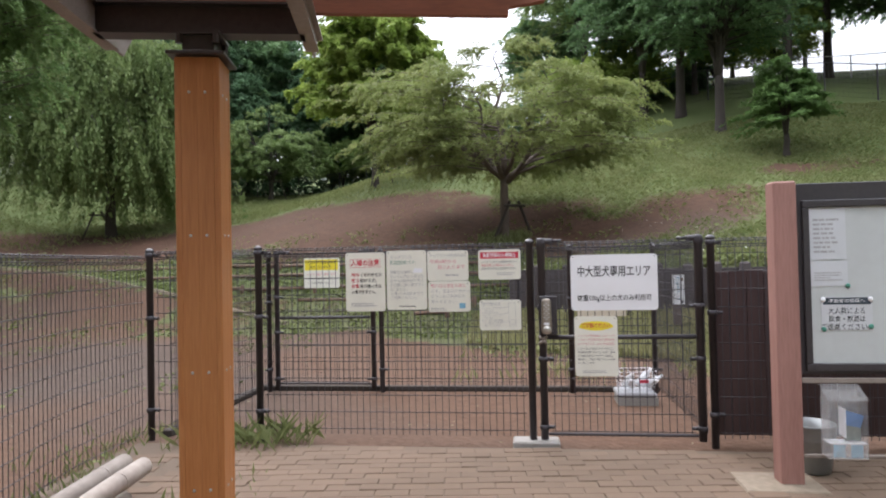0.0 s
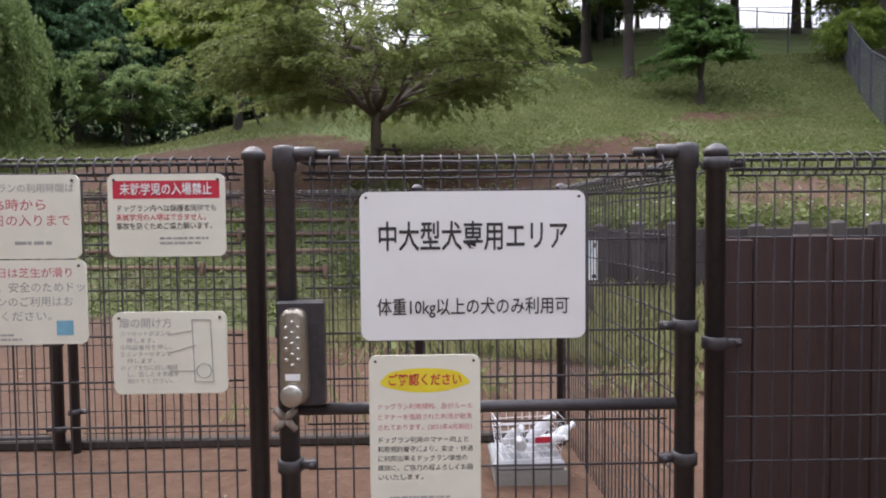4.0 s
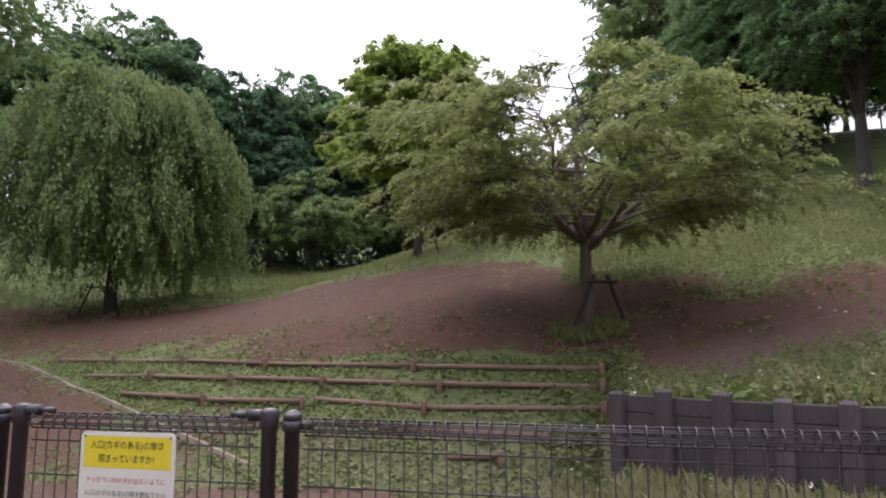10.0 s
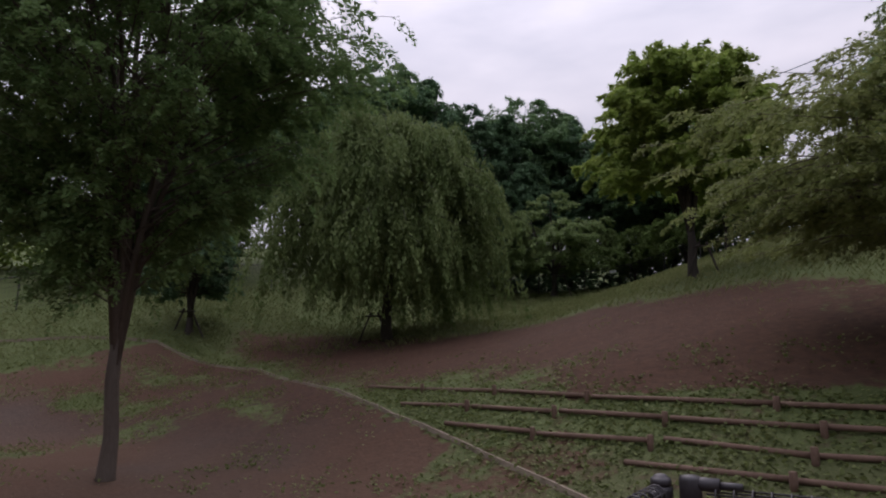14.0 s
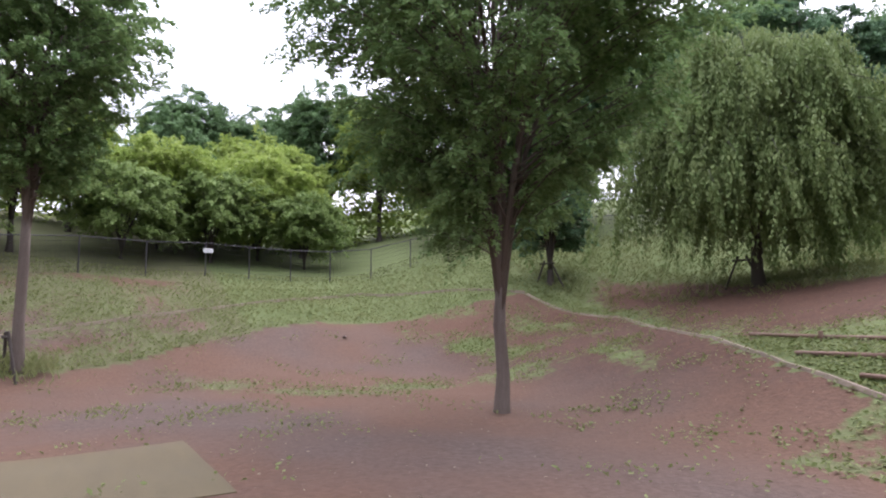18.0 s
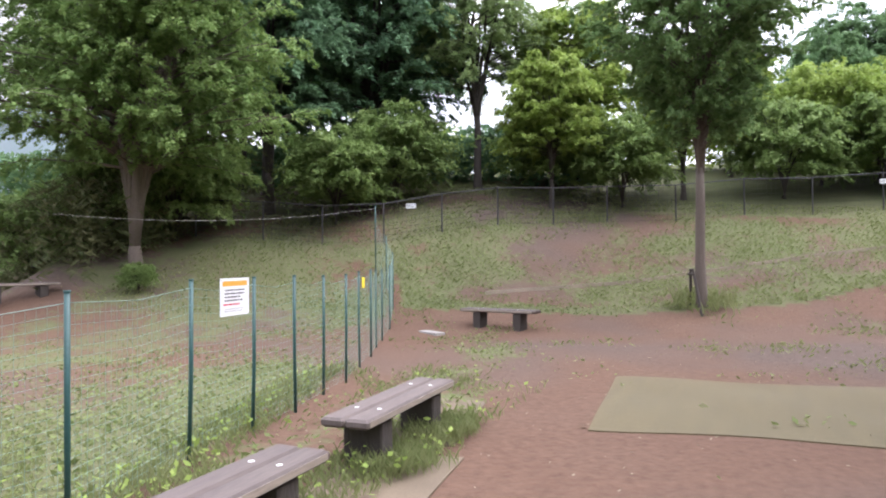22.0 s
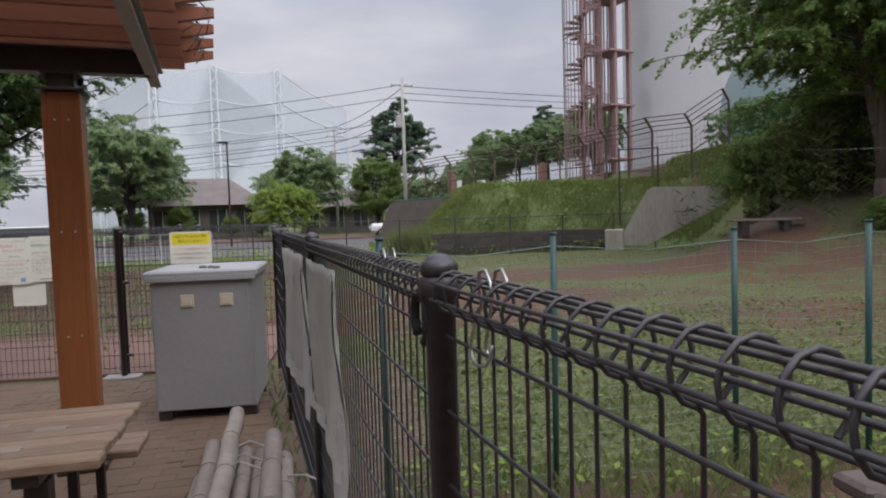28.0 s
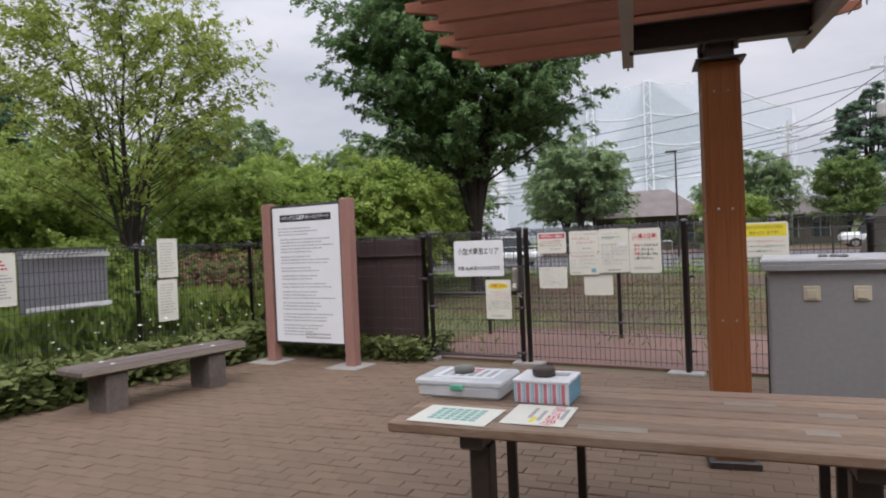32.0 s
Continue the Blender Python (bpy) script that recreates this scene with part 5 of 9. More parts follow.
def pergola():
    g = thing("pergola", pose(P1[0], P1[1], 0.025, 0, 0, AXIS), "orange-stained timber pergola with slatted roof on two pillars", "pergola")
    ln = math.hypot(P2[0] - P1[0], P2[1] - P1[1])
    plank = Shape().box(-0.0424, 0.0424, -0.011, 0.011, 0.02, 2.33, bevel=0.003).mesh("plank", M_PILLAR)
    strip = Shape().box(-0.017, 0.017, -0.017, 0.017, 0.02, 2.33, bevel=0.006).mesh("corner_strip", M_PILLAR)
    bolt = Shape().turned([(0.0078, 0), (0.0078, 0.002), (0.005, 0.0045), (0.002, 0.005)], 12).mesh("bolt", M_BOLT, True)
    # Far pillar copies, with the roof's shade in their colour.
    red_plank, red_strip = plank.copy(), strip.copy()
    for me in (red_plank, red_strip):
        me.materials[0] = M_PILLARSHADE
    for y in (0, -ln):
        near = y == 0
        core = part("pillar", Shape().box(-0.094, 0.094, -0.094, 0.094, -0.1, 2.34), M_PILLAR, g, at=pose(0, y, 0) @ Matrix.Diagonal((0.875, 0.875, 1, 1)))
        for side in range(4):
            r = pose(0, 0, 0, 0, 0, 90 * side)
            for x in (-0.0425, 0.0425):
                part("plank", plank if near else red_plank, None, core, at=r @ pose(x, -0.106, 0))
                for z in (0.28, 0.83, 1.478, 2.16):
                    part("bolt", bolt, None, core, at=r @ pose(x, -0.117, z, 90, 0, 0))
            part("corner_strip", strip if near else red_strip, None, core, at=r @ pose(-0.102, -0.102, 0))
        part("base_collar", Shape().box(-0.14, 0.14, -0.14, 0.14, -0.05, 0.02, bevel=0.01), M_STEEL, g, at=pose(0, y, 0))
        part("cap_plate", Shape().box(-0.135, 0.135, -0.135, 0.135, 2.335, 2.352, bevel=0.003), M_STEEL, g, at=pose(0, y, 0))
        stub = part("steel_stub", Shape().box(-0.075, 0.075, -0.075, 0.075, 2.350, 2.460), M_STEEL, g, at=pose(0, y, 0))
        plate = Shape().box(-0.105, 0.105, -0.10, 0.10, 2.442, 2.458)
        for a in (-0.085, 0.085):
            for b in (-0.085, 0.085):
                plate.turned([(0.018, 2.400), (0.018, 2.445)], 6, (a, b, 0))
        part("bolted_flange", plate, M_STEEL, stub)
        sec = [(-0.05, 2.460), (0.05, 2.460), (0.05, 2.472), (0.008, 2.472), (0.008, 2.608), (0.05, 2.608), (0.05, 2.620), (-0.05, 2.620), (-0.05, 2.608), (-0.008, 2.608), (-0.008, 2.472), (-0.05, 2.472)]
        beam = Shape().add([(x, v, z) for x in (-0.50, 0.50) for v, z in sec], [(11, 2, 1, 0), (10, 3, 2, 11), (9, 4, 3, 10), (8, 5, 4, 9), (7, 6, 5, 8), (12, 13, 14, 23), (23, 14, 15, 22), (22, 15, 16, 21), (21, 16, 17, 20), (20, 17, 18, 19)] + [(i, (i + 1) % 12, (i + 1) % 12 + 12, i + 12) for i in range(12)])
        part("cross_beam", beam, M_STEEL, g, at=pose(0, y, 0))
    for x in (-0.51, 0.51):
        a, b = 0.48, -ln - 0.62
        bar = Shape()
        for w0, w1, z0 in ((-0.035, 0.035, 2.460), (-0.006, 0.006, 2.472), (-0.035, 0.035, 2.608)):
            z1 = 2.472 if z0 == 2.460 else 2.620
            z1 = 2.610 if z0 == 2.472 else z1
            cut = {2.460: 0.26, 2.472: 0.13, 2.608: 0.0}[z0]
            top = {2.460: 0.26, 2.472: 0.0, 2.608: 0.0}[z0]
            bar.add([(x + w0, b + cut, z0), (x + w1, b + cut, z0), (x + w1, a - cut, z0), (x + w0, a - cut, z0),
                     (x + w0, b + top, z1), (x + w1, b + top, z1), (x + w1, a - top, z1), (x + w0, a - top, z1)],
                    [(3, 2, 1, 0), (4, 5, 6, 7), (0, 1, 5, 4), (1, 2, 6, 5), (2, 3, 7, 6), (3, 0, 4, 7)])
        part("roof_bar", bar, M_BRKT, g, "tapered grey-brown steel bar")
    n = 13
    raft = Shape()
    x0, x1, zb, zt = -0.90, 1.75, 2.625, 2.760
    outline = [(x0 + 0.20, zb), (x1 - 0.20, zb), (x1 - 0.20, zb + 0.045), (x1, zb + 0.085), (x1, zt), (x0, zt), (x0, zb + 0.085), (x0 + 0.20, zb + 0.045)]
    k = len(outline)
    raft.add([(x, -0.022, z) for x, z in outline] + [(x, 0.022, z) for x, z in outline],
             [tuple(range(k)), tuple(range(2 * k - 1, k - 1, -1))] + [(i, i + k, (i + 1) % k + k, (i + 1) % k) for i in range(k)])
    rm = raft.mesh("rafter", M_RAFTER)
    for i in range(n):
        part("rafter", rm, None, g, at=pose(0, 0.12 - i * (ln + 0.62) / (n - 1), 0))
    rnd, reed = random.Random(4), Shape()
    for i in range(210):
        y = 0.12 - (i + rnd.random()) * (ln + 0.65) / 210
        reed.tube([(x0 + 0.18 + rnd.uniform(-0.1, 0.03), y, 2.766 + rnd.uniform(0, 0.012)), (x1 - 0.15 + rnd.uniform(-0.03, 0.12), y + rnd.uniform(-0.02, 0.02), 2.766 + rnd.uniform(0, 0.012))], 0.006, 4)
    part("reed_blind", reed, M_DARKBARK, g, "dark reed blind laid over the rafters")
    vine = Shape()
    for i in range(26):
        y = rnd.uniform(-ln - 0.4, -0.2)
        x = x0 + 0.1 + rnd.uniform(-0.05, 0.1)
        vine.tube([(x, y, 2.77), (x - 0.05 + rnd.uniform(-0.04, 0.04), y + rnd.uniform(-0.05, 0.05), 2.70), (x + rnd.uniform(-0.06, 0.03), y + rnd.uniform(-0.08, 0.08), 2.63)], 0.004, 4)
    part("dry_vine", vine, M_DARKBARK, g)


pergola()


# ---- picnic table and what lies on it ----
TBL = pose(-0.69, -3.655, 0, 0, 0, 6.8)


def picnic_table():
    t = thing("picnic_table", TBL, "weathered slatted timber picnic table on dark steel legs", "table")
    for k in range(7):
        y = -0.38 + (k + 0.5) * 0.76 / 7
        part("slat", Shape().box(-0.93 + 0.006 * (k % 3), 0.93 - 0.008 * (k % 2), y - 0.0505, y + 0.0505, 0.658, 0.70, bevel=0.007), M_DECK, t)
    for x in (-0.67, 0.61):
        part("bearer", Shape().box(x - 0.045, x + 0.045, -0.33, 0.33, 0.60, 0.657, bevel=0.006), M_STEEL, t)
        part("leg", Shape().box(x - 0.042, x + 0.042, 0.15, 0.24, -0.08, 0.6, bevel=0.014), M_STEEL, t)
        part("leg", Shape().box(x - 0.020, x + 0.020, -0.22, -0.18, -0.08, 0.6, bevel=0.006), M_STEEL, t)
    for x, y, w in ((-0.56, 0.17, 0.05), (-0.64, -0.06, 0.06), (-0.36, -0.17, 0.09), (0.1, 0.28, 0.12)):
        part("worn_patch", Shape().box(x - w, x + w, y - 0.03, y + 0.03, 0.7003, 0.7018), M_CUT, t, "bare pale worn patch")


def picnic_bench():
    b = thing("picnic_bench", TBL @ pose(0, -0.62, 0), "slatted timber bench seat behind the picnic table", "bench")
    for k in range(3):
        y = -0.15 + (k + 0.5) * 0.1
        part("slat", Shape().box(-0.88, 0.56, y - 0.046, y + 0.046, 0.40, 0.44, bevel=0.007), M_DECK, b)
    for x in (-0.67, 0.38):
        part("leg", Shape().box(x - 0.02, x + 0.02, -0.02, 0.02, -0.08, 0.399, bevel=0.005), M_STEEL, b)


picnic_table()
picnic_bench()


def table_things():
    box = thing("storage_box", pose(0.10, -3.70, 0.702, 0, 0, 5), "cloudy plastic storage box with papers inside its lid", "box")
    part("tray", Shape().box(-0.19, 0.19, -0.13, 0.13, 0.0, 0.055, bevel=0.012), M_MILKY, box)
    part("lid", Shape().box(-0.20, 0.20, -0.14, 0.14, 0.052, 0.085, bevel=0.01), M_MILKY, box, "clear plastic lid")
    part("clip", Shape().box(-0.03, 0.03, 0.138, 0.146, 0.04, 0.062, bevel=0.003), material("green_clip", (0.12, 0.55, 0.36), rough=0.4, bump=0), box, "small green clip")
    part("pen", Shape().tube([(-0.14, 0.09, 0.02), (0.02, 0.11, 0.02)], 0.006, 8), M_REDINK, box, "red pen")
    pp = part("paper", Shape().box(-0.15, 0.13, -0.10, 0.10, 0.0855, 0.0875), M_WHITE, box)
    lines = Shape()
    for k in range(6):
        lines.box(-0.13 + 0.042 * k, -0.105 + 0.042 * k, -0.07, 0.07, 0.0876, 0.0882)
    part("print", lines, M_GREYINK, pp)
    part("print", Shape().box(-0.05, 0.03, -0.085, -0.06, 0.0876, 0.0883), M_REDINK, pp)
    stone = Shape().turned([(0.028, 0.0), (0.043, 0.004), (0.047, 0.016), (0.043, 0.028), (0.028, 0.032)], 18)
    s1 = thing("paperweight", pose(0.12, -3.70, 0.789), "round grey stone paperweight", "stone", "paperweights")
    part("stone", stone, material("grey_stone", (0.20, 0.20, 0.18), rough=0.8), s1, smooth=True)
    carton = thing("striped_box", pose(-0.27, -3.70, 0.702, 0, 0, 4), "white gift box with red and blue stripes", "box")
    part("body", Shape().box(-0.115, 0.115, -0.10, 0.10, 0, 0.085, bevel=0.003), M_WHITE, carton)
    part("lid", Shape().box(-0.12, 0.12, -0.105, 0.105, 0.085, 0.098, bevel=0.003), M_WHITE, carton)
    stripes, blue = Shape(), Shape()
    for k in range(6):
        x = -0.10 + 0.037 * k
        stripes.box(x, x + 0.014, 0.1005, 0.1022, 0.004, 0.084)
        blue.box(x + 0.019, x + 0.023, 0.1005, 0.1022, 0.004, 0.084)
        blue.box(x + 0.027, x + 0.029, 0.1005, 0.1022, 0.004, 0.084)
    part("red_stripes", stripes, M_PINKINK, carton)
    part("blue_stripes", blue, M_BLUEINK, carton)
    part("blue_side", Shape().box(-0.1168, -0.1152, -0.099, 0.099, 0.003, 0.084), M_BLUEINK, carton, "plain blue side")
    part("print", Shape().box(-0.09, 0.06, -0.07, 0.0, 0.0982, 0.0988), M_GREYINK, carton)
    s2 = thing("paperweight", pose(-0.26, -3.69, 0.80), "round dark brown stone paperweight", "stone", "paperweights")
    part("stone", Shape().turned([(0.04, 0.0), (0.047, 0.004), (0.048, 0.03), (0.042, 0.037), (0.02, 0.039)], 20), material("dark_stone", (0.07, 0.05, 0.045), rough=0.6), s2, smooth=True)
    p1 = thing("laminated_sheet", pose(-0.03, -3.33, 0.703, 0, 0, 4), "laminated paper with a green table on it", "paper", "papers on the table")
    part("sheet", Shape().box(-0.16, 0.16, -0.12, 0.12, 0, 0.002), M_PAPER, p1)
    grid = Shape()
    for i in range(6):
        for j in range(5):
            grid.box(-0.10 + 0.034 * i, -0.074 + 0.034 * i, -0.085 + 0.033 * j, -0.063 + 0.033 * j, 0.0021, 0.0027)
    part("green_table", grid, material("teal_print", (0.16, 0.42, 0.38), rough=0.5, bump=0), p1)
    p2 = thing("laminated_sheet", pose(-0.33, -3.44, 0.703, 0, 0, 6), "laminated paper with red and yellow writing", "paper", "papers on the table")
    part("sheet", Shape().box(-0.12, 0.12, -0.14, 0.14, 0, 0.002), M_PAPER, p2)
    date = lettering("5月17日(月)", 0.05, M_REDINK, p2, 0, 0, 0, name="red_writing", bold=0.0012)
    date.matrix_basis = pose(-0.055, 0, 0.0024, 0, 0, 90)
    part("grey_writing", Shape().box(-0.10, -0.085, -0.09, 0.05, 0.0021, 0.0027).box(-0.02, -0.005, -0.06, 0.08, 0.0021, 0.0027).box(0.02, 0.035, -0.09, 0.05, 0.0021, 0.0027), M_GREYINK, p2)
    part("yellow_writing", Shape().box(0.0, 0.018, 0.03, 0.11, 0.0021, 0.0027), M_YELLOW, p2)


table_things()


# ---- grey cabinet by the west fence ----
def grey_cabinet():
    c = thing("storage_cabinet", pose(-1.375, -6.55, 0, 0, 0, 2), "large grey painted storage cabinet on feet", "cabinet")
    part("body", Shape().box(-0.38, 0.38, -0.39, 0.39, 0.07, 1.10, bevel=0.012), M_CAB, c)
    part("front_panel", Shape().box(-0.345, 0.365, 0.391, 0.399, 0.08, 1.09, bevel=0.003), M_CAB, c)
    part("side_door", Shape().box(0.381, 0.389, -0.33, 0.20, 0.12, 1.04, bevel=0.003), M_CAB, c)
    part("hinge_strip", Shape().box(0.381, 0.392, 0.24, 0.275, 0.1, 1.06, bevel=0.003), M_STEEL, c)
    part("lid", Shape().box(-0.42, 0.42, -0.43, 0.43, 1.10, 1.165, bevel=0.014), M_CABLID, c)
    part("lid_lip", Shape().box(-0.41, 0.41, 0.431, 0.436, 1.085, 1.125, bevel=0.002), M_CABLID, c)
    for x in (-0.18, 0.11):
        vent = part("vent_cover", Shape().box(x - 0.05, x + 0.05, 0.400, 0.410, 0.88, 0.98, bevel=0.004), M_CREAM, c, "cream plastic vent cover")
        part("flap", Shape().box(x - 0.032, x + 0.032, 0.4105, 0.418, 0.895, 0.955, bevel=0.003), M_CREAM, vent)
    for x in (-0.32, 0.32):
        for y in (-0.33, 0.33):
            part("foot", Shape().box(x - 0.05, x + 0.05, y - 0.05, y + 0.05, -0.02, 0.07, bevel=0.006), M_STEEL, c)
    part("rivet", Shape().turned([(0.012, 0), (0.008, 0.006)], 10), M_BOLT, c, at=pose(0.375, 0.40, 1.06, 90, 0, 0))
    for k, (x, y) in enumerate(((-0.05, 0.1), (-0.10, 0.16), (0.02, 0.08))):
        p = thing("pebble", pose(-1.375 + x, -6.45 + y, 1.163, 0, 0, 30 * k), "small grey pebble lying on the cabinet lid", "stone", "pebbles on the cabinet")
        part("stone", Shape().turned([(0.012, 0), (0.03, 0.004), (0.034, 0.012), (0.02, 0.022)], 9), material("pebble_grey", (0.2, 0.2, 0.2), rough=0.8), p, smooth=True)


grey_cabinet()


# ---- bundle of wrapped logs beside the fence ----
def log_bundle():
    rnd = random.Random(9)
    rows = [((-1.98, -2.15), (-1.67, -4.72), 0.05, 0.042), ((-2.10, -1.95), (-1.66, -5.12), 0.10, 0.055), ((-2.24, -1.35), (-1.73, -5.52), 0.19, 0.052), ((-2.27, -1.5), (-1.86, -5.10), 0.05, 0.05),
            ((-2.40, -1.45), (-1.97, -5.02), 0.06, 0.055), ((-2.54, -1.25), (-2.10, -4.95), 0.05, 0.062), ((-2.06, -2.3), (-1.82, -4.85), 0.15, 0.045), ((-2.46, -1.2), (-2.04, -5.05), 0.16, 0.055)]
    for (xa, ya), (xb, yb), z, r in rows:
        lg = thing("log", pose(xa, ya, 0), "grey wrapped round log in a tied heap", "log", "tied log heap")
        n = 15
        pts = [((xb - xa) * i / n + rnd.uniform(-0.006, 0.006), (yb - ya) * i / n, z + 0.02 + rnd.uniform(-0.004, 0.004)) for i in range(n + 1)]
        part("stem", Shape().tube(pts, [r * rnd.uniform(0.94, 1.05) for _ in pts], 12), M_BAMBOO, lg, smooth=True)
        for i in range(1, n, 2):
            p, q = Vector(pts[i]), Vector(pts[i + 1]) - Vector(pts[i])
            part("ring", Shape().tube([p, p + q.normalized() * 0.014], r * 1.09, 12), M_BAMBOO, lg)
        part("cut_end", Shape().tube([(pts[0][0], pts[0][1] + 0.003, pts[0][2]), (pts[0][0], pts[0][1] + 0.006, pts[0][2])], r * 0.9, 12), M_CUT, lg)
    tie = thing("tie_string", pose(-1.93, -4.6, 0), "white string tied round the heap of logs", "string")
    for dy, up in ((0.0, 0.235), (-0.22, 0.232), (0.12, 0.238)):
        pts = [(-0.24, dy, 0.10), (-0.12, dy - 0.02, up - 0.05), (0.0, dy - 0.03, up), (0.08, dy, up - 0.02), (0.17, dy + 0.03, 0.13), (0.26, dy + 0.05, 0.06)]
        part("strand", Shape().tube(pts, 0.006, 6), M_ROPE, tie)
    part("strand", Shape().tube([(-0.24, 0.05, 0.12), (-0.36, 0.25, 0.20), (-0.47, 0.42, 0.22)], 0.006, 6), M_ROPE, tie)


log_bundle()


# ---- vinyl sheet hung over the west fence ----
def hung_sheet(points, seed, name_label):
    """A sheet draped on the fence between two places, wrinkled, its lower hem slanting."""
    (xa, ya, za, la), (xb, yb, zb, lb) = points
    rnd = random.Random(seed)
    nu, nv = 14, 16
    verts = []
    for j in range(nv + 1):
        for i in range(nu + 1):
            u, v = i / nu, j / nv
            low = la + (lb - la) * u
            x, y, z = xa + (xb - xa) * u, ya + (yb - ya) * u, za + (zb - za) * u + (low - (za + (zb - za) * u)) * v
            off = 0.030 + 0.008 * math.sin(9 * u + 2 * v + seed) + 0.010 * math.sin(21 * u - 5 * v) + 0.008 * v * math.sin(3 * u + seed) + rnd.uniform(-0.002, 0.002)
            if u > 0.93:
                off += 0.008 * math.sin(6 * v)
            verts.append((x + off, y - off * 0.18, z))
    m = nu + 1
    faces = [(j * m + i, j * m + i + 1, (j + 1) * m + i + 1, (j + 1) * m + i) for j in range(nv) for i in range(nu)]
    t = thing("vinyl_sheet", pose(0, 0, 0), name_label, "sheet", "sheets on the fence")
    ob = part("sheet", Shape().add(verts, faces), M_SHEET, t, smooth=True)
    ob.modifiers.new("thickness", "SOLIDIFY").thickness = 0.002
    hem = Shape()
    rows = [verts[(nv - 2 + j) * m:(nv - 1 + j) * m] for j in range(3)]
    hem.add([(x + 0.006, y, z) for row in rows for x, y, z in row], [(j * m + i, j * m + i + 1, (j + 1) * m + i + 1, (j + 1) * m + i) for j in range(2) for i in range(nu)])
    part("hem", hem, M_HEM, t, "paler doubled hem", True)
    edge = [[verts[j * m + i] for i in range(nu - 2, nu + 1)] for j in range(nv + 1)]
    side = Shape().add([(x + 0.008 + 0.004 * (k % 2), y + 0.012 * k, z - (0.10 * (j / nv) ** 6)) for j, row in enumerate(edge) for k, (x, y, z) in enumerate(row)], [(j * 3 + i, j * 3 + i + 1, j * 3 + i + 4, j * 3 + i + 3) for j in range(nv) for i in range(2)])
    part("loose_edge", side, M_HEM, t, "paler folded loose edge", True)


hung_sheet([(-2.14, -5.39, 1.353, 0.55), (-2.37, -4.20, 1.355, 0.63)], 2, "cloudy wrinkled vinyl sheet hung on the wire fence")
hung_sheet([(-2.39, -4.11, 1.355, 0.655), (-2.585, -3.06, 1.355, 0.635)], 5, "cloudy vinyl sheet with a trailing loose corner")


# ---- hooks hung on the fence ----
def fence_hook(x, y, turn, label):
    """A bent S hook of doubled wire that hangs over the fence's roll."""
    h = thing("wire_hook", pose(x, y, 0, 0, 0, turn), label, "hook", "hooks on the fence")
    for dy in (-0.012, 0.012):
        pts = [(0.050, dy, 1.425), (0.046, dy, 1.452), (0.028, dy, 1.466), (0.006, dy, 1.462), (0.0, dy, 1.445), (-0.002, dy * 0.6, 1.415), (-0.030, dy, 1.370), (-0.040, dy, 1.350), (-0.034, dy, 1.334), (-0.012, dy, 1.326), (0.020, dy, 1.332), (0.040, dy, 1.348), (0.046, dy, 1.365)]
        part("wire", Shape().tube(pts, 0.0026, 6), M_BOLT, h, smooth=True)


fence_hook(-2.80, -1.84, 100, "bent silver wire hook hanging on the fence")
fence_hook(-2.685, -2.50, 100, "bent silver wire hook hanging on the fence")
ring_t = thing("plastic_ring", pose(-2.73, -2.10, 1.36, 0, 90, 10), "black open plastic ring clipped on a fence post", "ring")
part("ring", Shape().tube([(0.045 * math.cos(radians(a)), 0.045 * math.sin(radians(a)), 0) for a in range(20, 340, 20)], 0.009, 8), M_TYRE, ring_t, smooth=True)


# ---- plank benches on concrete blocks ----
def plank_bench(x, y, turn, label, length=1.8, z=None):
    b = thing("plank_bench", pose(x, y, on_land(x, y) + 0.02 if z is None else z, 0, 0, turn), label, "bench", "plank benches")
    for s in (-1, 1):
        part("plank", Shape().box(-length / 2, length / 2, s * 0.105 - 0.098, s * 0.105 + 0.098, 0.345, 0.42, bevel=0.02), M_PLANK, b)
        part("sawn_edge", Shape().box(-length / 2 + 0.03, length / 2 - 0.03, s * 0.203 - (0 if s > 0 else 0.003), s * 0.203 + (0.003 if s > 0 else 0), 0.362, 0.405), M_CUT, b, "pale worn plank edge")
    for x_ in (-0.52, 0.52):
        part("block", Shape().box(x_ - 0.10, x_ + 0.10, -0.17, 0.17, -0.08, 0.344, bevel=0.02), M_OLDCONC if x > 0 else M_DARKBARK, b, "weathered concrete block" if x > 0 else "dark timber support")
        for s in (-1, 1):
            part("plug", Shape().turned([(0.02, 0), (0.02, 0.0025)], 10, (x_, s * 0.10, 0.4195)), M_WHITEPAINT, b, "pale round bolt plug")
    return b


plank_bench(4.24, -5.27, 84, "weathered plank bench on concrete blocks before the shrubs", 1.74)
plank_bench(-5.45, -3.22, 2, "grey-brown plank bench in weeds by the green fence")
plank_bench(-7.90, -3.42, 3, "grey-brown plank bench on bare earth")
plank_bench(-17.0, -5.70, 80, "low plank bench at the far side of the field", 1.9)
plank_bench(-13.2, -16.9, -14, "plank bench below the bank in the small dog area", 1.8)


# ---- signs ----
def sign(name, x, y, z, w, h, turn, label, mat=M_PAPER, r=0.02, category="sign", group="notices on the fences", depth=0.006):
    """A thin plate, x, y, z its middle; turn 0 faces -y."""
    s = thing(name, pose(x, y, z, 0, 0, turn), label, category, group)
    part("plate", rounded_plate(w, h, r, depth), mat, s)
    for a in (-1, 1):
        part("fixing", Shape().tube([(a * (w / 2 - 0.018), -depth, h / 2 - 0.016), (a * (w / 2 - 0.018), 0.03, h / 2 - 0.016)], 0.004, 6), M_FENCE, s)
    return s


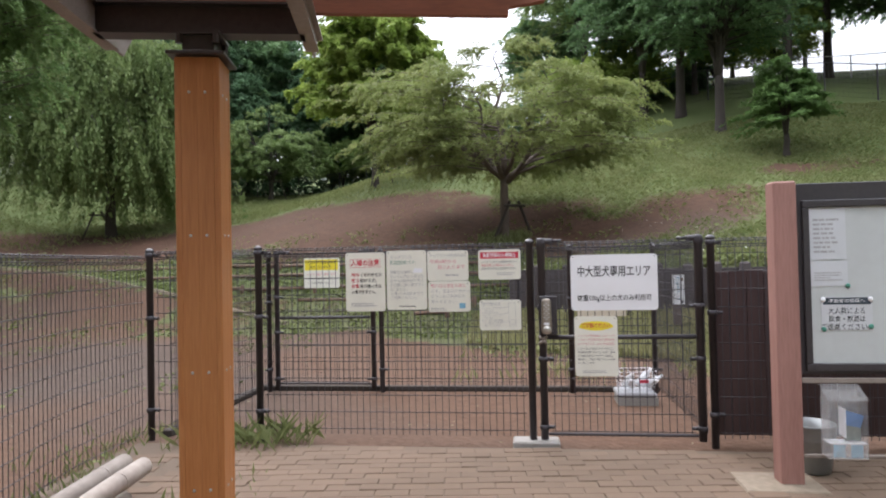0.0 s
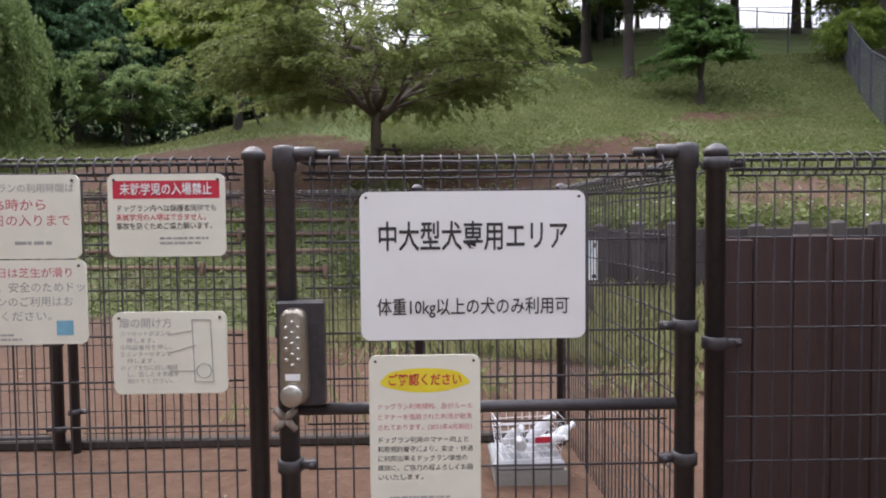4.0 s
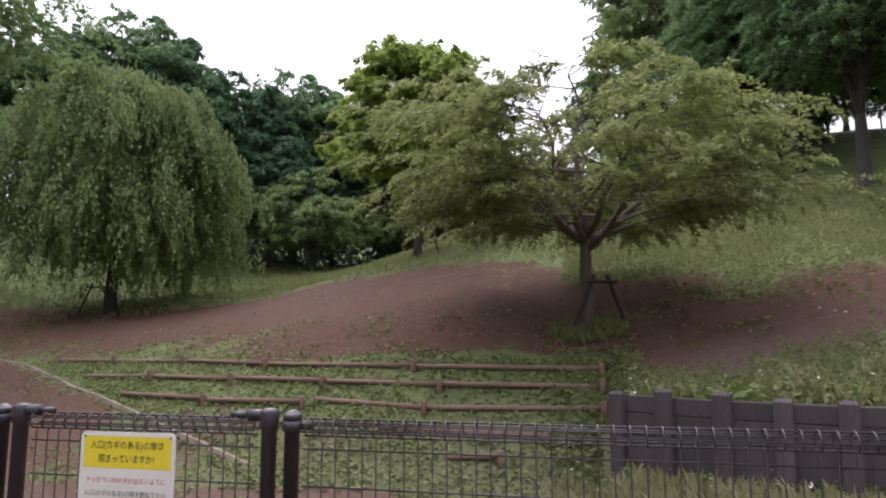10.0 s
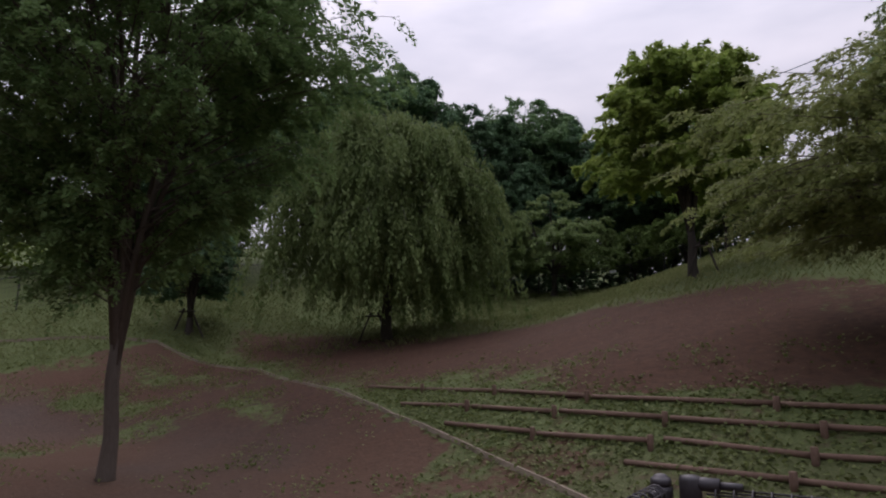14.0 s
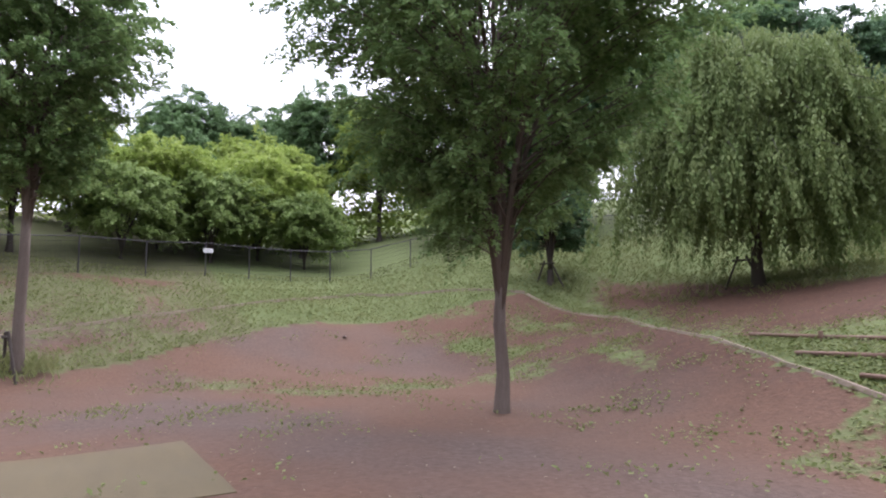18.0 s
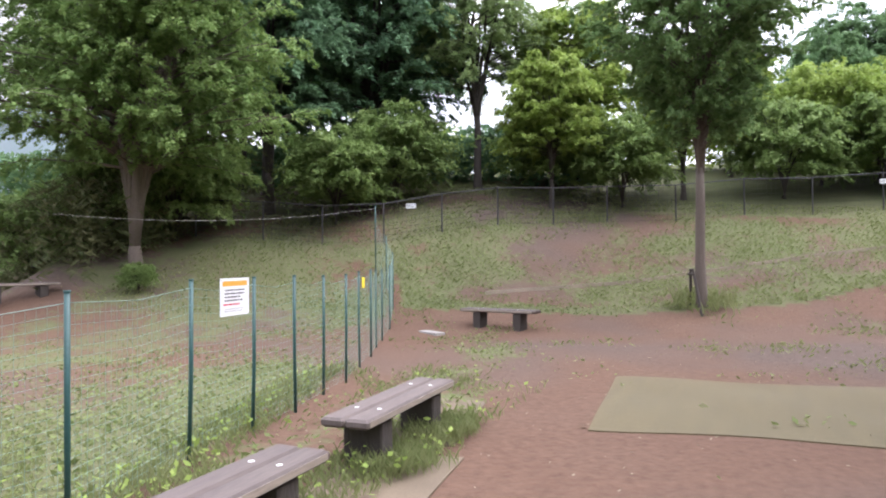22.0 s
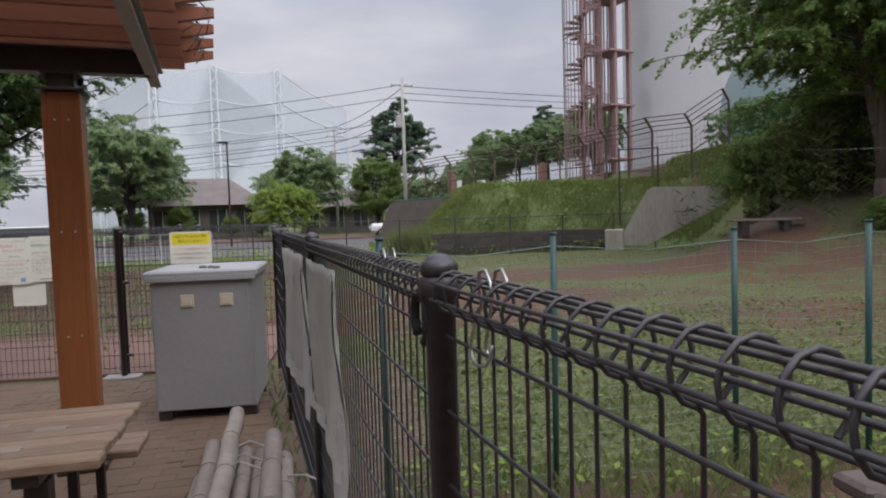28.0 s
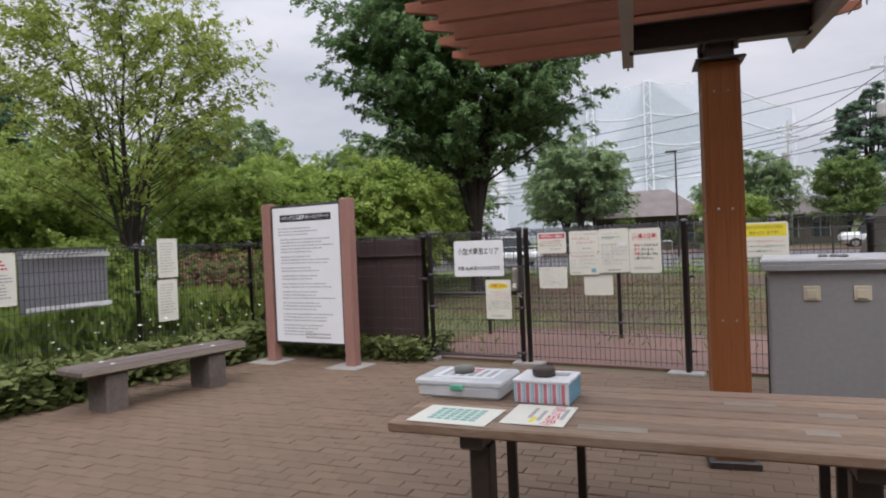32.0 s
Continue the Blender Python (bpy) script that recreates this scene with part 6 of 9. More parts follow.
def area_sign(x, y, turn, top, low, label):
    s = sign("area_sign", x, y, 1.18, 0.615, 0.405, turn, label, M_WHITE, 0.025)
    lettering(top, 0.085, M_BLACKINK, s, 0, 0.075, bold=0.0012, wide=0.515)
    lettering(low, 0.05, M_BLACKINK, s, 0, -0.115, bold=0.0006, wide=0.525)


def warning_sign(x, y, turn):
    s = sign("warning_notice", x, y, 1.325, 0.312, 0.222, turn, "white notice with a red heading on the fence")
    patch(s, M_REDINK, -0.142, 0.142, 0.045, 0.093)
    lettering("未就学児の入場禁止", 0.034, M_WHITE, s, 0, 0.068, -0.0052, bold=0.0006, wide=0.245)
    lettering("ドッグラン内へは保護者同伴でも", 0.02, M_BLACKINK, s, 0, 0.018, wide=0.262)
    lettering("未就学児の入場はできません。", 0.02, M_REDINK, s, -0.01, -0.006, wide=0.24)
    lettering("事故を防ぐためご協力願います。", 0.02, M_BLACKINK, s, -0.002, -0.030, wide=0.255)
    text_bars(s, M_GREYINK, -0.02, 0.12, -0.062, 2, 0.013, 3)


def entry_sign(x, y, turn):
    s = sign("entry_notice", x, y, 1.213, 0.305, 0.445, turn, "cream notice with red heading and black lines")
    for fx0, fx1, fz0, fz1 in ((-0.118, 0.118, 0.172, 0.174), (-0.118, 0.118, 0.110, 0.112), (-0.118, -0.116, 0.110, 0.174), (0.116, 0.118, 0.110, 0.174)):
        patch(s, M_REDINK, fx0, fx1, fz0, fz1)
    lettering("入場の注意", 0.05, M_REDINK, s, 0, 0.141, bold=0.0012, wide=0.222)
    for k, (red, rest) in enumerate((("咬み", "くせのある犬"), ("吠え", "続ける犬、"), ("攻撃", "性の強い犬は"), ("", "入場できません。"))):
        z = 0.052 - 0.043 * k
        if red:
            lettering(red, 0.032, M_REDINK, s, -0.108, z, align="LEFT", bold=0.0005)
        lettering(rest, 0.032, M_BLACKINK, s, -0.042 if red else -0.108, z, align="LEFT", bold=0.0005, wide={"くせのある犬": 0.165, "続ける犬、": 0.13, "性の強い犬は": 0.165, "入場できません。": 0.19}[rest])
    text_bars(s, M_GREYINK, -0.11, 0.10, -0.165, 2, 0.016, 5)


def register_sign(x, y, turn):
    s = sign("registration_notice", x, y, 1.222, 0.305, 0.445, turn, "cream notice about registration with a dog sketch")
    lettering("ドッグランは", 0.033, M_GREYINK, s, -0.125, 0.170, align="LEFT", wide=0.16)
    lettering("利用登録制です。", 0.033, M_GREENINK, s, -0.125, 0.130, align="LEFT", wide=0.20)
    for k, line in enumerate(("登録証を携帯し", "ていない方は入場でき", "ません(登録証を見え", "る位置に身に着けてく", "ださい)。", "入場は1人2頭までで", "ご利用ください。")):
        lettering(line, 0.027, M_GREYINK, s, -0.128, 0.058 - 0.032 * k, align="LEFT", wide=0.0255 * len(line))
    text_bars(s, M_BLACKINK, -0.06, 0.08, -0.197, 1, 0.016, 7)
    part("dog_sketch", Shape().add([(0.05, -0.004, 0.055), (0.12, -0.004, 0.055), (0.125, -0.004, 0.085), (0.06, -0.004, 0.09)], [(0, 1, 2, 3)]), M_WHITE, s)


def hours_sign(x, y, turn):
    s = sign("hours_notice", x, y, 1.324, 0.308, 0.225, turn, "cream notice of opening hours in faded red")
    lettering("ドッグランの利用時間は", 0.026, M_GREYINK, s, -0.138, 0.075, align="LEFT", wide=0.27)
    lettering("午前6時から", 0.034, M_PINKINK, s, -0.138, 0.030, align="LEFT", wide=0.2)
    lettering("日の入りまで", 0.034, M_PINKINK, s, 0.13, -0.012, align="RIGHT", wide=0.2)
    text_bars(s, M_GREYINK, -0.02, 0.12, -0.07, 1, 0.02, 2)


def rain_sign(x, y, turn):
    s = sign("rain_notice", x, y, 1.094, 0.315, 0.228, turn, "cream notice about slippery grass in faded print")
    for k, line in enumerate(("雨の日は芝生が滑り", "ます。安全のためドッ", "グランのご利用はお", "控えください。")):
        lettering(line, 0.029, M_PINKINK if k == 0 else M_GREYINK, s, -0.14, 0.078 - 0.039 * k, align="LEFT", wide=0.0288 * len(line))
    patch(s, M_BLUEINK, 0.075, 0.12, -0.09, -0.05, name="umbrella_drawing")
    text_bars(s, M_GREYINK, -0.14, 0.0, -0.088, 2, 0.012, 6)


def door_sign(x, y, turn):
    s = sign("lock_notice", x, y, 0.952, 0.306, 0.224, turn, "cream notice with a line drawing of the lock")
    lettering("扉の開け方", 0.030, M_GREYINK, s, -0.135, 0.080, align="LEFT", wide=0.14)
    for k, line in enumerate(("①リセットボタンを", "　押します。", "②暗証番号を押し、", "③エンターボタンを", "　押します。", "④ノブを右に回し開錠", "　し、回したまま扉を", "　開けてください。")):
        lettering(line, 0.0155, M_GREYINK, s, -0.135, 0.052 - 0.0185 * k, align="LEFT", wide=0.0152 * len(line.strip("　")))
    d = Shape()
    for a, b in (((0.06, 0.09), (0.11, 0.09)), ((0.11, 0.09), (0.115, -0.08)), ((0.115, -0.08), (0.065, -0.08)), ((0.065, -0.08), (0.06, 0.09)), ((-0.0, 0.05), (0.06, 0.06)), ((0.0, 0.0), (0.07, 0.02)), ((0.0, -0.05), (0.07, -0.05))):
        d.tube([(a[0], -0.004, a[1]), (b[0], -0.004, b[1])], 0.0012, 4)
    d.tube([(0.09 + 0.02 * math.cos(k * 0.5), -0.004, -0.05 + 0.02 * math.sin(k * 0.5)) for k in range(14)], 0.0012, 4)
    part("lock_drawing", d, M_GREYINK, s)


def confirm_sign(x, y, turn):
    s = sign("reminder_notice", x, y, 0.718, 0.305, 0.435, turn, "cream notice with a yellow brushed heading")
    blob = Shape()
    ring = [(0.122 * math.cos(k * math.pi / 12) * (1 + 0.05 * math.sin(5 * k)), 0.148 + 0.034 * math.sin(k * math.pi / 12)) for k in range(24)]
    blob.add([(px, -0.0035, pz) for px, pz in ring], [tuple(range(24))])
    part("yellow_brush", blob, M_YELLOW, s)
    lettering("ご確認ください", 0.035, M_REDINK, s, 0, 0.148, -0.0052, bold=0.0006, wide=0.2)
    for k, line in enumerate(("ドッグラン利用規約、及びルール", "とマナーを逸脱された利用が散見", "されております。(2021年4月現在)")):
        lettering(line, 0.018, M_PINKINK, s, -0.132, 0.075 - 0.029 * k, align="LEFT", wide=0.258)
    for k, line in enumerate(("ドッグラン利用のマナー向上と", "利用規約遵守により、安全・快適", "に利用出来るドッグラン環境の", "維持に、ご協力の程よろしくお願", "いいたします。")):
        lettering(line, 0.018, M_BLACKINK, s, -0.132, -0.018 - 0.026 * k, align="LEFT", wide=0.0175 * len(line))
    text_bars(s, M_GREYINK, -0.1, 0.08, -0.178, 2, 0.012, 4)


def shut_sign(x, y, z, turn):
    s = sign("gate_notice", x, y, z, 0.40, 0.32, turn, "white notice with a yellow heading asking to shut the gate", M_PAPER)
    patch(s, M_YELLOW, -0.185, 0.185, 0.03, 0.145)
    lettering("入口(カギのある)の扉は", 0.034, M_BLACKINK, s, 0, 0.112, -0.0052, wide=0.31)
    lettering("閉まっていますか?", 0.034, M_BLACKINK, s, 0, 0.062, -0.0052, wide=0.235)
    lettering("ドッグラン内の犬が出ないように", 0.024, M_REDINK, s, 0, -0.015, wide=0.33)
    lettering("入口(カギのある)の扉を閉めてから", 0.024, M_BLACKINK, s, 0, -0.062, wide=0.345)
    lettering("こちらの扉を開けましょう。", 0.024, M_BLACKINK, s, 0, -0.107, wide=0.30)


F = -0.045
area_sign(0.602, F, 0, "中大型犬専用エリア", "体重10kg以上の犬のみ利用可", "large white sign for the big dog area")
warning_sign(-0.222, F, 0)
entry_sign(-1.240, F, 0)
register_sign(-0.922, F, 0)
hours_sign(-0.607, F, 0)
rain_sign(-0.600, F, 0)
door_sign(-0.223, F, 0)
confirm_sign(0.466, F, 0)
shut_sign(-2.21, 1.90, 1.26, 0)
plain = sign("blank_notice", 0.62, -7.755, 0.89, 0.3, 0.25, 180, "blank back of a cream notice on the fence")
G_ = -7.735
area_sign(1.975, G_, 180, "小型犬専用エリア", "体重10kg未満の犬のみ利用可", "large white sign for the small dog area")
warning_sign(1.10, G_, 180)
entry_sign(0.135, G_, 180)
register_sign(0.445, G_, 180)
hours_sign(0.755, G_, 180)
rain_sign(0.755, G_, 180)
door_sign(1.10, G_, 180)
confirm_sign(1.745, G_, 180)
shut_sign(-0.93, -7.735, 1.28, 180)


def rules_board():
    b = thing("rules_board", pose(3.91, -7.1, 0, 0, 0, 180), "tall white rules board between two pink-brown posts", "notice board")
    for x in (-0.60, 0.60):
        part("post", Shape().box(x - 0.065, x + 0.065, -0.06, 0.06, -0.1, 1.93, bevel=0.008), M_POSTPINK, b)
        part("footing", Shape().box(x - 0.24, x + 0.18, -0.22, 0.2, -0.03, 0.012, bevel=0.008), M_CONC, b, "flat concrete footing")
    part("frame", Shape().box(-0.535, 0.535, -0.03, 0.03, 0.235, 1.90, bevel=0.006), M_FRAME, b)
    pl = part("panel", Shape().box(-0.505, 0.505, -0.036, -0.031, 0.26, 1.872), M_WHITE, b)
    patch(b, M_BLACKINK, -0.39, 0.39, 1.70, 1.785, -0.0375)
    lettering("<<ドッグラン利用時のルールとマナー>>", 0.06, M_WHITE, b, 0, 1.742, -0.0395, bold=0.0008, wide=0.72)
    rnd = random.Random(12)
    z = 1.62
    for k, rows in enumerate((3, 5, 3, 2, 2, 2, 3, 3, 3, 4)):
        text_bars(b, M_GREYINK, -0.42 + (0.03 if k else 0), 0.42, z, rows, 0.037, 20 + k, -0.038, ragged=0.45, tall=0.34)
        z -= rows * 0.037 + 0.022
    text_bars(b, M_GREYINK, -0.05, 0.40, 0.36, 2, 0.04, 40, -0.038)


rules_board()


M_PINNED = material("greyed_pinned_paper", (0.56, 0.58, 0.60), (0.50, 0.52, 0.53), rough=0.5, grain=6, blotch=0.9, bump=0.0)
M_LEAFLET = material("blue_leaflet_print", (0.12, 0.22, 0.42), (0.20, 0.30, 0.48), rough=0.3, grain=12, bump=0)
M_LEAFLOW = material("grey_green_leaflet_print", (0.16, 0.17, 0.17), (0.26, 0.28, 0.24), rough=0.3, grain=20, bump=0)


def notice_board():
    b = thing("notice_board", pose(1.5, -0.75, 0), "dark framed notice board with pinned papers on pink-brown posts", "notice board")
    for x in (0.0, 2.05):
        part("post", Shape().box(x - 0.066, x + 0.066, -0.062, 0.062, -0.1, 1.79, bevel=0.01), M_POSTPINK, b)
        part("footing", Shape().box(x - 0.30, x + 0.16, -0.19, 0.16, -0.03, 0.006, bevel=0.008), M_EDGE, b, "dirt-stained concrete footing")
    part("backing", Shape().box(0.069, 1.981, -0.03, 0.05, 0.645, 1.775, bevel=0.004), M_FRAME, b)
    fr = Shape()
    fr.box(0.10, 1.94, -0.055, -0.03, 1.63, 1.672, bevel=0.004).box(0.10, 1.94, -0.055, -0.03, 0.665, 0.71, bevel=0.004)
    fr.box(0.10, 0.136, -0.055, -0.03, 0.71, 1.63, bevel=0.004).box(1.90, 1.94, -0.055, -0.03, 0.71, 1.63, bevel=0.004)
    part("door_frame", fr, M_FRAME, b)
    part("pinboard", Shape().box(0.137, 1.899, -0.036, -0.031, 0.711, 1.629), M_BOARD, b)
    part("handle", Shape().box(0.74, 0.90, -0.075, -0.056, 0.672, 0.70, bevel=0.006), M_STEEL, b)
    part("keyhole", Shape().turned([(0.012, 0), (0.009, 0.006)], 12), M_BOLT, b, at=pose(0.97, -0.056, 0.687, 90, 0, 0))
    part("track", Shape().box(0.55, 1.0, -0.045, -0.037, 0.735, 0.742).box(0.55, 1.0, -0.045, -0.037, 0.748, 0.752), M_BOLT, b)

    def sheet(x0, x1, z0, z1, head=None, lines=6, seed=1, title="", sub=()):
        p = part("pinned_paper", Shape().box(x0, x1, -0.0395, -0.0375, z0, z1), M_PINNED, b)
        if head:
            patch(p, head, x0 + 0.012, x1 - 0.008, z1 - 0.045, z1 - 0.005, -0.041)
        if title:
            lettering(title, 0.026, M_WHITE, p, (x0 + x1) / 2, z1 - 0.025, -0.0425, wide=0.2)
        for k, line in enumerate(sub):
            lettering(line, 0.042, M_BLACKINK, p, (x0 + x1) / 2, z1 - 0.085 - 0.047 * k, -0.041, wide=0.0335 * len(line))
        if lines:
            text_bars(p, M_GREYINK, x0 + 0.02, x1 - 0.02, z1 - 0.07, lines, (z1 - z0 - 0.09) / lines, seed, -0.041, ragged=0.5)
        return p

    sheet(0.140, 0.342, 1.32, 1.625, None, 8, 3)
    sheet(0.140, 0.345, 1.165, 1.312, None, 4, 4)
    sheet(0.193, 0.474, 0.905, 1.10, M_SLATEINK, 0, 5, "来園者の皆様へ", ("大人数による", "飲食・飲酒は", "ご遠慮ください。"))
    sheet(0.600, 0.850, 1.28, 1.49, M_GREENINK, 6, 6)
    sheet(0.602, 0.850, 1.06, 1.265, M_GREENINK, 6, 7)
    sheet(0.665, 0.900, 0.745, 1.04, None, 0, 8)
    sheet(0.930, 1.25, 1.2, 1.6, M_BLUEINK, 8, 9)
    for x, z, m in ((0.203, 1.085, M_WHITE), (0.464, 1.085, M_WHITE), (0.203, 0.91, M_GREENINK), (0.462, 0.925, M_GREENINK), (0.606, 1.262, M_WHITE), (0.342, 1.165, M_GREENINK)):
        part("push_pin", Shape().turned([(0.013, 0), (0.015, 0.004), (0.008, 0.008)], 12), m, b, at=pose(x, -0.041, z, 90, 0, 0), smooth=True)
    part("shelf_bar", Shape().box(0.07, 1.98, -0.05, -0.025, 0.595, 0.625, bevel=0.003).box(0.07, 1.98, -0.05, -0.03, 0.158, 0.178, bevel=0.003), M_BRKT, b)
    for x0 in (0.165, 0.535, 0.905, 1.275):
        bx = part("leaflet_box", Shape().box(x0, x0 + 0.295, -0.185, -0.055, 0.165, 0.168).box(x0, x0 + 0.004, -0.185, -0.055, 0.168, 0.52).box(x0 + 0.291, x0 + 0.295, -0.185, -0.055, 0.168, 0.52)
                  .box(x0 + 0.004, x0 + 0.291, -0.059, -0.055, 0.168, 0.56).box(x0 + 0.004, x0 + 0.291, -0.185, -0.181, 0.168, 0.28), M_CLEAR, b, "clear acrylic leaflet box")
        bx.matrix_basis = pose(x0, -0.05, 0.56) @ Matrix.Diagonal((0.70, 0.82, 0.95, 1)) @ pose(-x0, 0.05, -0.56)
        lid = Shape()
        lid.add([(x0 - 0.01, -0.20, 0.515), (x0 + 0.305, -0.20, 0.515), (x0 + 0.305, -0.04, 0.595), (x0 - 0.01, -0.04, 0.595)], [(0, 1, 2, 3)])
        part("lid", lid, M_LID, bx, "sloping clear lid")
        part("divider", Shape().box(x0 + 0.13, x0 + 0.137, -0.17, -0.07, 0.29, 0.46), M_WHITE, bx)
        fan, low = Shape(), Shape()
        for k in range(5):
            fan.add([(x0 + 0.145, -0.14 + 0.008 * k, 0.36), (x0 + 0.262, -0.14 + 0.008 * k, 0.345), (x0 + 0.275, -0.165 + 0.012 * k, 0.42), (x0 + 0.142, -0.15 + 0.01 * k, 0.445)], [(0, 1, 2, 3)])
            low.add([(x0 + 0.155, -0.135 + 0.008 * k, 0.262), (x0 + 0.268, -0.135 + 0.008 * k, 0.262), (x0 + 0.262, -0.14 + 0.008 * k, 0.345), (x0 + 0.145, -0.14 + 0.008 * k, 0.36)], [(0, 1, 2, 3)])
        lf = part("leaflet", fan, M_LEAFLET, bx, "fanned blue leaflets")
        part("dark_print", low, M_LEAFLOW, lf, "grey-green lower half of the leaflets")
        part("tray_floor", Shape().box(x0 + 0.006, x0 + 0.289, -0.178, -0.062, 0.254, 0.258), M_MILKY, bx)
        for k in (0, 1):
            part("blue_card", Shape().box(x0 + 0.03 + 0.135 * k, x0 + 0.12 + 0.135 * k, -0.1775, -0.1755, 0.175, 0.25), M_BLUEINK, bx, "pale blue card")


notice_board()

pail = thing("metal_pail", pose(1.72, -0.52, 0), "dented galvanised metal pail behind the notice board", "pail")
part("body", Shape().turned([(0.105, 0), (0.11, 0.012), (0.135, 0.2), (0.138, 0.205), (0.138, 0.212), (0.14, 0.285), (0.146, 0.29), (0.146, 0.298), (0.136, 0.298), (0.13, 0.20), (0.10, 0.02)], 24), M_PAIL, pail, smooth=True)
part("handle", Shape().tube([(0.145 * math.cos(radians(a)), -0.02 - 0.06 * math.sin(radians(a)), 0.28 - 0.10 * math.sin(radians(a))) for a in range(0, 181, 20)], 0.004, 6), M_PAIL, pail)

# ---- things on the east fence ----
wb = thing("mesh_board", pose(5.42, -5.09, 1.15, 0, 0, -88), "grey mesh display board fixed with pale metal strips", "display board")
part("panel", Shape().box(-0.47, 0.47, 0.005, 0.02, -0.31, 0.31), material("grey_display_panel", (0.24, 0.24, 0.26), (0.2, 0.2, 0.21), rough=0.6), wb)
for z in (-0.27, 0.26):
    strip = part("metal_strip", Shape().box(-0.45, 0.46, -0.07, -0.055, z - 0.024, z + 0.024, bevel=0.004), M_WHITEPAINT, wb, "pale metal strip")
    for x in (-0.4, 0.0, 0.44):
        part("bolt", Shape().turned([(0.007, 0), (0.006, 0.006)], 8), M_BOLT, strip, at=pose(x, -0.07, z, 90, 0, 0))
for nm, yy, zz, hh in (("faded_notice", -6.29, 1.33, 0.46), ("faded_notice", -6.27, 0.83, 0.49)):
    s = sign(nm, 5.37, yy, zz, 0.28, hh, -88, "faded cream notice on the fence")
    text_bars(s, material("very_faded_ink", (0.6, 0.58, 0.5), rough=0.6, bump=0), -0.11, 0.11, hh / 2 - 0.06, 11, 0.033, 3)
s = sign("ban_notice", 5.27, -4.36, 1.20, 0.34, 0.5, -88, "white notice with red writing on the fence")
text_bars(s, M_REDINK, -0.12, 0.14, 0.17, 3, 0.035, 2)
text_bars(s, M_GREYINK, -0.12, 0.14, 0.04, 8, 0.03, 5)


# ---- log steps on the slope ----
def step_rail(points, label="brown log rail pegged across the weedy slope"):
    r = thing("log_step", pose(points[0][0], points[0][1], on_land(*points[0])), label, "log step", "log steps on the slope")
    ox, oy, oz = points[0][0], points[0][1], on_land(*points[0])
    rnd = random.Random(int(abs(ox * 100)))
    for (xa, ya), (xb, yb) in zip(points, points[1:]):
        ln = math.hypot(xb - xa, yb - ya)
        n = max(1, round(ln / 1.85))
        for k in range(n):
            u, v = k / n, (k + 1) / n - 0.012
            pa, pb = (xa + (xb - xa) * u, ya + (yb - ya) * u), (xa + (xb - xa) * v, ya + (yb - ya) * v)
            za, zb = on_land(*pa) + 0.05 + rnd.uniform(-0.02, 0.02), on_land(*pb) + 0.05 + rnd.uniform(-0.02, 0.02)
            part("rail", Shape().tube([(pa[0] - ox, pa[1] - oy, za - oz), (pb[0] - ox, pb[1] - oy, zb - oz)], 0.037, 9), M_STEPLOG, r, smooth=True)
            part("peg", Shape().turned([(0.042, -0.2), (0.042, 0.13), (0.035, 0.14)], 8, (pb[0] - ox, pb[1] - oy - 0.085, on_land(*pb) - oz)), M_STEPLOG, r, smooth=True)


step_rail([(-11.2, 11.35), (-5.6, 9.65), (-3.0, 9.2), (-0.3, 9.15)])
step_rail([(-9.4, 10.0), (-4.3, 8.95), (-2.5, 8.68), (-0.3, 8.75)])
step_rail([(-7.9, 9.1), (-4.4, 8.45)])
step_rail([(-4.3, 8.52), (-2.6, 8.2), (-0.3, 8.3)])
step_rail([(-4.7, 8.1), (-2.8, 7.8), (-1.0, 7.75)])
step_rail([(-2.15, 7.3), (-1.5, 7.33)])


def edging(points, label, proud=0.045):
    e = thing("edging_board", pose(points[0][0], points[0][1], 0), label, "edging", "timber edging")
    ox, oy = points[0]
    for (xa, ya), (xb, yb) in zip(points, points[1:]):
        n = max(1, round(math.hypot(xb - xa, yb - ya) / 0.9))
        for k in range(n):
            u, v = k / n, (k + 1) / n
            pa, pb = Vector((xa + (xb - xa) * u, ya + (yb - ya) * u)), Vector((xa + (xb - xa) * v, ya + (yb - ya) * v))
            side = Vector((-(pb - pa).y, (pb - pa).x)).normalized()
            za, zb = on_land(*pa), on_land(*pb)
            s = Shape()
            q = [[pa - side * w, pa + side * w, pb + side * w, pb - side * w] for w in (0.052, 0.022)]
            z = [za, za, zb, zb]
            s.add([(c.x - ox, c.y - oy, h - 0.02) for c, h in zip(q[0], z)] + [(c.x - ox, c.y - oy, h + proud) for c, h in zip(q[1], z)],
                  [(0, 1, 2, 3), (7, 6, 5, 4), (4, 5, 1, 0), (5, 6, 2, 1), (6, 7, 3, 2), (7, 4, 0, 3)])
            part("board", s, M_EDGE, e)


edging([(-4.6, 7.2), (-5.6, 7.75), (-7.4, 8.65), (-9.3, 9.6), (-12.2, 11.5), (-17.3, 13.8), (-22.0, 13.75)], "pale timber edging between path and terraces")
edging([(-22.0, 13.75), (-23.4, 12.2), (-25.9, 8.8), (-24.9, 4.9), (-23.1, -0.1), (-21.1, -4.6), (-19.3, -6.95)], "pale timber edging along the foot of the bank", 0.08)


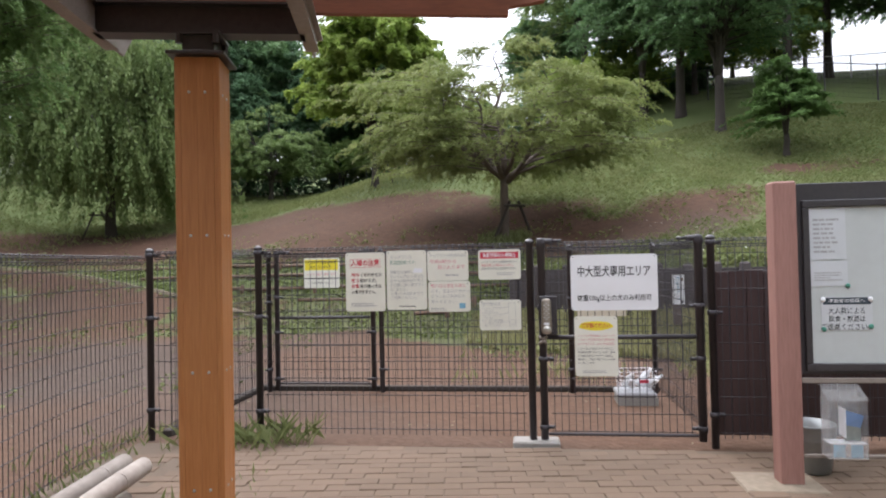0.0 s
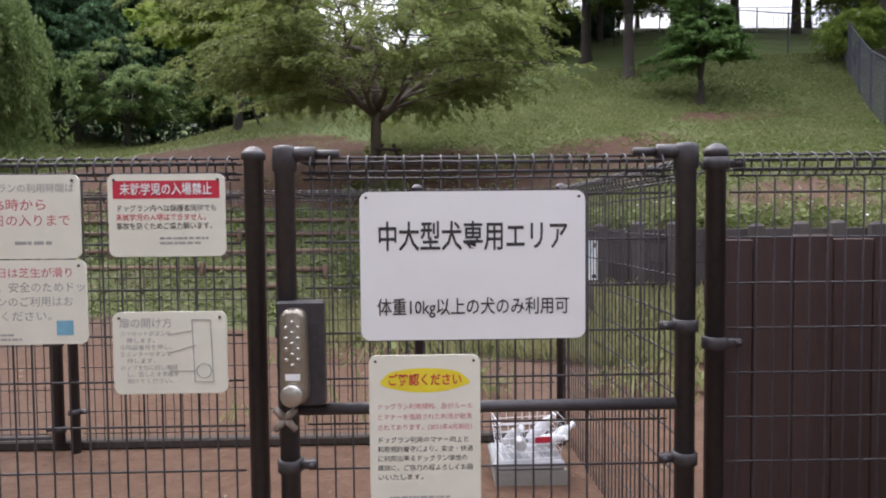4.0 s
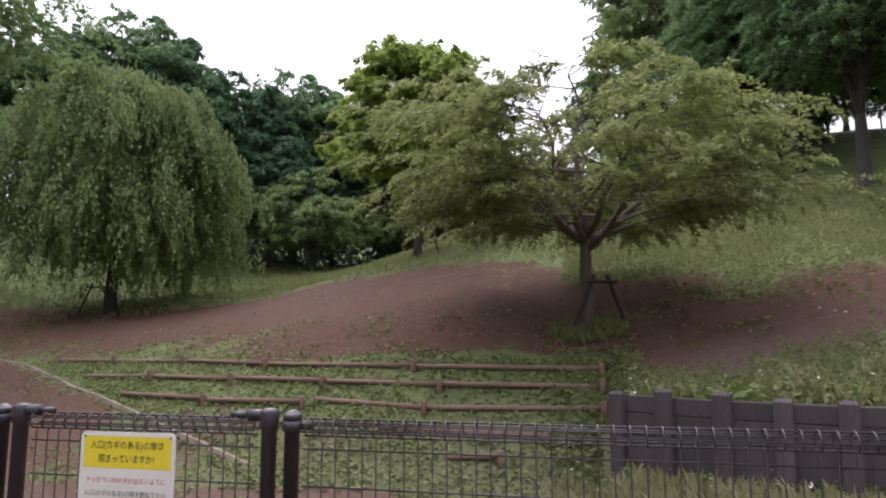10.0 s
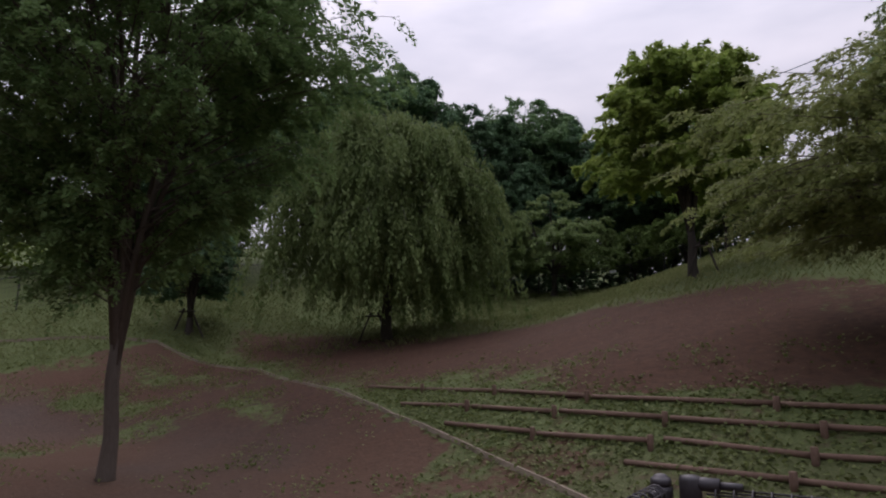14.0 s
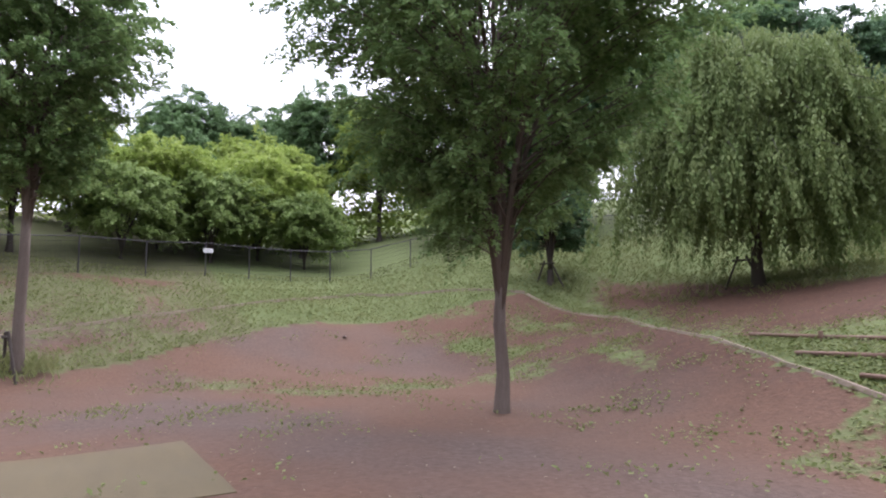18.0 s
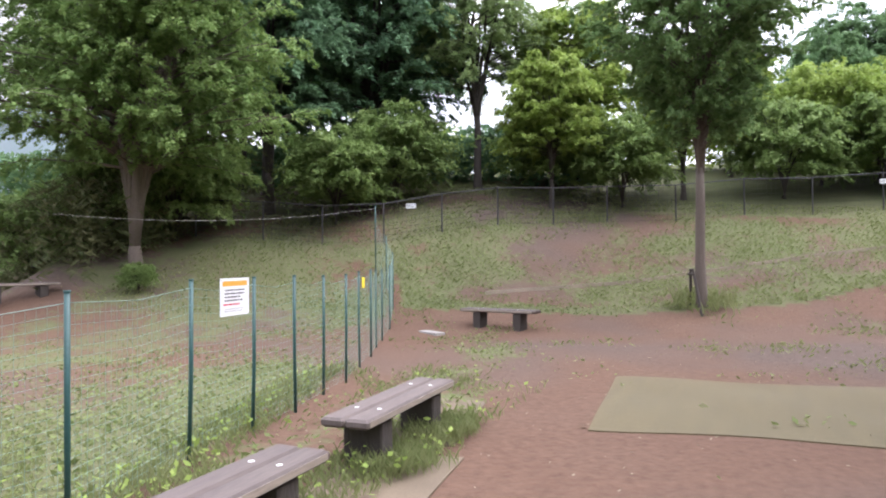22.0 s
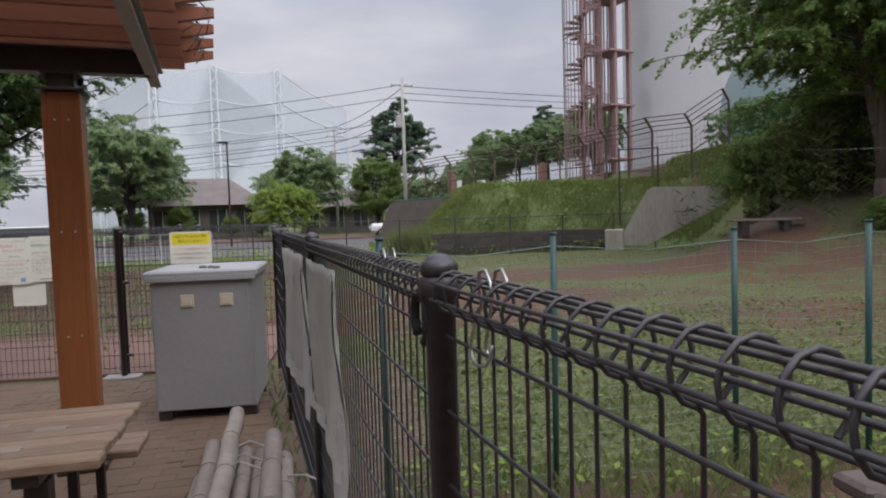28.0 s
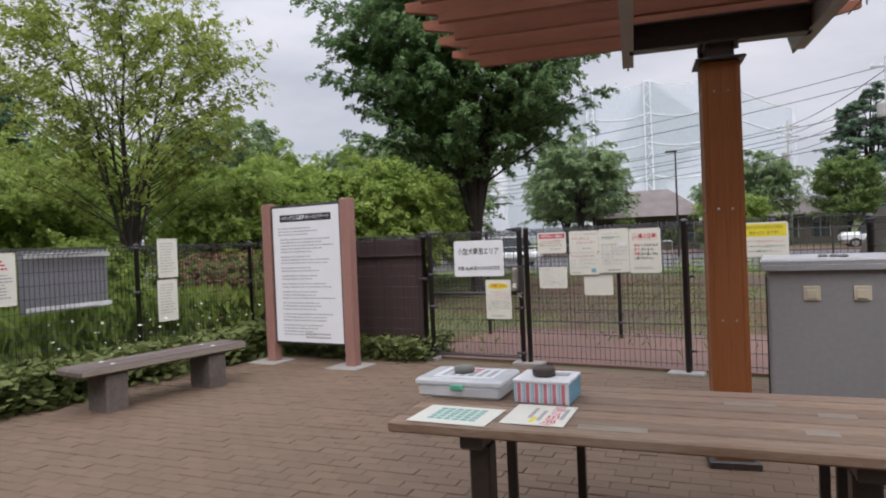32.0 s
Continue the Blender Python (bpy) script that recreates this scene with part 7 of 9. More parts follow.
# ---- dark log retaining wall ----
def log_wall():
    w = thing("retaining_wall", pose(-0.19, 6.75, 0), "dark weathered log and board retaining wall", "retaining wall")
    rnd = random.Random(5)
    xs = [-0.19]
    while xs[-1] < 6.4:
        step = rnd.uniform(0.42, 0.52)
        xs.append(xs[-1] + step * 0.9)
    at_ = [(x, float(wall_line(x))) for x in xs]
    for k, (x, y) in enumerate(at_):
        nx, ny = at_[min(k + 1, len(at_) - 1)]
        px, py = at_[max(k - 1, 0)]
        turn = math.degrees(math.atan2(ny - py, nx - px))
        top = 1.235 + rnd.uniform(-0.02, 0.035)
        part("log_post", Shape().box(-0.075, 0.075, -0.15, -0.035, -0.15, top, bevel=0.03), M_WALLLOG, w, at=pose(x + 0.19, y - 6.75, 0, rnd.uniform(-1, 1), rnd.uniform(-1, 1), turn))
        if k < len(at_) - 1:
            ln, turn = math.hypot(nx - x, ny - y), math.degrees(math.atan2(ny - y, nx - x))
            z = -0.05
            for h in (0.30, 0.24, 0.30, 0.22, 0.17):
                part("board", Shape().box(0.0, ln, -0.032, 0.02, z, z + h - 0.004, bevel=0.006), M_WALLLOG, w, at=pose(x + 0.19, y - 6.75, 0, 0, 0, turn))
                z += h


log_wall()
pole = thing("sign_pole", pose(2.16, 5.02, 0, 0, 0, 8), "grey timber pole with a white dog toilet label", "sign")
part("pole", Shape().tube([(0, 0, -0.15), (0, 0, 1.10)], 0.065, 12), M_PLANK, pole, smooth=True)
lab = part("label_plate", Shape().box(-0.085, 0.085, -0.078, -0.070, 0.66, 1.09, bevel=0.004), M_WHITE, pole, "white label with blue writing")
for k, ch in enumerate("犬のトイレ"):
    lettering(ch, 0.075, M_BLUEINK, lab, 0, 1.04 - 0.072 * k, -0.0795)
patch(lab, M_BLACKINK, 0.02, 0.065, 0.68, 0.72, -0.0795)
patch(lab, M_STEPLOG, 0.03, 0.075, 1.0, 1.05, -0.0797)

# ---- toilet corner in the entrance pen ----
box = thing("bottle_tray", pose(0.98, 1.50, 0), "pale plastic tray on a concrete block in the pen", "tray")
part("tray", Shape().box(-0.19, 0.17, -0.15, 0.15, 0.055, 0.10, bevel=0.012), M_CABLID, box)
part("foot", Shape().box(-0.18, 0.18, -0.15, 0.15, -0.03, 0.055), M_CONC, box)


def bottle_basket(x, y, z):
    b = thing("wire_basket", pose(x, y, z, 0, 0, 6), "pale wire basket holding empty plastic bottles", "basket")
    w, d, h = 0.17, 0.11, 0.19
    for k in range(6):
        u = k / 5
        e = 0.86 + 0.14 * u
        ring = [(-w * e, -d * e, h * u), (w * e, -d * e, h * u), (w * e, d * e, h * u), (-w * e, d * e, h * u), (-w * e, -d * e, h * u)]
        part("ring_wire", Shape().tube(ring, 0.003 if k in (0, 5) else 0.0018, 5), M_NETPOLE, b)
    for k in range(9):
        px = -w + 2 * w * k / 8
        part("cross_wire", Shape().tube([(px, -d, h), (px * 0.86, -d * 0.86, 0), (px * 0.86, d * 0.86, 0), (px, d, h)], 0.0016, 4), M_NETPOLE, b)
    part("red_tag", Shape().box(0.01, 0.09, -d - 0.004, -d - 0.001, 0.085, 0.115), M_REDINK, b, "small red tag")
    for bx, by, turn, lean in ((-0.10, 0.02, 20, 50), (-0.04, -0.03, -10, 62), (0.06, 0.03, 40, 70), (0.02, 0.05, 75, 40), (0.10, -0.02, 120, 66)):
        t = thing("plastic_bottle", pose(x + bx, y + by, z + 0.045, lean, 0, turn), "empty clear plastic bottle with a white cap", "bottle", "bottles in the basket")
        part("bottle", Shape().turned([(0.026, 0.0), (0.032, 0.008), (0.032, 0.05), (0.029, 0.06), (0.032, 0.07), (0.032, 0.12), (0.013, 0.165), (0.012, 0.18)], 14), M_MILKY, t, smooth=True)
        part("cap", Shape().turned([(0.015, 0.178), (0.015, 0.196), (0.012, 0.198)], 12), M_WHITE, t)


bottle_basket(0.98, 1.48, 0.102)
flat_board = thing("wood_board", pose(0.72, 1.84, 0.82, 0, 0, 0), "pale wooden board fixed on the inner fence", "board")
part("board", Shape().box(-0.24, 0.24, -0.01, 0.01, -0.05, 0.05, bevel=0.004), M_CREAM, flat_board)

# ---- mats ----
def ground_mat(name, corners, mat, label):
    n = 16
    (ax, ay), (bx, by), (cx, cy), (dx, dy) = corners
    s = Shape()
    for lift in (0.012, -0.03):
        for j in range(n + 1):
            for i in range(n + 1):
                u, v = i / n, j / n
                x = (ax * (1 - u) + bx * u) * (1 - v) + (dx * (1 - u) + cx * u) * v
                y = (ay * (1 - u) + by * u) * (1 - v) + (dy * (1 - u) + cy * u) * v
                s.v.append((x, y, on_land(x, y) + lift))
    m, k = n + 1, (n + 1) ** 2
    s.f = [(j * m + i, j * m + i + 1, (j + 1) * m + i + 1, (j + 1) * m + i) for j in range(n) for i in range(n)]
    for i in range(n):
        s.f += [(i, i + k, i + 1 + k, i + 1), (n * m + i + 1, n * m + i + 1 + k, n * m + i + k, n * m + i), ((i + 1) * m, (i + 1) * m + k, i * m + k, i * m), (i * m + n, i * m + n + k, (i + 1) * m + n + k, (i + 1) * m + n)]
    s.n = len(s.v)
    t = thing(name, pose(0, 0, 0), label, "mat", "ground mats")
    part("mat", s, mat, t)


ground_mat("turf_mat", [(-12.05, -2.26), (-9.07, -2.02), (-9.49, 1.03), (-12.6, 0.94)], M_MAT, "worn olive artificial turf mat on bare earth")
ground_mat("rubber_mat", [(-10.02, -3.39), (-9.85, -4.15), (-7.75, -3.85), (-8.14, -2.98)], M_MATBROWN, "worn tan mat under and beside the bench")
ground_mat("rubber_mat", [(-7.88, -2.78), (-7.62, -3.62), (-5.6, -3.35), (-5.75, -2.48)], M_MATBROWN, "worn tan mat under and beside the bench")
scrap = thing("paper_scrap", pose(-21.9, 6.8, on_land(-21.9, 6.8) + 0.02), "small white scrap lying on the ground", "litter")
part("scrap", Shape().add([(-0.14, -0.05, 0.01), (0.15, -0.06, 0.03), (0.16, 0.05, 0.05), (-0.1, 0.06, 0.02)], [(0, 1, 2, 3)]), M_WHITE, scrap)
slab = thing("stone_slab", pose(-15.9, -6.9, on_land(-15.9, -6.9), 0, 0, 60), "pale flat slab by the path", "slab")
part("slab", Shape().box(-0.35, 0.35, -0.12, 0.12, -0.03, 0.04, bevel=0.01), M_CONC, slab)

# ---- green divider fence ----
GREEN_POSTS = [(-2.42, -3.95), (-2.72, -4.15), (-3.66, -4.40), (-4.83, -4.55), (-5.54, -4.35), (-6.84, -4.73), (-7.76, -4.88), (-8.57, -5.0), (-9.55, -5.33), (-10.34, -5.52), (-11.4, -5.96), (-12.3, -6.3),
               (-13.5, -6.9), (-14.5, -7.35), (-15.9, -7.95), (-17.4, -8.7), (-18.5, -9.5), (-19.3, -10.3)]


def net_panel(ln, za, zb, height, step=0.055, sag=0.04, thick=1.0):
    s = Shape()
    n = max(2, int(ln / step))
    for k in range(n + 1):
        u = k / n
        z = za + (zb - za) * u
        s.tube([(u * ln, 0, z + 0.05), (u * ln, 0, z + height - sag * 4 * u * (1 - u))], 0.0011 * thick, 3, cap=False)
    rows = int(height / (step * 1.25))
    for r in range(rows + 1):
        h = 0.05 + (height - 0.05) * r / rows
        s.tube([(0, 0, za + h), (ln * 0.5, 0, (za + zb) / 2 + h - sag * (r / rows)), (ln, 0, zb + h)], (0.0013 if r < rows else 0.003) * thick, 3, cap=False)
    return s


def green_fence():
    f = thing("green_fence", pose(0, 0, 0), "sagging wire net fence on thin green posts", "fence")
    rnd = random.Random(3)
    for k, (x, y) in enumerate(GREEN_POSTS):
        z, tall = on_land(x, y), 1.44 if k < len(GREEN_POSTS) - 1 else 1.9
        tilt = rnd.uniform(-0.05, 0.05)
        part("post", Shape().tube([(x, y, z - 0.1), (x + tilt * 0.5, y, z + tall * 0.5), (x + tilt, y + tilt * 0.4, z + tall)], 0.018, 8).tube([(x + tilt, y + tilt * 0.4, z + tall), (x + tilt, y + tilt * 0.4, z + tall + 0.015)], 0.021, 8), M_GREEN, f, smooth=True)
    for (xa, ya), (xb, yb) in zip(GREEN_POSTS, GREEN_POSTS[1:]):
        ln = math.hypot(xb - xa, yb - ya)
        part("wire_net", net_panel(ln, on_land(xa, ya), on_land(xb, yb), 1.38), M_GWIRE, f, at=pose(xa, ya, 0, 0, 0, math.degrees(math.atan2(yb - ya, xb - xa))))


green_fence()
ps = sign("play_notice", -7.42, -4.78, 1.29, 0.44, 0.33, 10, "white notice with orange heading on the green fence", M_WHITE, 0.01)
ps.matrix_basis = pose(-7.42, -4.78, 1.29, 0, 0, 189)
patch(ps, material("orange_print", (0.72, 0.36, 0.05), rough=0.5, bump=0), -0.19, 0.19, 0.095, 0.14)
text_bars(ps, M_BLACKINK, -0.16, 0.17, 0.06, 4, 0.03, 4)
text_bars(ps, M_REDINK, -0.18, 0.17, -0.065, 1, 0.035, 2)
text_bars(ps, M_GREYINK, -0.16, 0.16, -0.105, 2, 0.02, 7)
tag = thing("yellow_tag", pose(-11.42, -5.93, on_land(-11.4, -5.96) + 1.28, 0, 0, 190), "small yellow tag tied on a green post", "tag")
part("tag", Shape().box(-0.05, 0.05, -0.03, -0.02, -0.08, 0.08, bevel=0.01), M_YELLOW, tag)
rope = thing("white_rope", pose(0, 0, 0), "slack white rope strung from a pole across the bank", "rope")
part("rope", Shape().tube([(-19.3 + 6.2 * u, -10.3 - 5.2 * u, 2.0 + 1.15 - 0.35 * u - 1.0 * u * (1 - u)) for u in [k / 12 for k in range(13)]], 0.004, 5), M_ROPE, rope)


# ---- far field fence along the bank ----
def bank_fence(points, height, label, mat=M_FENCE, step=0.14, gap=1.9, rail=True, name="bank_fence"):
    f = thing(name, pose(0, 0, 0), label, "fence", "fences round the field")
    for (xa, ya), (xb, yb) in zip(points, points[1:]):
        ln = math.hypot(xb - xa, yb - ya)
        n = max(1, round(ln / gap))
        for k in range(n):
            u, v = k / n, (k + 1) / n
            a, b = (xa + (xb - xa) * u, ya + (yb - ya) * u), (xa + (xb - xa) * v, ya + (yb - ya) * v)
            za, zb = on_land(*a), on_land(*b)
            part("post", Shape().tube([(a[0], a[1], za - 0.1), (a[0], a[1], za + height + 0.03)], 0.028, 6), mat, f)
            part("wire_net", net_panel(ln / n, za, zb, height, step, 0.0, 3.0), mat, f, at=pose(a[0], a[1], 0, 0, 0, math.degrees(math.atan2(yb - ya, xb - xa))))
            if rail:
                part("top_rail", Shape().tube([(a[0], a[1], za + height), (b[0], b[1], zb + height)], 0.018, 6), mat, f)


bank_fence([(-26.0, 19.5), (-27.2, 13.5), (-28.2, 8.5), (-28.6, 3.7), (-27.6, -0.5), (-25.6, -4.8), (-23.4, -8.0), (-21.0, -11.0), (-20.0, -15.0), (-18.6, -19.5)], 1.25, "dark green wire fence along the top of the bank", M_FENCE)
bank_fence([(-26.0, 19.5), (-24.0, 27.0), (-19.5, 34.2), (-12.0, 36.4), (-4.0, 33.6), (2.0, 27.0)], 1.2, "dark wire fence before the wood", M_FENCE, gap=2.4)
bank_fence([(3.0, 24.0), (7.5, 22.6), (11.0, 20.4), (12.3, 19.4), (14.0, 19.6)], 1.25, "dark fence on the crest of the slope", M_FENCE)
bank_fence([(14.0, 19.6), (11.6, 14.8), (9.6, 11.0), (8.3, 8.4), (7.4, 6.4)], 1.4, "dark blue-grey mesh fence climbing the grassy slope", M_MESH, step=0.07)
bank_fence([(6.5, 27.0), (12.0, 24.4), (18.0, 25.6)], 1.0, "pale railing beyond the hill crest", M_POLE, step=0.2, name="railing")
for x, y in ((-28.45, 3.75), (-21.6, -10.3), (-13.0, 36.1)):
    fs = sign("fence_plate", x + 0.06, y, on_land(x, y) + 1.0, 0.36, 0.16, 90 if x < -20 else 0, "small white plate on the far fence", M_WHITE, 0.01)
    text_bars(fs, M_GREYINK, -0.14, 0.14, 0.03, 2, 0.05, 2)

# ---- beyond the south gate ----
pave = new("pen_paving", Shape().box(-1.6, 2.9, -10.4, -7.9, -0.05, 0.012).mesh("pen_paving", M_REDPAVE))
tagged(pave, "red-brown paving inside the small dog entrance pen", "paving", kind="structure")
fence_run("wire_fence", [(-0.3, -9.75), (0.9, -9.75), (2.8, -9.75)], FENCE_LABEL + " of the south pen")
bank_fence([(3.0, -26.6), (-0.2, -25.4), (-4.0, -24.2), (-8.0, -24.0), (-12.0, -24.2), (-14.5, -22.6)], 1.35, "low dark fence at the end of the dog area", M_FENCE, step=0.10)
bank_fence([(3.0, -26.6), (10.0, -24.5), (16.0, -22.0)], 1.1, "pale railing beside the road", M_NETPOLE, step=0.16)
road = new("road", Shape().box(-6.0, 60.0, -45.0, -28.5, -0.2, 0.012).mesh("road", M_ASPHALT))
tagged(road, "grey asphalt road beyond the dog area", "road", kind="structure")
plaza = new("pavement", Shape().box(-8.0, 60.0, -52.0, -45.1, -0.2, 0.10).mesh("pavement", M_REDPAVE))
tagged(plaza, "red-brown pavement across the road", "pavement", kind="structure")


# ---- concrete wing wall and upper fence on the mound ----
def wing_wall():
    w = thing("wing_wall", pose(-12.7, -23.7, 0, 0, 0, 156), "weathered concrete wing wall with a sloping end", "wall")
    prof = [(-0.75, 0.15), (0.35, 2.15), (0.55, 2.25), (3.2, 2.20), (3.25, 1.75), (0.35, 0.15)]
    k = len(prof)
    part("wall", Shape().add([(x, -0.16, z) for x, z in prof] + [(x, 0.16, z) for x, z in prof], [tuple(range(k - 1, -1, -1)), tuple(range(k, 2 * k))] + [(i, (i + 1) % k, (i + 1) % k + k, i + k) for i in range(k)]), M_STAINED, w)
    part("block", Shape().box(-1.15, -0.5, -0.3, 0.3, -0.1, 0.75, bevel=0.03), M_STAINED, w)


wing_wall()
ramp = thing("ramp_wall", pose(-3.57, -33.9, 0, 0, 0, math.degrees(math.atan2(2.24, -3.29))), "dark concrete ramp wall with a sloping end by the road", "wall")
prof = [(-0.2, 0.0), (0.75, 2.1), (1.3, 2.18), (4.6, 2.26), (4.6, 0.0)]
k = len(prof)
part("wall", Shape().add([(x, -0.15, z) for x, z in prof] + [(x, 0.15, z) for x, z in prof], [tuple(range(k)), tuple(range(2 * k - 1, k - 1, -1))] + [((i + 1) % k, i, i + k, (i + 1) % k + k) for i in range(k)]), M_HOUSE, ramp)
part("green_rail", Shape().tube([(0.8, 0, 2.2), (4.6, 0, 2.33)], 0.04, 6), M_GREEN, ramp)


LOWBLOCK = Shape().box(-0.196, 0.196, -0.1, 0.1, -0.096, 0.096, bevel=0.012).mesh("block", material("dark_stained_block", (0.062, 0.050, 0.046), (0.10, 0.085, 0.075), rough=0.9, grain=20, blotch=1.5, mixing=0.9, bump=0.3, per_piece=0.2))


def upper_fence():
    f = thing("tall_fence", pose(0, 0, 0), "tall dark fence with angled tops round the tank", "fence")
    pts = [(-19.8, -29.5), (-17.8, -29.2), (-15.85, -29.1), (-15.5, -30.9), (-15.1, -32.7), (-14.6, -34.6), (-13.9, -36.6), (-13.1, -38.7), (-12.3, -40.4), (-11.3, -42.1), (-10.2, -43.7), (-8.9, -45.5), (-7.4, -47.6), (-5.8, -49.8)]
    for (xa, ya), (xb, yb) in zip(pts, pts[1:]):
        za, zb = on_land(xa, ya), on_land(xb, yb)
        ln = math.hypot(xb - xa, yb - ya)
        part("post", Shape().tube([(xa, ya, za - 0.1), (xa, ya, za + 2.35), (xa + 0.42, ya + 0.15, za + 2.9)], 0.06, 6), M_RUSTED, f)
        for h in (0.1, 1.2, 2.3, 2.5, 2.7, 2.88):
            o = max(0.0, h - 2.35) * 0.78
            part("rail", Shape().tube([(xa + o, ya + o * 0.25, za + h), (xb + o, yb + o * 0.25, zb + h)], 0.03, 4), M_RUSTED, f)
        part("wire_net", net_panel(ln, za, zb, 2.3, 0.22, 0.0, 6.5), M_RUSTED, f, at=pose(xa, ya, 0, 0, 0, math.degrees(math.atan2(yb - ya, xb - xa))))


upper_fence()
frame_ = thing("steel_frame", pose(-13.2, -26.5, 0), "tall thin dark steel gate frame above the wing wall", "frame")
for dx, dy in ((0.0, 0.0), (-1.35, 0.65)):
    part("post", Shape().tube([(dx, dy, on_land(-13.2 + dx, -26.5 + dy) - 0.1), (dx, dy, 3.95)], 0.035, 8), M_FENCE, frame_)
part("top_rail", Shape().tube([(0, 0, 3.9), (-1.35, 0.65, 3.9)], 0.025, 6), M_FENCE, frame_)
part("mid_rail", Shape().tube([(0, 0, 3.0), (-1.35, 0.65, 3.0)], 0.02, 6), M_FENCE, frame_)
for px_, py_, pz_, pw_, ph_ in ((-9.4, -44.7, 3.36, 0.34, 0.75), (-10.55, -42.75, 3.42, 0.55, 0.36), (-13.92, -36.15, 3.38, 0.24, 0.72)):
    plate_ = thing("fence_plate", pose(px_, py_, pz_, 0, 0, 160), "small white plate wired on the tall fence", "sign", "plates on the tall fence")
    part("plate", rounded_plate(pw_, ph_, 0.03, 0.012), M_WHITE, plate_)
for px_, py_, pz_ in ((-9.2, -47.2, 4.4), (-15.0, -44.0, 4.6)):
    post_ = thing("gate_pillar", pose(px_, py_, on_land(px_, py_), 0, 0, 20), "faded pink painted gate pillar behind the tall fence", "pillar", "pink gate pillars")
    part("shaft", Shape().box(-0.24, 0.24, -0.2, 0.2, -0.1, pz_ - on_land(px_, py_), bevel=0.02), M_POSTPINK, post_)
    part("cap", Shape().box(-0.28, 0.28, -0.24, 0.24, pz_ - on_land(px_, py_) + 0.002, pz_ - on_land(px_, py_) + 0.09, bevel=0.02), M_POSTPINK, post_)
low_wall = thing("low_wall", pose(-8.7, -24.72, 0), "low dark stained block wall at the foot of the mound", "wall")
for r in range(4):
    for k in range(17):
        off = 0.2 if r % 2 else 0.0
        part("block", LOWBLOCK, None, low_wall, at=pose(-3.3 + 0.4 * k + off, 0, 0.09 + 0.2 * r))


# ---- water tank and spiral stair tower ----
def water_tank():
    cx, cy = -27.9, -44.1
    t = thing("water_tank", pose(cx, cy, 2.4), "very tall pale round water tank with a blue painted disc", "tank")
    part("drum", Shape().turned([(6.55, -0.6), (6.55, 0.4), (6.5, 0.4), (6.5, 27), (6.1, 28)], 64), M_TOWER, t, smooth=True)
    disc, patch_ = Shape(), Shape()
    for j in range(17):
        for i in range(25):
            u, w = -1 + i / 12, -1 + j / 8
            k = 1 / max(1.0, math.hypot(u, w) / max(abs(u), abs(w), 1e-6))
            a, z = radians(84 + 24 * u * k), 4.6 + 3.9 * w * k
            disc.v.append((6.515 * math.cos(a), 6.515 * math.sin(a), z))
    disc.f = [(j * 25 + i, j * 25 + i + 1, (j + 1) * 25 + i + 1, (j + 1) * 25 + i) for j in range(16) for i in range(24)]
    disc.n = len(disc.v)
    part("painted_disc", disc, M_TOWERBLUE, t, "pale blue painted disc")
    for j in range(2):
        for i in range(7):
            patch_.v.append((6.515 * math.cos(radians(88 + 3 * i)), 6.515 * math.sin(radians(88 + 3 * i)), 13.5 + 9 * j))
    patch_.f = [(i, i + 1, i + 8, i + 7) for i in range(6)]
    patch_.n = len(patch_.v)
    part("painted_band", patch_, M_PINK, t, "faded pink painted band")


water_tank()


def stair_tower():
    x, y = -18.1, -42.1
    t = thing("stair_tower", pose(x, y, 2.4, 0, 0, 20), "faded pink steel spiral stair tower beside the tank", "stair tower")
    part("column", Shape().tube([(1.0, 0, -0.4), (1.0, 0, 27)], 0.16, 12), M_PINK, t)
    for k in range(112):
        a = radians(32 * k)
        z = 0.24 * k + 0.1
        s = Shape()
        c, d = math.cos(a), math.sin(a)
        s.box(0.12, 1.15, -0.20, 0.20, z, z + 0.10, m=pose(1.0, 0, 0, 0, 0, 32 * k))
        part("tread", s, M_PINK, t)
    for k in range(28):
        a = 2 * math.pi * k / 28
        part("cage_bar", Shape().tube([(1.0 + 1.2 * math.cos(a), 1.2 * math.sin(a), -0.4), (1.0 + 1.2 * math.cos(a), 1.2 * math.sin(a), 27)], 0.03, 5), M_PINK, t)
    for k in range(9):
        part("hoop", Shape().tube([(1.0 + 1.2 * math.cos(radians(b)), 1.2 * math.sin(radians(b)), 1 + 3.0 * k) for b in range(0, 361, 20)], 0.03, 5), M_PINK, t)
    for cx in (-0.35, -1.55):
        part("steel_leg", Shape().box(cx - 0.16, cx + 0.16, -0.2, 0.2, -0.4, 27), M_PINK, t)
        part("steel_leg", Shape().box(cx - 0.10, cx + 0.10, 1.3, 1.6, -0.4, 27), M_PINK, t)
    for k in range(8):
        z = 2.2 + 3.4 * k
        ld = part("landing", Shape().box(-1.8, 0.2, -0.3, 1.7, z, z + 0.12), M_PINK, t)
        for i in range(9):
            part("baluster", Shape().tube([(-1.7 + 0.22 * i, -0.28, z + 0.12), (-1.7 + 0.22 * i, -0.28, z + 1.1)], 0.018, 4), M_PINK, ld)
        part("hand_rail", Shape().tube([(-1.8, -0.28, z + 1.1), (0.2, -0.28, z + 1.1)], 0.03, 5), M_PINK, ld)
    for cx in (-1.2, -0.9, -0.65):
        part("panel_rib", Shape().tube([(cx, -0.1, -0.4), (cx, -0.1, 27)], 0.05, 5), M_PINK, t)


stair_tower()


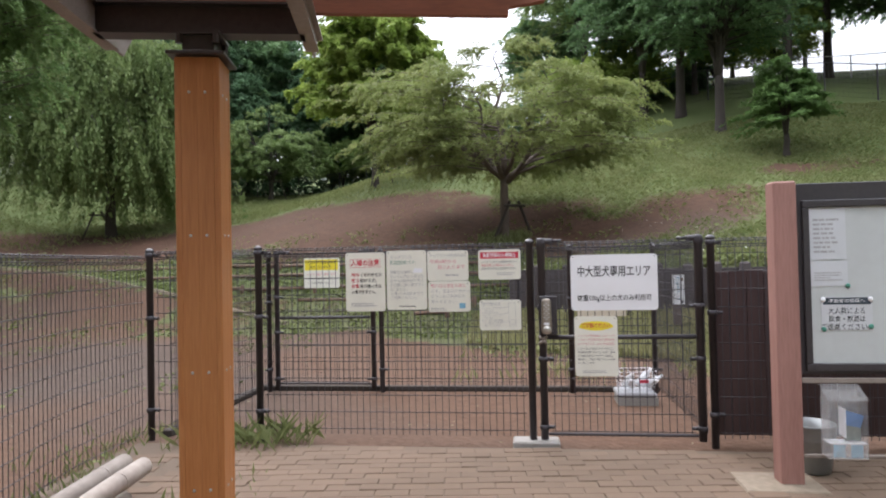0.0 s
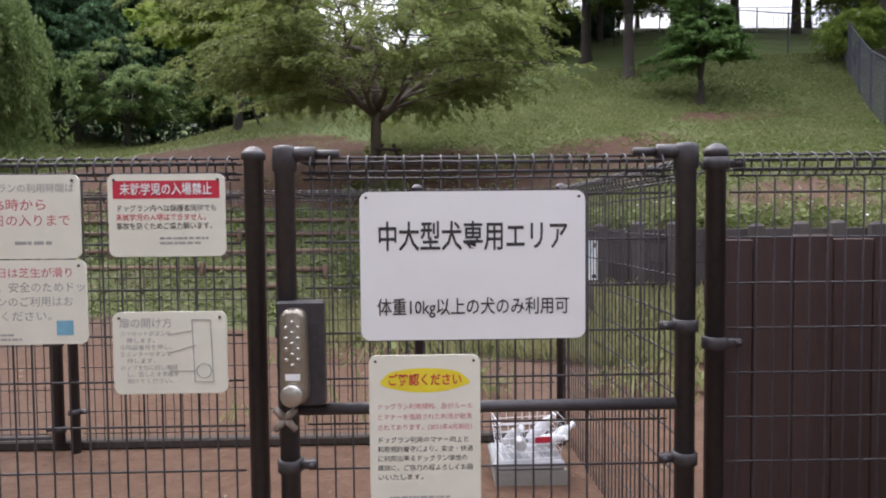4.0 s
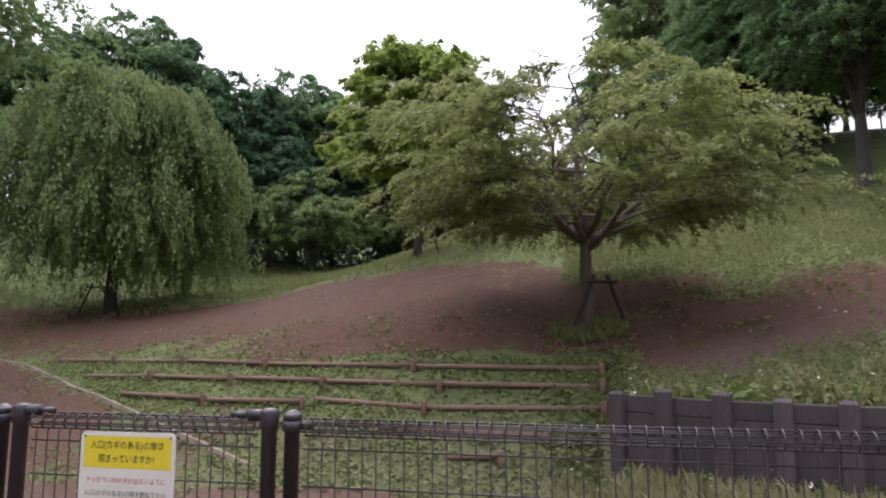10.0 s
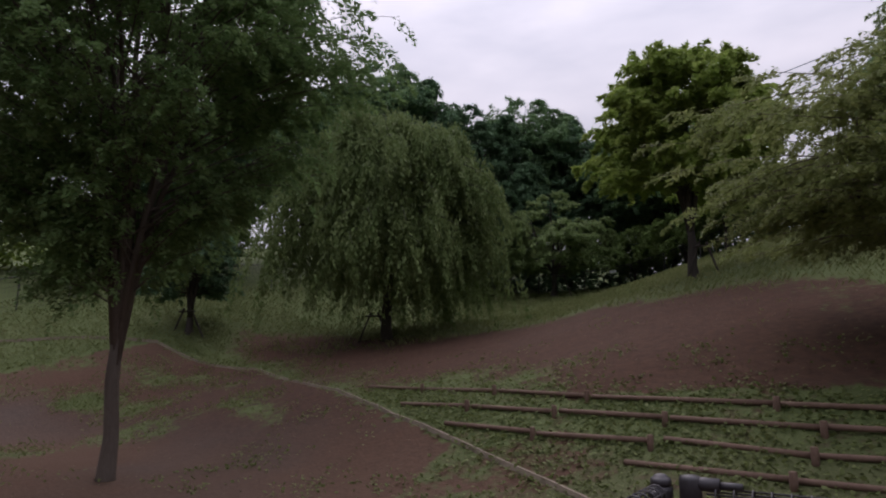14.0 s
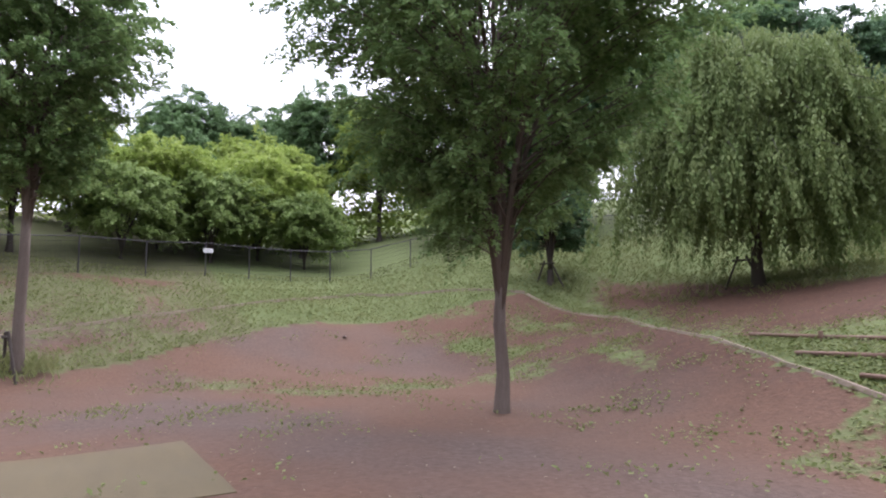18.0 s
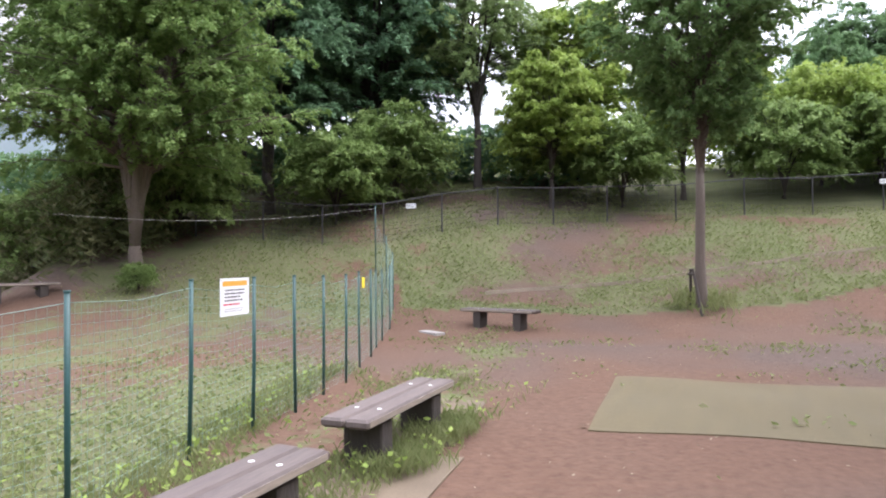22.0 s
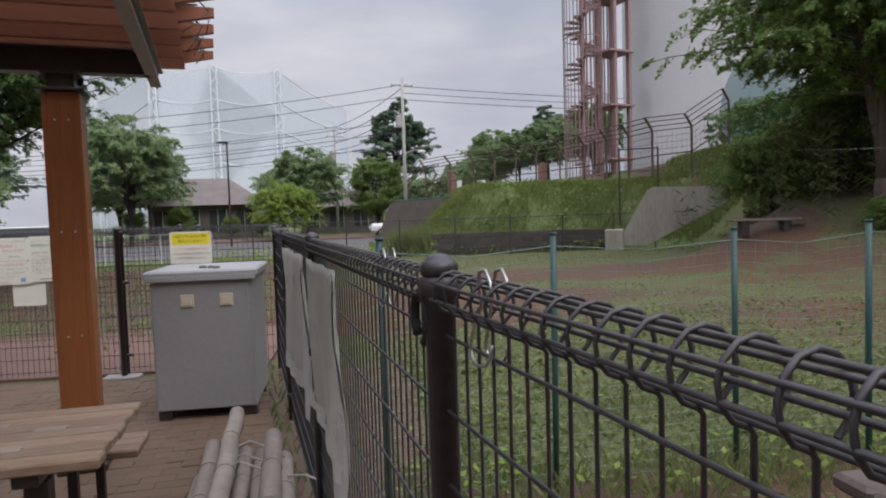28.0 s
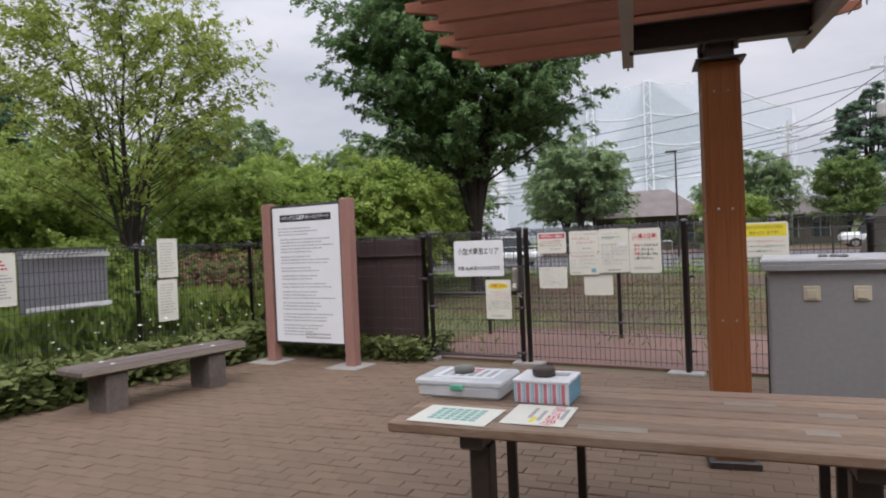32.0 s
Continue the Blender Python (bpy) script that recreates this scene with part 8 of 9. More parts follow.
# ---- golf nets, poles, cables ----
def lattice(x, y, top, label="white lattice steel mast of the driving range net"):
    t = thing("net_mast", pose(x, y, 0), label, "mast", "net masts")
    for dx in (-0.6, 0.6):
        for dy in (-0.6, 0.6):
            part("chord", Shape().tube([(dx, dy, 0), (dx * 0.8, dy * 0.8, top)], 0.15, 4), M_NETPOLE, t)
    n = int(top / 1.6)
    br = Shape()
    for k in range(n):
        z0, z1 = top * k / n, top * (k + 1) / n
        s = 1 if k % 2 else -1
        for dy in (-0.6, 0.6):
            br.tube([(-0.6 * s, dy, z0), (0.6 * s, dy, z1)], 0.06, 4)
        br.tube([(0.6 * s, -0.6, z0), (0.6 * s, 0.6, z1)], 0.06, 4)
    part("bracing", br, M_NETPOLE, t)


MASTS = [(62, -150, 24), (44, -128, 24), (28.0, -106.0, 25.6), (19.5, -108.7, 26.0), (10.0, -112.0, 26.0), (-0.5, -150.0, 25.5)]
for mx, my, mz in MASTS:
    lattice(mx, my, mz)
net = thing("golf_net", pose(0, 0, 0), "huge pale driving range net hung between white masts", "net")
for (xa, ya, za), (xb, yb, zb) in zip(MASTS, MASTS[1:]):
    n = 12
    s = Shape()
    for j in (0, 1):
        for i in range(n + 1):
            u = i / n
            s.v.append((xa + (xb - xa) * u, ya + (yb - ya) * u, 0.5 if j == 0 else za + (zb - za) * u - 1.4 * 4 * u * (1 - u)))
    s.f = [(i, i + 1, n + 2 + i, n + 1 + i) for i in range(n)]
    s.n = len(s.v)
    part("net_sheet", s, M_NET, net)
    for h in (0.42, 0.62, 0.80, 0.995):
        part("net_cable", Shape().tube([(xa + (xb - xa) * u, ya + (yb - ya) * u, (za + (zb - za) * u) * h - 0.8 * 4 * u * (1 - u)) for u in [k / 8 for k in range(9)]], 0.12, 4), M_NETPOLE, net)
part("net_sheet", Shape().add([(19.5, -108.7, 26), (10, -112, 18), (30, -170, 10), (40, -170, 24)], [(0, 1, 2, 3)]), M_NET, net)


def utility_pole(x, y, top, arms=2, lamp=False):
    p = thing("utility_pole", pose(x, y, 0, 0, 0, 15), "grey concrete utility pole with cross arms", "utility pole", "utility poles")
    part("shaft", Shape().tube([(0, 0, -0.2), (0, 0, top)], [0.14, 0.09], 10), M_POLE, p, smooth=True)
    for k in range(arms):
        arm = part("cross_arm", Shape().box(-0.8, 0.8, -0.05, 0.05, top - 0.6 - 0.8 * k, top - 0.5 - 0.8 * k), M_POLE, p)
        for a in (-0.7, -0.3, 0.3, 0.7):
            part("insulator", Shape().turned([(0.05, 0), (0.06, 0.08), (0.03, 0.16)], 8, (a, 0, top - 0.5 - 0.8 * k)), M_NETPOLE, arm)
    part("transformer", Shape().turned([(0.22, top - 3.4), (0.24, top - 3.3), (0.24, top - 2.7), (0.2, top - 2.6)], 12, (0.3, 0, 0)), M_POLE, p)
    if lamp:
        part("lamp_arm", Shape().tube([(0, 0, top - 5.2), (-0.7, 0, top - 4.9), (-1.1, 0, top - 4.95)], 0.04, 6), M_POLE, p)
        part("lamp_head", Shape().box(-1.5, -1.0, -0.12, 0.12, top - 5.1, top - 4.92, bevel=0.04), M_NETPOLE, p)


utility_pole(-5.8, -45.9, 10.9, 1, True)
utility_pole(-0.6, -60.9, 10.1, 2)
utility_pole(9.5, -22.8, 4.6, 0)
lamp = thing("street_lamp", pose(4.9, -40.2, 0), "slender dark street lamp beside the road", "street lamp")
part("shaft", Shape().tube([(0, 0, 0), (0, 0, 6.0)], [0.07, 0.045], 8), M_STEEL, lamp)
part("lamp_head", Shape().box(-0.1, 0.55, -0.12, 0.12, 5.98, 6.1, bevel=0.03), M_STEEL, lamp)


def cable(a, b, sag, r=0.025):
    c = thing("power_cable", pose(0, 0, 0), "black overhead power cable", "cable", "power cables")
    part("strand", Shape().tube([(a[0] + (b[0] - a[0]) * u, a[1] + (b[1] - a[1]) * u, a[2] + (b[2] - a[2]) * u - sag * 4 * u * (1 - u)) for u in [k / 14 for k in range(15)]], r, 4), M_WIRE, c)


for k, (h0, h1) in enumerate(((10.4, 8.8), (9.6, 8.0), (8.0, 6.6), (7.3, 5.9), (6.4, 5.2))):
    cable((-5.8, -45.9, h0), (45.0, -52.0, h1), 1.3)
for k in range(3):
    cable((-5.8, -45.9, 10.3 - 0.45 * k), (-60.0, -58.0, 11.5 - 0.45 * k), 0.8)
for k in range(4):
    cable((-0.6, -60.9, 9.6 - 0.7 * k), (-5.8, -45.9, 10.2 - 0.8 * k), 0.3)
for k in range(3):
    cable((-0.6, -60.9, 9.6 - 0.8 * k), (50.0, -60.0, 8.5 - 0.8 * k), 1.6)
for k in range(3):
    cable((-40.0, 70.0, 21.5 + 1.1 * k), (45.0, 52.0, 34.0 + 1.1 * k), 1.5, 0.04)


# ---- houses, cars, garden trees beyond the road ----
def house(x, y, turn, w, d, wall_h, roof_h, label):
    h = thing("house", pose(x, y, 0, 0, 0, turn), label, "house", "houses beyond the road")
    part("wall", Shape().box(-w / 2, w / 2, -d / 2, d / 2, 0, wall_h), M_HOUSE, h)
    o, r = 0.9, w * 0.22
    rf = Shape().add([(-w / 2 - o, -d / 2 - o, wall_h - 0.1), (w / 2 + o, -d / 2 - o, wall_h - 0.1), (w / 2 + o, d / 2 + o, wall_h - 0.1), (-w / 2 - o, d / 2 + o, wall_h - 0.1), (-r, 0, wall_h + roof_h), (r, 0, wall_h + roof_h)],
                     [(3, 2, 1, 0), (0, 1, 5, 4), (2, 3, 4, 5), (1, 2, 5), (3, 0, 4)])
    part("roof", rf, M_ROOF, h)
    n = int(w / 1.8)
    for k in range(n):
        wx = -w / 2 + (k + 0.5) * w / n
        for s in (-1, 1):
            win = part("window", Shape().box(wx - 0.65, wx + 0.65, s * d / 2 - 0.03, s * d / 2 + 0.03, 0.6, wall_h - 0.5), M_GLASS, h)
            part("window_frame", Shape().box(wx - 0.70, wx - 0.65, s * d / 2 - 0.05, s * d / 2 + 0.05, 0.55, wall_h - 0.45).box(wx - 0.02, wx + 0.02, s * d / 2 - 0.05, s * d / 2 + 0.05, 0.6, wall_h - 0.5), M_CREAM, win)


house(10.6, -60.0, 8, 8.5, 6.5, 2.9, 2.3, "low dark house with a wide hipped roof")
house(-1.0, -66.0, -12, 7.0, 5.5, 2.6, 1.5, "low house with a hipped roof behind trees")


def parked_car(x, y, turn, label, paint=M_CAR, tall=0.0):
    c = thing("parked_car", pose(x, y, 0.02, 0, 0, turn), label, "car", "parked cars")
    part("body", Shape().box(-1.9, 1.9, -0.8, 0.8, 0.3, 0.85 + tall * 0.3, bevel=0.18), paint, c)
    cab = Shape()
    t = 1.45 + tall
    cab.add([(-1.5, -0.74, 0.82), (1.0, -0.74, 0.82), (1.0, 0.74, 0.82), (-1.5, 0.74, 0.82), (-1.2, -0.62, t), (0.45, -0.62, t), (0.45, 0.62, t), (-1.2, 0.62, t)], [(0, 1, 5, 4), (1, 2, 6, 5), (2, 3, 7, 6), (3, 0, 4, 7)])
    part("glasshouse", cab, M_GLASS, c)
    part("roof", Shape().box(-1.25, 0.5, -0.64, 0.64, t - 0.02, t + 0.05, bevel=0.03), paint, c)
    for wx in (-1.2, 1.2):
        for wy in (-0.72, 0.72):
            wheel = part("wheel", Shape().tube([(wx, wy - 0.1, 0.31), (wx, wy + 0.1, 0.31)], 0.31, 18), M_TYRE, c)
            part("rim", Shape().tube([(wx, wy - 0.11, 0.31), (wx, wy + 0.11, 0.31)], 0.18, 14), M_BOLT, wheel)
    for wy in (-0.55, 0.55):
        part("headlight", Shape().box(1.84, 1.93, wy - 0.14, wy + 0.14, 0.62, 0.76, bevel=0.02), M_NETPOLE, c)


parked_car(-5.2, -47.4, 5, "white van parked by the utility pole", tall=0.35)
parked_car(11.5, -30.0, 12, "white car parked beyond the fence")

for kind, x, y, s in (
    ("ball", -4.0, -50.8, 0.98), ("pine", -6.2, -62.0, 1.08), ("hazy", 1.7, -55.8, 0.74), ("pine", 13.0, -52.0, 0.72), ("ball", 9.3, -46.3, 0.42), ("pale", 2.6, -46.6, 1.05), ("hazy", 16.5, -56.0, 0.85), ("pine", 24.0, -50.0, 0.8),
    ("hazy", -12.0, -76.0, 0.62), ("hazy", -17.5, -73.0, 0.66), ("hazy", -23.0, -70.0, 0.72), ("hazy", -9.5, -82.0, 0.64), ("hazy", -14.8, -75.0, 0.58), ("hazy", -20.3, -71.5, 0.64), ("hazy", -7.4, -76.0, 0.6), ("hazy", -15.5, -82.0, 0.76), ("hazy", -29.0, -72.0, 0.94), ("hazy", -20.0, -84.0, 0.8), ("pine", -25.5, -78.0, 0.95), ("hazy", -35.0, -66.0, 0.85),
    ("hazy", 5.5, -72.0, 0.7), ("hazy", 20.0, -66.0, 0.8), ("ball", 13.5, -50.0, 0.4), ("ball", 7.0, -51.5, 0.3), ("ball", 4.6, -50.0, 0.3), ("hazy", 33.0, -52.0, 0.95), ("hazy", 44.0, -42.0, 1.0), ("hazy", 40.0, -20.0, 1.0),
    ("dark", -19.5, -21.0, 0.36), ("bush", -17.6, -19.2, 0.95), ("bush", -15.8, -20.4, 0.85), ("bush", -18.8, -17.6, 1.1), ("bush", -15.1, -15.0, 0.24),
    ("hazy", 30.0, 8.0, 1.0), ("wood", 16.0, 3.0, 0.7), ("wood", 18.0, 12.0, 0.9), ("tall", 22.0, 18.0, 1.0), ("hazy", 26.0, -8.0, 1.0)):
    wood(kind, x, y, s)


# ---- ground cover: weeds, clover and grass, too many to count ----
def cover(name, label, mat, count, sampler, seed, length=(0.05, 0.1), wide=0.6, upright=0.0, lift=(0.0, 0.05)):
    rng = np.random.default_rng(seed)
    x, y = sampler(rng, count)
    n = len(x)
    z = land(x, y) + rng.uniform(lift[0], lift[1], n)
    a = rng.random(n) * 2 * np.pi
    ln = rng.uniform(length[0], length[1], n)
    if upright:
        way = np.stack([np.cos(a) * 0.45, np.sin(a) * 0.45, np.full(n, upright)], 1)
        nrm = np.stack([-np.sin(a), np.cos(a), 0.15 * np.ones(n)], 1) + rng.normal(0, 0.2, (n, 3))
        z = z + ln * 0.42
    else:
        way = np.stack([np.cos(a), np.sin(a), 0.2 * rng.normal(0, 1, n)], 1)
        nrm = np.array([0, 0, 1.0]) + rng.normal(0, 0.45, (n, 3))
    me = leaf_mesh(name, np.stack([x, y, z], 1), nrm, way, ln, ln * wide, mat)
    return tagged(new(name, me), label, "plants", kind="stuff")


def turf_in(x0, x1, y0, y1, keep, clump=0.8, tight=1.0):
    """Places inside a rectangle, denser where the soil is covered."""
    def sampler(rng, count):
        x, y = rng.uniform(x0, x1, count), rng.uniform(y0, y1, count)
        k = keep(x, y) + 0.35 * noise2(x, y, clump * 2.2, 5.0)
        ok = rng.random(count) * tight < k
        return x[ok], y[ok]
    return sampler


def outside_yard(x, y):
    fence = np.where(y > -2.06, -3.14 - 0.175 * y * 0, -2.78 - 0.19 * (y + 2.06))
    return np.where((x > np.where(y > -2.06, -3.2, fence - 0.05)) & (x < 5.4) & (y < 0.05) & (y > -7.85), 0.0, 1.0)


def leafy(x, y):
    return (1 - bare(x, y) * 1.15) * outside_yard(x, y)


cover("clover", "low clover and plantain leaves over the small dog area", L_CLOVER, 90000, turf_in(-12.0, -1.7, -15.0, -3.6, lambda x, y: leafy(x, y) * np.clip(1.15 - np.hypot((x + 3.2) / 6.5, (y + 6.0) / 6.5), 0, 1) ** 1.5 * (y < green_line(x) + 0.3), 0.9, 0.8), 1, (0.018, 0.044), 0.7, lift=(0.0, 0.026))
cover("clover", "scattered weeds on the bare earth of the field", L_CLOVER, 110000, turf_in(-27.0, -3.0, -10.5, 14.5, lambda x, y: leafy(x, y) * 0.95, 0.5, 1.0), 2, (0.04, 0.10), 0.6, lift=(0.0, 0.06))
cover("terrace_weeds", "broad leaves and clover on the log terraces", L_CLOVER, 34000, turf_in(-12.0, 0.3, 6.2, 12.0, lambda x, y: leafy(x, y) * (y < 9.7 - 0.17 * (x + 2)) * ((y > 6.4) & (y < 10.6 - 0.18 * (x + 2)) & (y > 7.0 - 0.62 * (x + 4.8)) | (x > -4.6)), 0.8, 0.9), 3, (0.04, 0.09), 0.7, lift=(0.0, 0.06))
cover("slope_grass", "bright grass and clover on the hillside", L_GRASS, 130000, turf_in(-1.0, 14.0, 3.0, 19.0, lambda x, y: (leafy(x, y) * 0.97 + 0.03) * (wall_side(x, y) > 0.1) * (y > 3.5), 0.5, 0.9), 4, (0.04, 0.12), 0.3, upright=0.35)
cover("bank_grass", "rough grass on the banks", L_GRASS, 80000, turf_in(-29.0, -14.0, -16.0, 20.0, lambda x, y: leafy(x, y) * ((land(x, y) > 0.35)), 0.5, 0.9), 5, (0.05, 0.14), 0.3, upright=0.4)
cover("wood_edge_grass", "grass below the wood", L_GRASS, 60000, turf_in(-26.0, 3.0, 15.0, 36.0, lambda x, y: leafy(x, y), 0.3, 0.9), 6, (0.10, 0.24), 0.2, upright=0.6)
cover("small_area_grass", "short thin grass over the small dog area", L_GRASS, 50000, turf_in(-16.0, -1.8, -25.0, -5.0, lambda x, y: leafy(x, y) - 0.25, 0.4, 0.8), 7, (0.025, 0.06), 0.3, upright=0.3)
cover("mound_grass", "tall rank grass in uneven clumps on the mound", L_MOUND, 60000, turf_in(-22.0, -3.0, -34.0, -24.4, lambda x, y: 1.0 * (land(x, y) > 0.15) * (0.55 + 0.6 * noise2(x, y, 1.1, 2.0)), 0.4, 0.7), 8, (0.12, 0.42), 0.10, upright=0.8)
cover("mound_weeds", "broad leafy weeds among the mound's grass", L_SHRUB, 16000, turf_in(-22.0, -3.0, -34.0, -24.4, lambda x, y: 1.0 * (land(x, y) > 0.15) * np.clip(noise2(x, y, 0.8, 7.0), 0, 1), 0.5, 0.8), 31, (0.10, 0.22), 0.5, lift=(0.0, 0.38))
cover("fence_weeds", "weeds along the green fence and benches", L_GRASS, 26000, turf_in(-12.0, -2.7, -6.2, -2.9, lambda x, y: 1.0 * (np.abs(y - green_line(x) - 0.05) < 0.35) + 1.0 * ((np.abs(y + 3.3) < 0.35) & (x > -8.9) & (x < -4.6)), 0.9, 1.2), 9, (0.05, 0.16), 0.14, upright=0.8)
cover("wall_foot_grass", "pale grass and weeds below the log wall", L_PALEGRASS, 34000, turf_in(-1.0, 5.0, 2.2, 7.2, lambda x, y: 1.0 * (wall_side(x, y) < -0.18) * (wall_side(x, y) > -1.7), 0.8, 1.0), 10, (0.08, 0.24), 0.16, upright=1.1)
cover("wall_top_weeds", "trailing weeds along the top of the log wall", L_CLOVER, 14000, turf_in(-1.0, 5.5, 3.0, 8.2, lambda x, y: 1.0 * (np.abs(wall_side(x, y) - 0.25) < 0.42), 0.8, 0.9), 11, (0.05, 0.13), 0.6, lift=(0.0, 0.16))
cover("wall_top_flowers", "small white flowers over the log wall", L_FLOWER, 1500, turf_in(-1.0, 6.5, 3.0, 9.5, lambda x, y: 1.0 * (np.abs(wall_side(x, y) - 0.3) < 0.6) + 0.06 * (wall_side(x, y) > 0), 0.8, 1.2), 12, (0.02, 0.045), 0.8, lift=(0.06, 0.22))
cover("dry_grass", "dry pale grass at the wall's end and by the fence", L_DRY, 2200, turf_in(2.4, 6.5, 2.4, 8.5, lambda x, y: 1.0 * (wall_side(x, y) > -0.9) * (wall_side(x, y) < 1.4), 0.9, 1.6), 13, (0.10, 0.22), 0.08, upright=1.3)
cover("foot_shoots", "loose leafy shoots round the slender tree's foot", L_GRASS, 2600, turf_in(-20.9, -18.9, -2.6, -0.4, lambda x, y: 1.0 * (np.hypot((x + 19.95) / 0.4, (y + 1.5) / 0.75) < 1) * (np.abs(y + 1.55) > 0.14), 0.9, 1.0), 33, (0.10, 0.30), 0.16, upright=0.9, lift=(0.0, 0.3))
cover("trunk_weeds", "tufts of weeds round the maple trunk", L_GRASS, 1400, turf_in(-1.3, 0.35, 9.9, 10.9, lambda x, y: 1.0 * ((x + 0.5) ** 2 + (y - 10.4) ** 2 * 2 < 0.4), 0.9, 1.0), 14, (0.08, 0.22), 0.18, upright=1.0)
cover("stair_weeds", "weeds at the foot of the west fence", L_GRASS, 5000, turf_in(-3.7, -1.6, -7.7, 0.4, lambda x, y: 1.0 * (np.abs(x - np.where(y > -2.06, -3.14 - 0.175 * np.minimum(0, y), -2.78 - 0.185 * (y + 2.06))) < 0.16), 0.9, 1.0), 15, (0.05, 0.16), 0.12, upright=1.0, lift=(-0.03, 0.0))
cover("corner_weeds", "leafy weeds by the entrance fence post", L_GRASS, 260, turf_in(-2.75, -1.5, -0.32, 0.08, lambda x, y: 1.0 * ((x + 2.15) ** 2 + (y + 0.08) ** 2 * 6 < 0.28), 0.9, 1.0), 16, (0.12, 0.34), 0.10, upright=0.5, lift=(-0.02, 0.0))
cover("hedge_ivy", "dark ivy and broad leaves along the east fence", L_CLOVER, 30000, turf_in(4.75, 6.6, -7.9, -0.2, lambda x, y: 1.0 * (x > 4.9 + 0.12 * np.sin(3 * y)), 0.9, 0.9), 17, (0.07, 0.16), 0.62, lift=(0.0, 0.42))
cover("hedge_shoots", "upright leafy shoots behind the east fence", L_FRESH, 36000, turf_in(5.5, 8.0, -8.0, -0.2, lambda x, y: np.ones_like(x), 0.9, 0.8), 18, (0.12, 0.3), 0.3, upright=0.9, lift=(0.0, 0.75))
cover("south_weeds", "weeds below the brown screens and rules board", L_CLOVER, 7000, turf_in(2.6, 5.5, -8.3, -7.35, lambda x, y: 1.0 * (y < -7.45), 0.9, 1.2), 19, (0.05, 0.13), 0.5, lift=(0.0, 0.3))
cover("pink_flowers", "dusky pink flowers on the shrubs by the corner", L_PINKFLOWER, 1500, turf_in(5.5, 6.6, -8.2, -6.9, lambda x, y: np.ones_like(x), 0.9, 0.8), 20, (0.02, 0.045), 0.8, lift=(0.5, 1.4))
cover("ivy_flowers", "small white flowers in the ivy", L_FLOWER, 350, turf_in(4.9, 6.2, -7.8, -0.5, lambda x, y: np.ones_like(x), 0.9, 1.0), 21, (0.025, 0.05), 0.8, lift=(0.2, 0.8))
cover("bamboo_grass", "brown-tipped bamboo grass under the big tree", L_BAMBOO, 26000, turf_in(-22.0, -13.5, -22.5, -15.5, lambda x, y: 1.0 * ((x + 17.5) ** 2 / 9 + (y + 19.4) ** 2 / 5 < 1), 0.9, 0.8), 22, (0.18, 0.40), 0.14, upright=0.3, lift=(0.0, 2.4))
cover("south_grass", "grass beyond the south fence", L_GRASS, 34000, turf_in(-1.8, 12.0, -25.0, -8.0, lambda x, y: np.clip(1.0 - bare(x, y) * 1.1, 0.03, 1) * ((y < -10.4) | (x > 3)) + 0.5 * (x > 7.5), 0.4, 1.0), 23, (0.05, 0.15), 0.18, upright=0.7)
cover("fallen_leaves", "dry specks and fallen leaves on the bare earth", L_DRY, 5000, turf_in(-22.0, 4.0, -5.0, 17.0, lambda x, y: bare(x, y) * outside_yard(x, y) * 0.8, 0.6, 1.0), 24, (0.02, 0.05), 0.6, lift=(0.0, 0.01))
cover("slope_clover", "leafy clover in clumps over the hillside", L_CLOVER, 60000, turf_in(-1.0, 13.0, 5.0, 18.0, lambda x, y: leafy(x, y) * (wall_side(x, y) > 0.2) * (0.5 + 0.7 * noise2(x, y, 0.8, 6.0)), 0.7, 0.9), 28, (0.05, 0.12), 0.65, lift=(0.0, 0.07))
cover("field_grass", "thin grass at the edges of the bare earth", L_GRASS, 70000, turf_in(-27.5, -3.0, -10.0, 16.5, leafy, 0.5, 0.9), 25, (0.03, 0.09), 0.25, upright=0.4)
cover("bench_weeds", "grass and weeds round the bench supports", L_GRASS, 12000, turf_in(-9.0, -4.3, -3.9, -2.75, lambda x, y: 1.0 * (np.hypot((x + 5.97) / 0.42, (y + 3.05) / 0.3) < 1) + 1.0 * (np.hypot((x + 4.93) / 0.4, (y + 3.05) / 0.3) < 1) + 1.0 * (np.hypot((x + 8.42) / 0.42, (y + 3.2) / 0.3) < 1) + 1.0 * (np.hypot((x + 7.38) / 0.42, (y + 3.15) / 0.3) < 1), 0.9, 0.7), 26, (0.07, 0.22), 0.09, upright=1.0)
cover("fence_leaves", "broad bright weeds at the green fence", L_FRESH, 4200, turf_in(-12.0, -2.7, -6.2, -2.9, lambda x, y: 1.0 * (np.abs(y - green_line(x) - 0.03) < 0.25) + 1.0 * ((np.abs(y + 3.2) < 0.3) & (x > -8.9) & (x < -4.4)), 0.9, 1.1), 29, (0.04, 0.10), 0.5, lift=(0.0, 0.20))
cover("low_fence_weeds", "leafy weeds along the low fence below the mound", L_FRESH, 9000, turf_in(-12.5, 3.0, -28.6, -24.0, lambda x, y: 1.0 * (np.abs(y - np.interp(x, [-12.0, -10.0, -6.0, -2.0, 3.0], [-24.3, -25.0, -25.6, -26.6, -26.9])) < 0.45) * (0.75 + 0.5 * noise2(x, y, 0.7, 9.0)), 0.6, 1.0), 30, (0.08, 0.2), 0.4, lift=(0.0, 0.42))
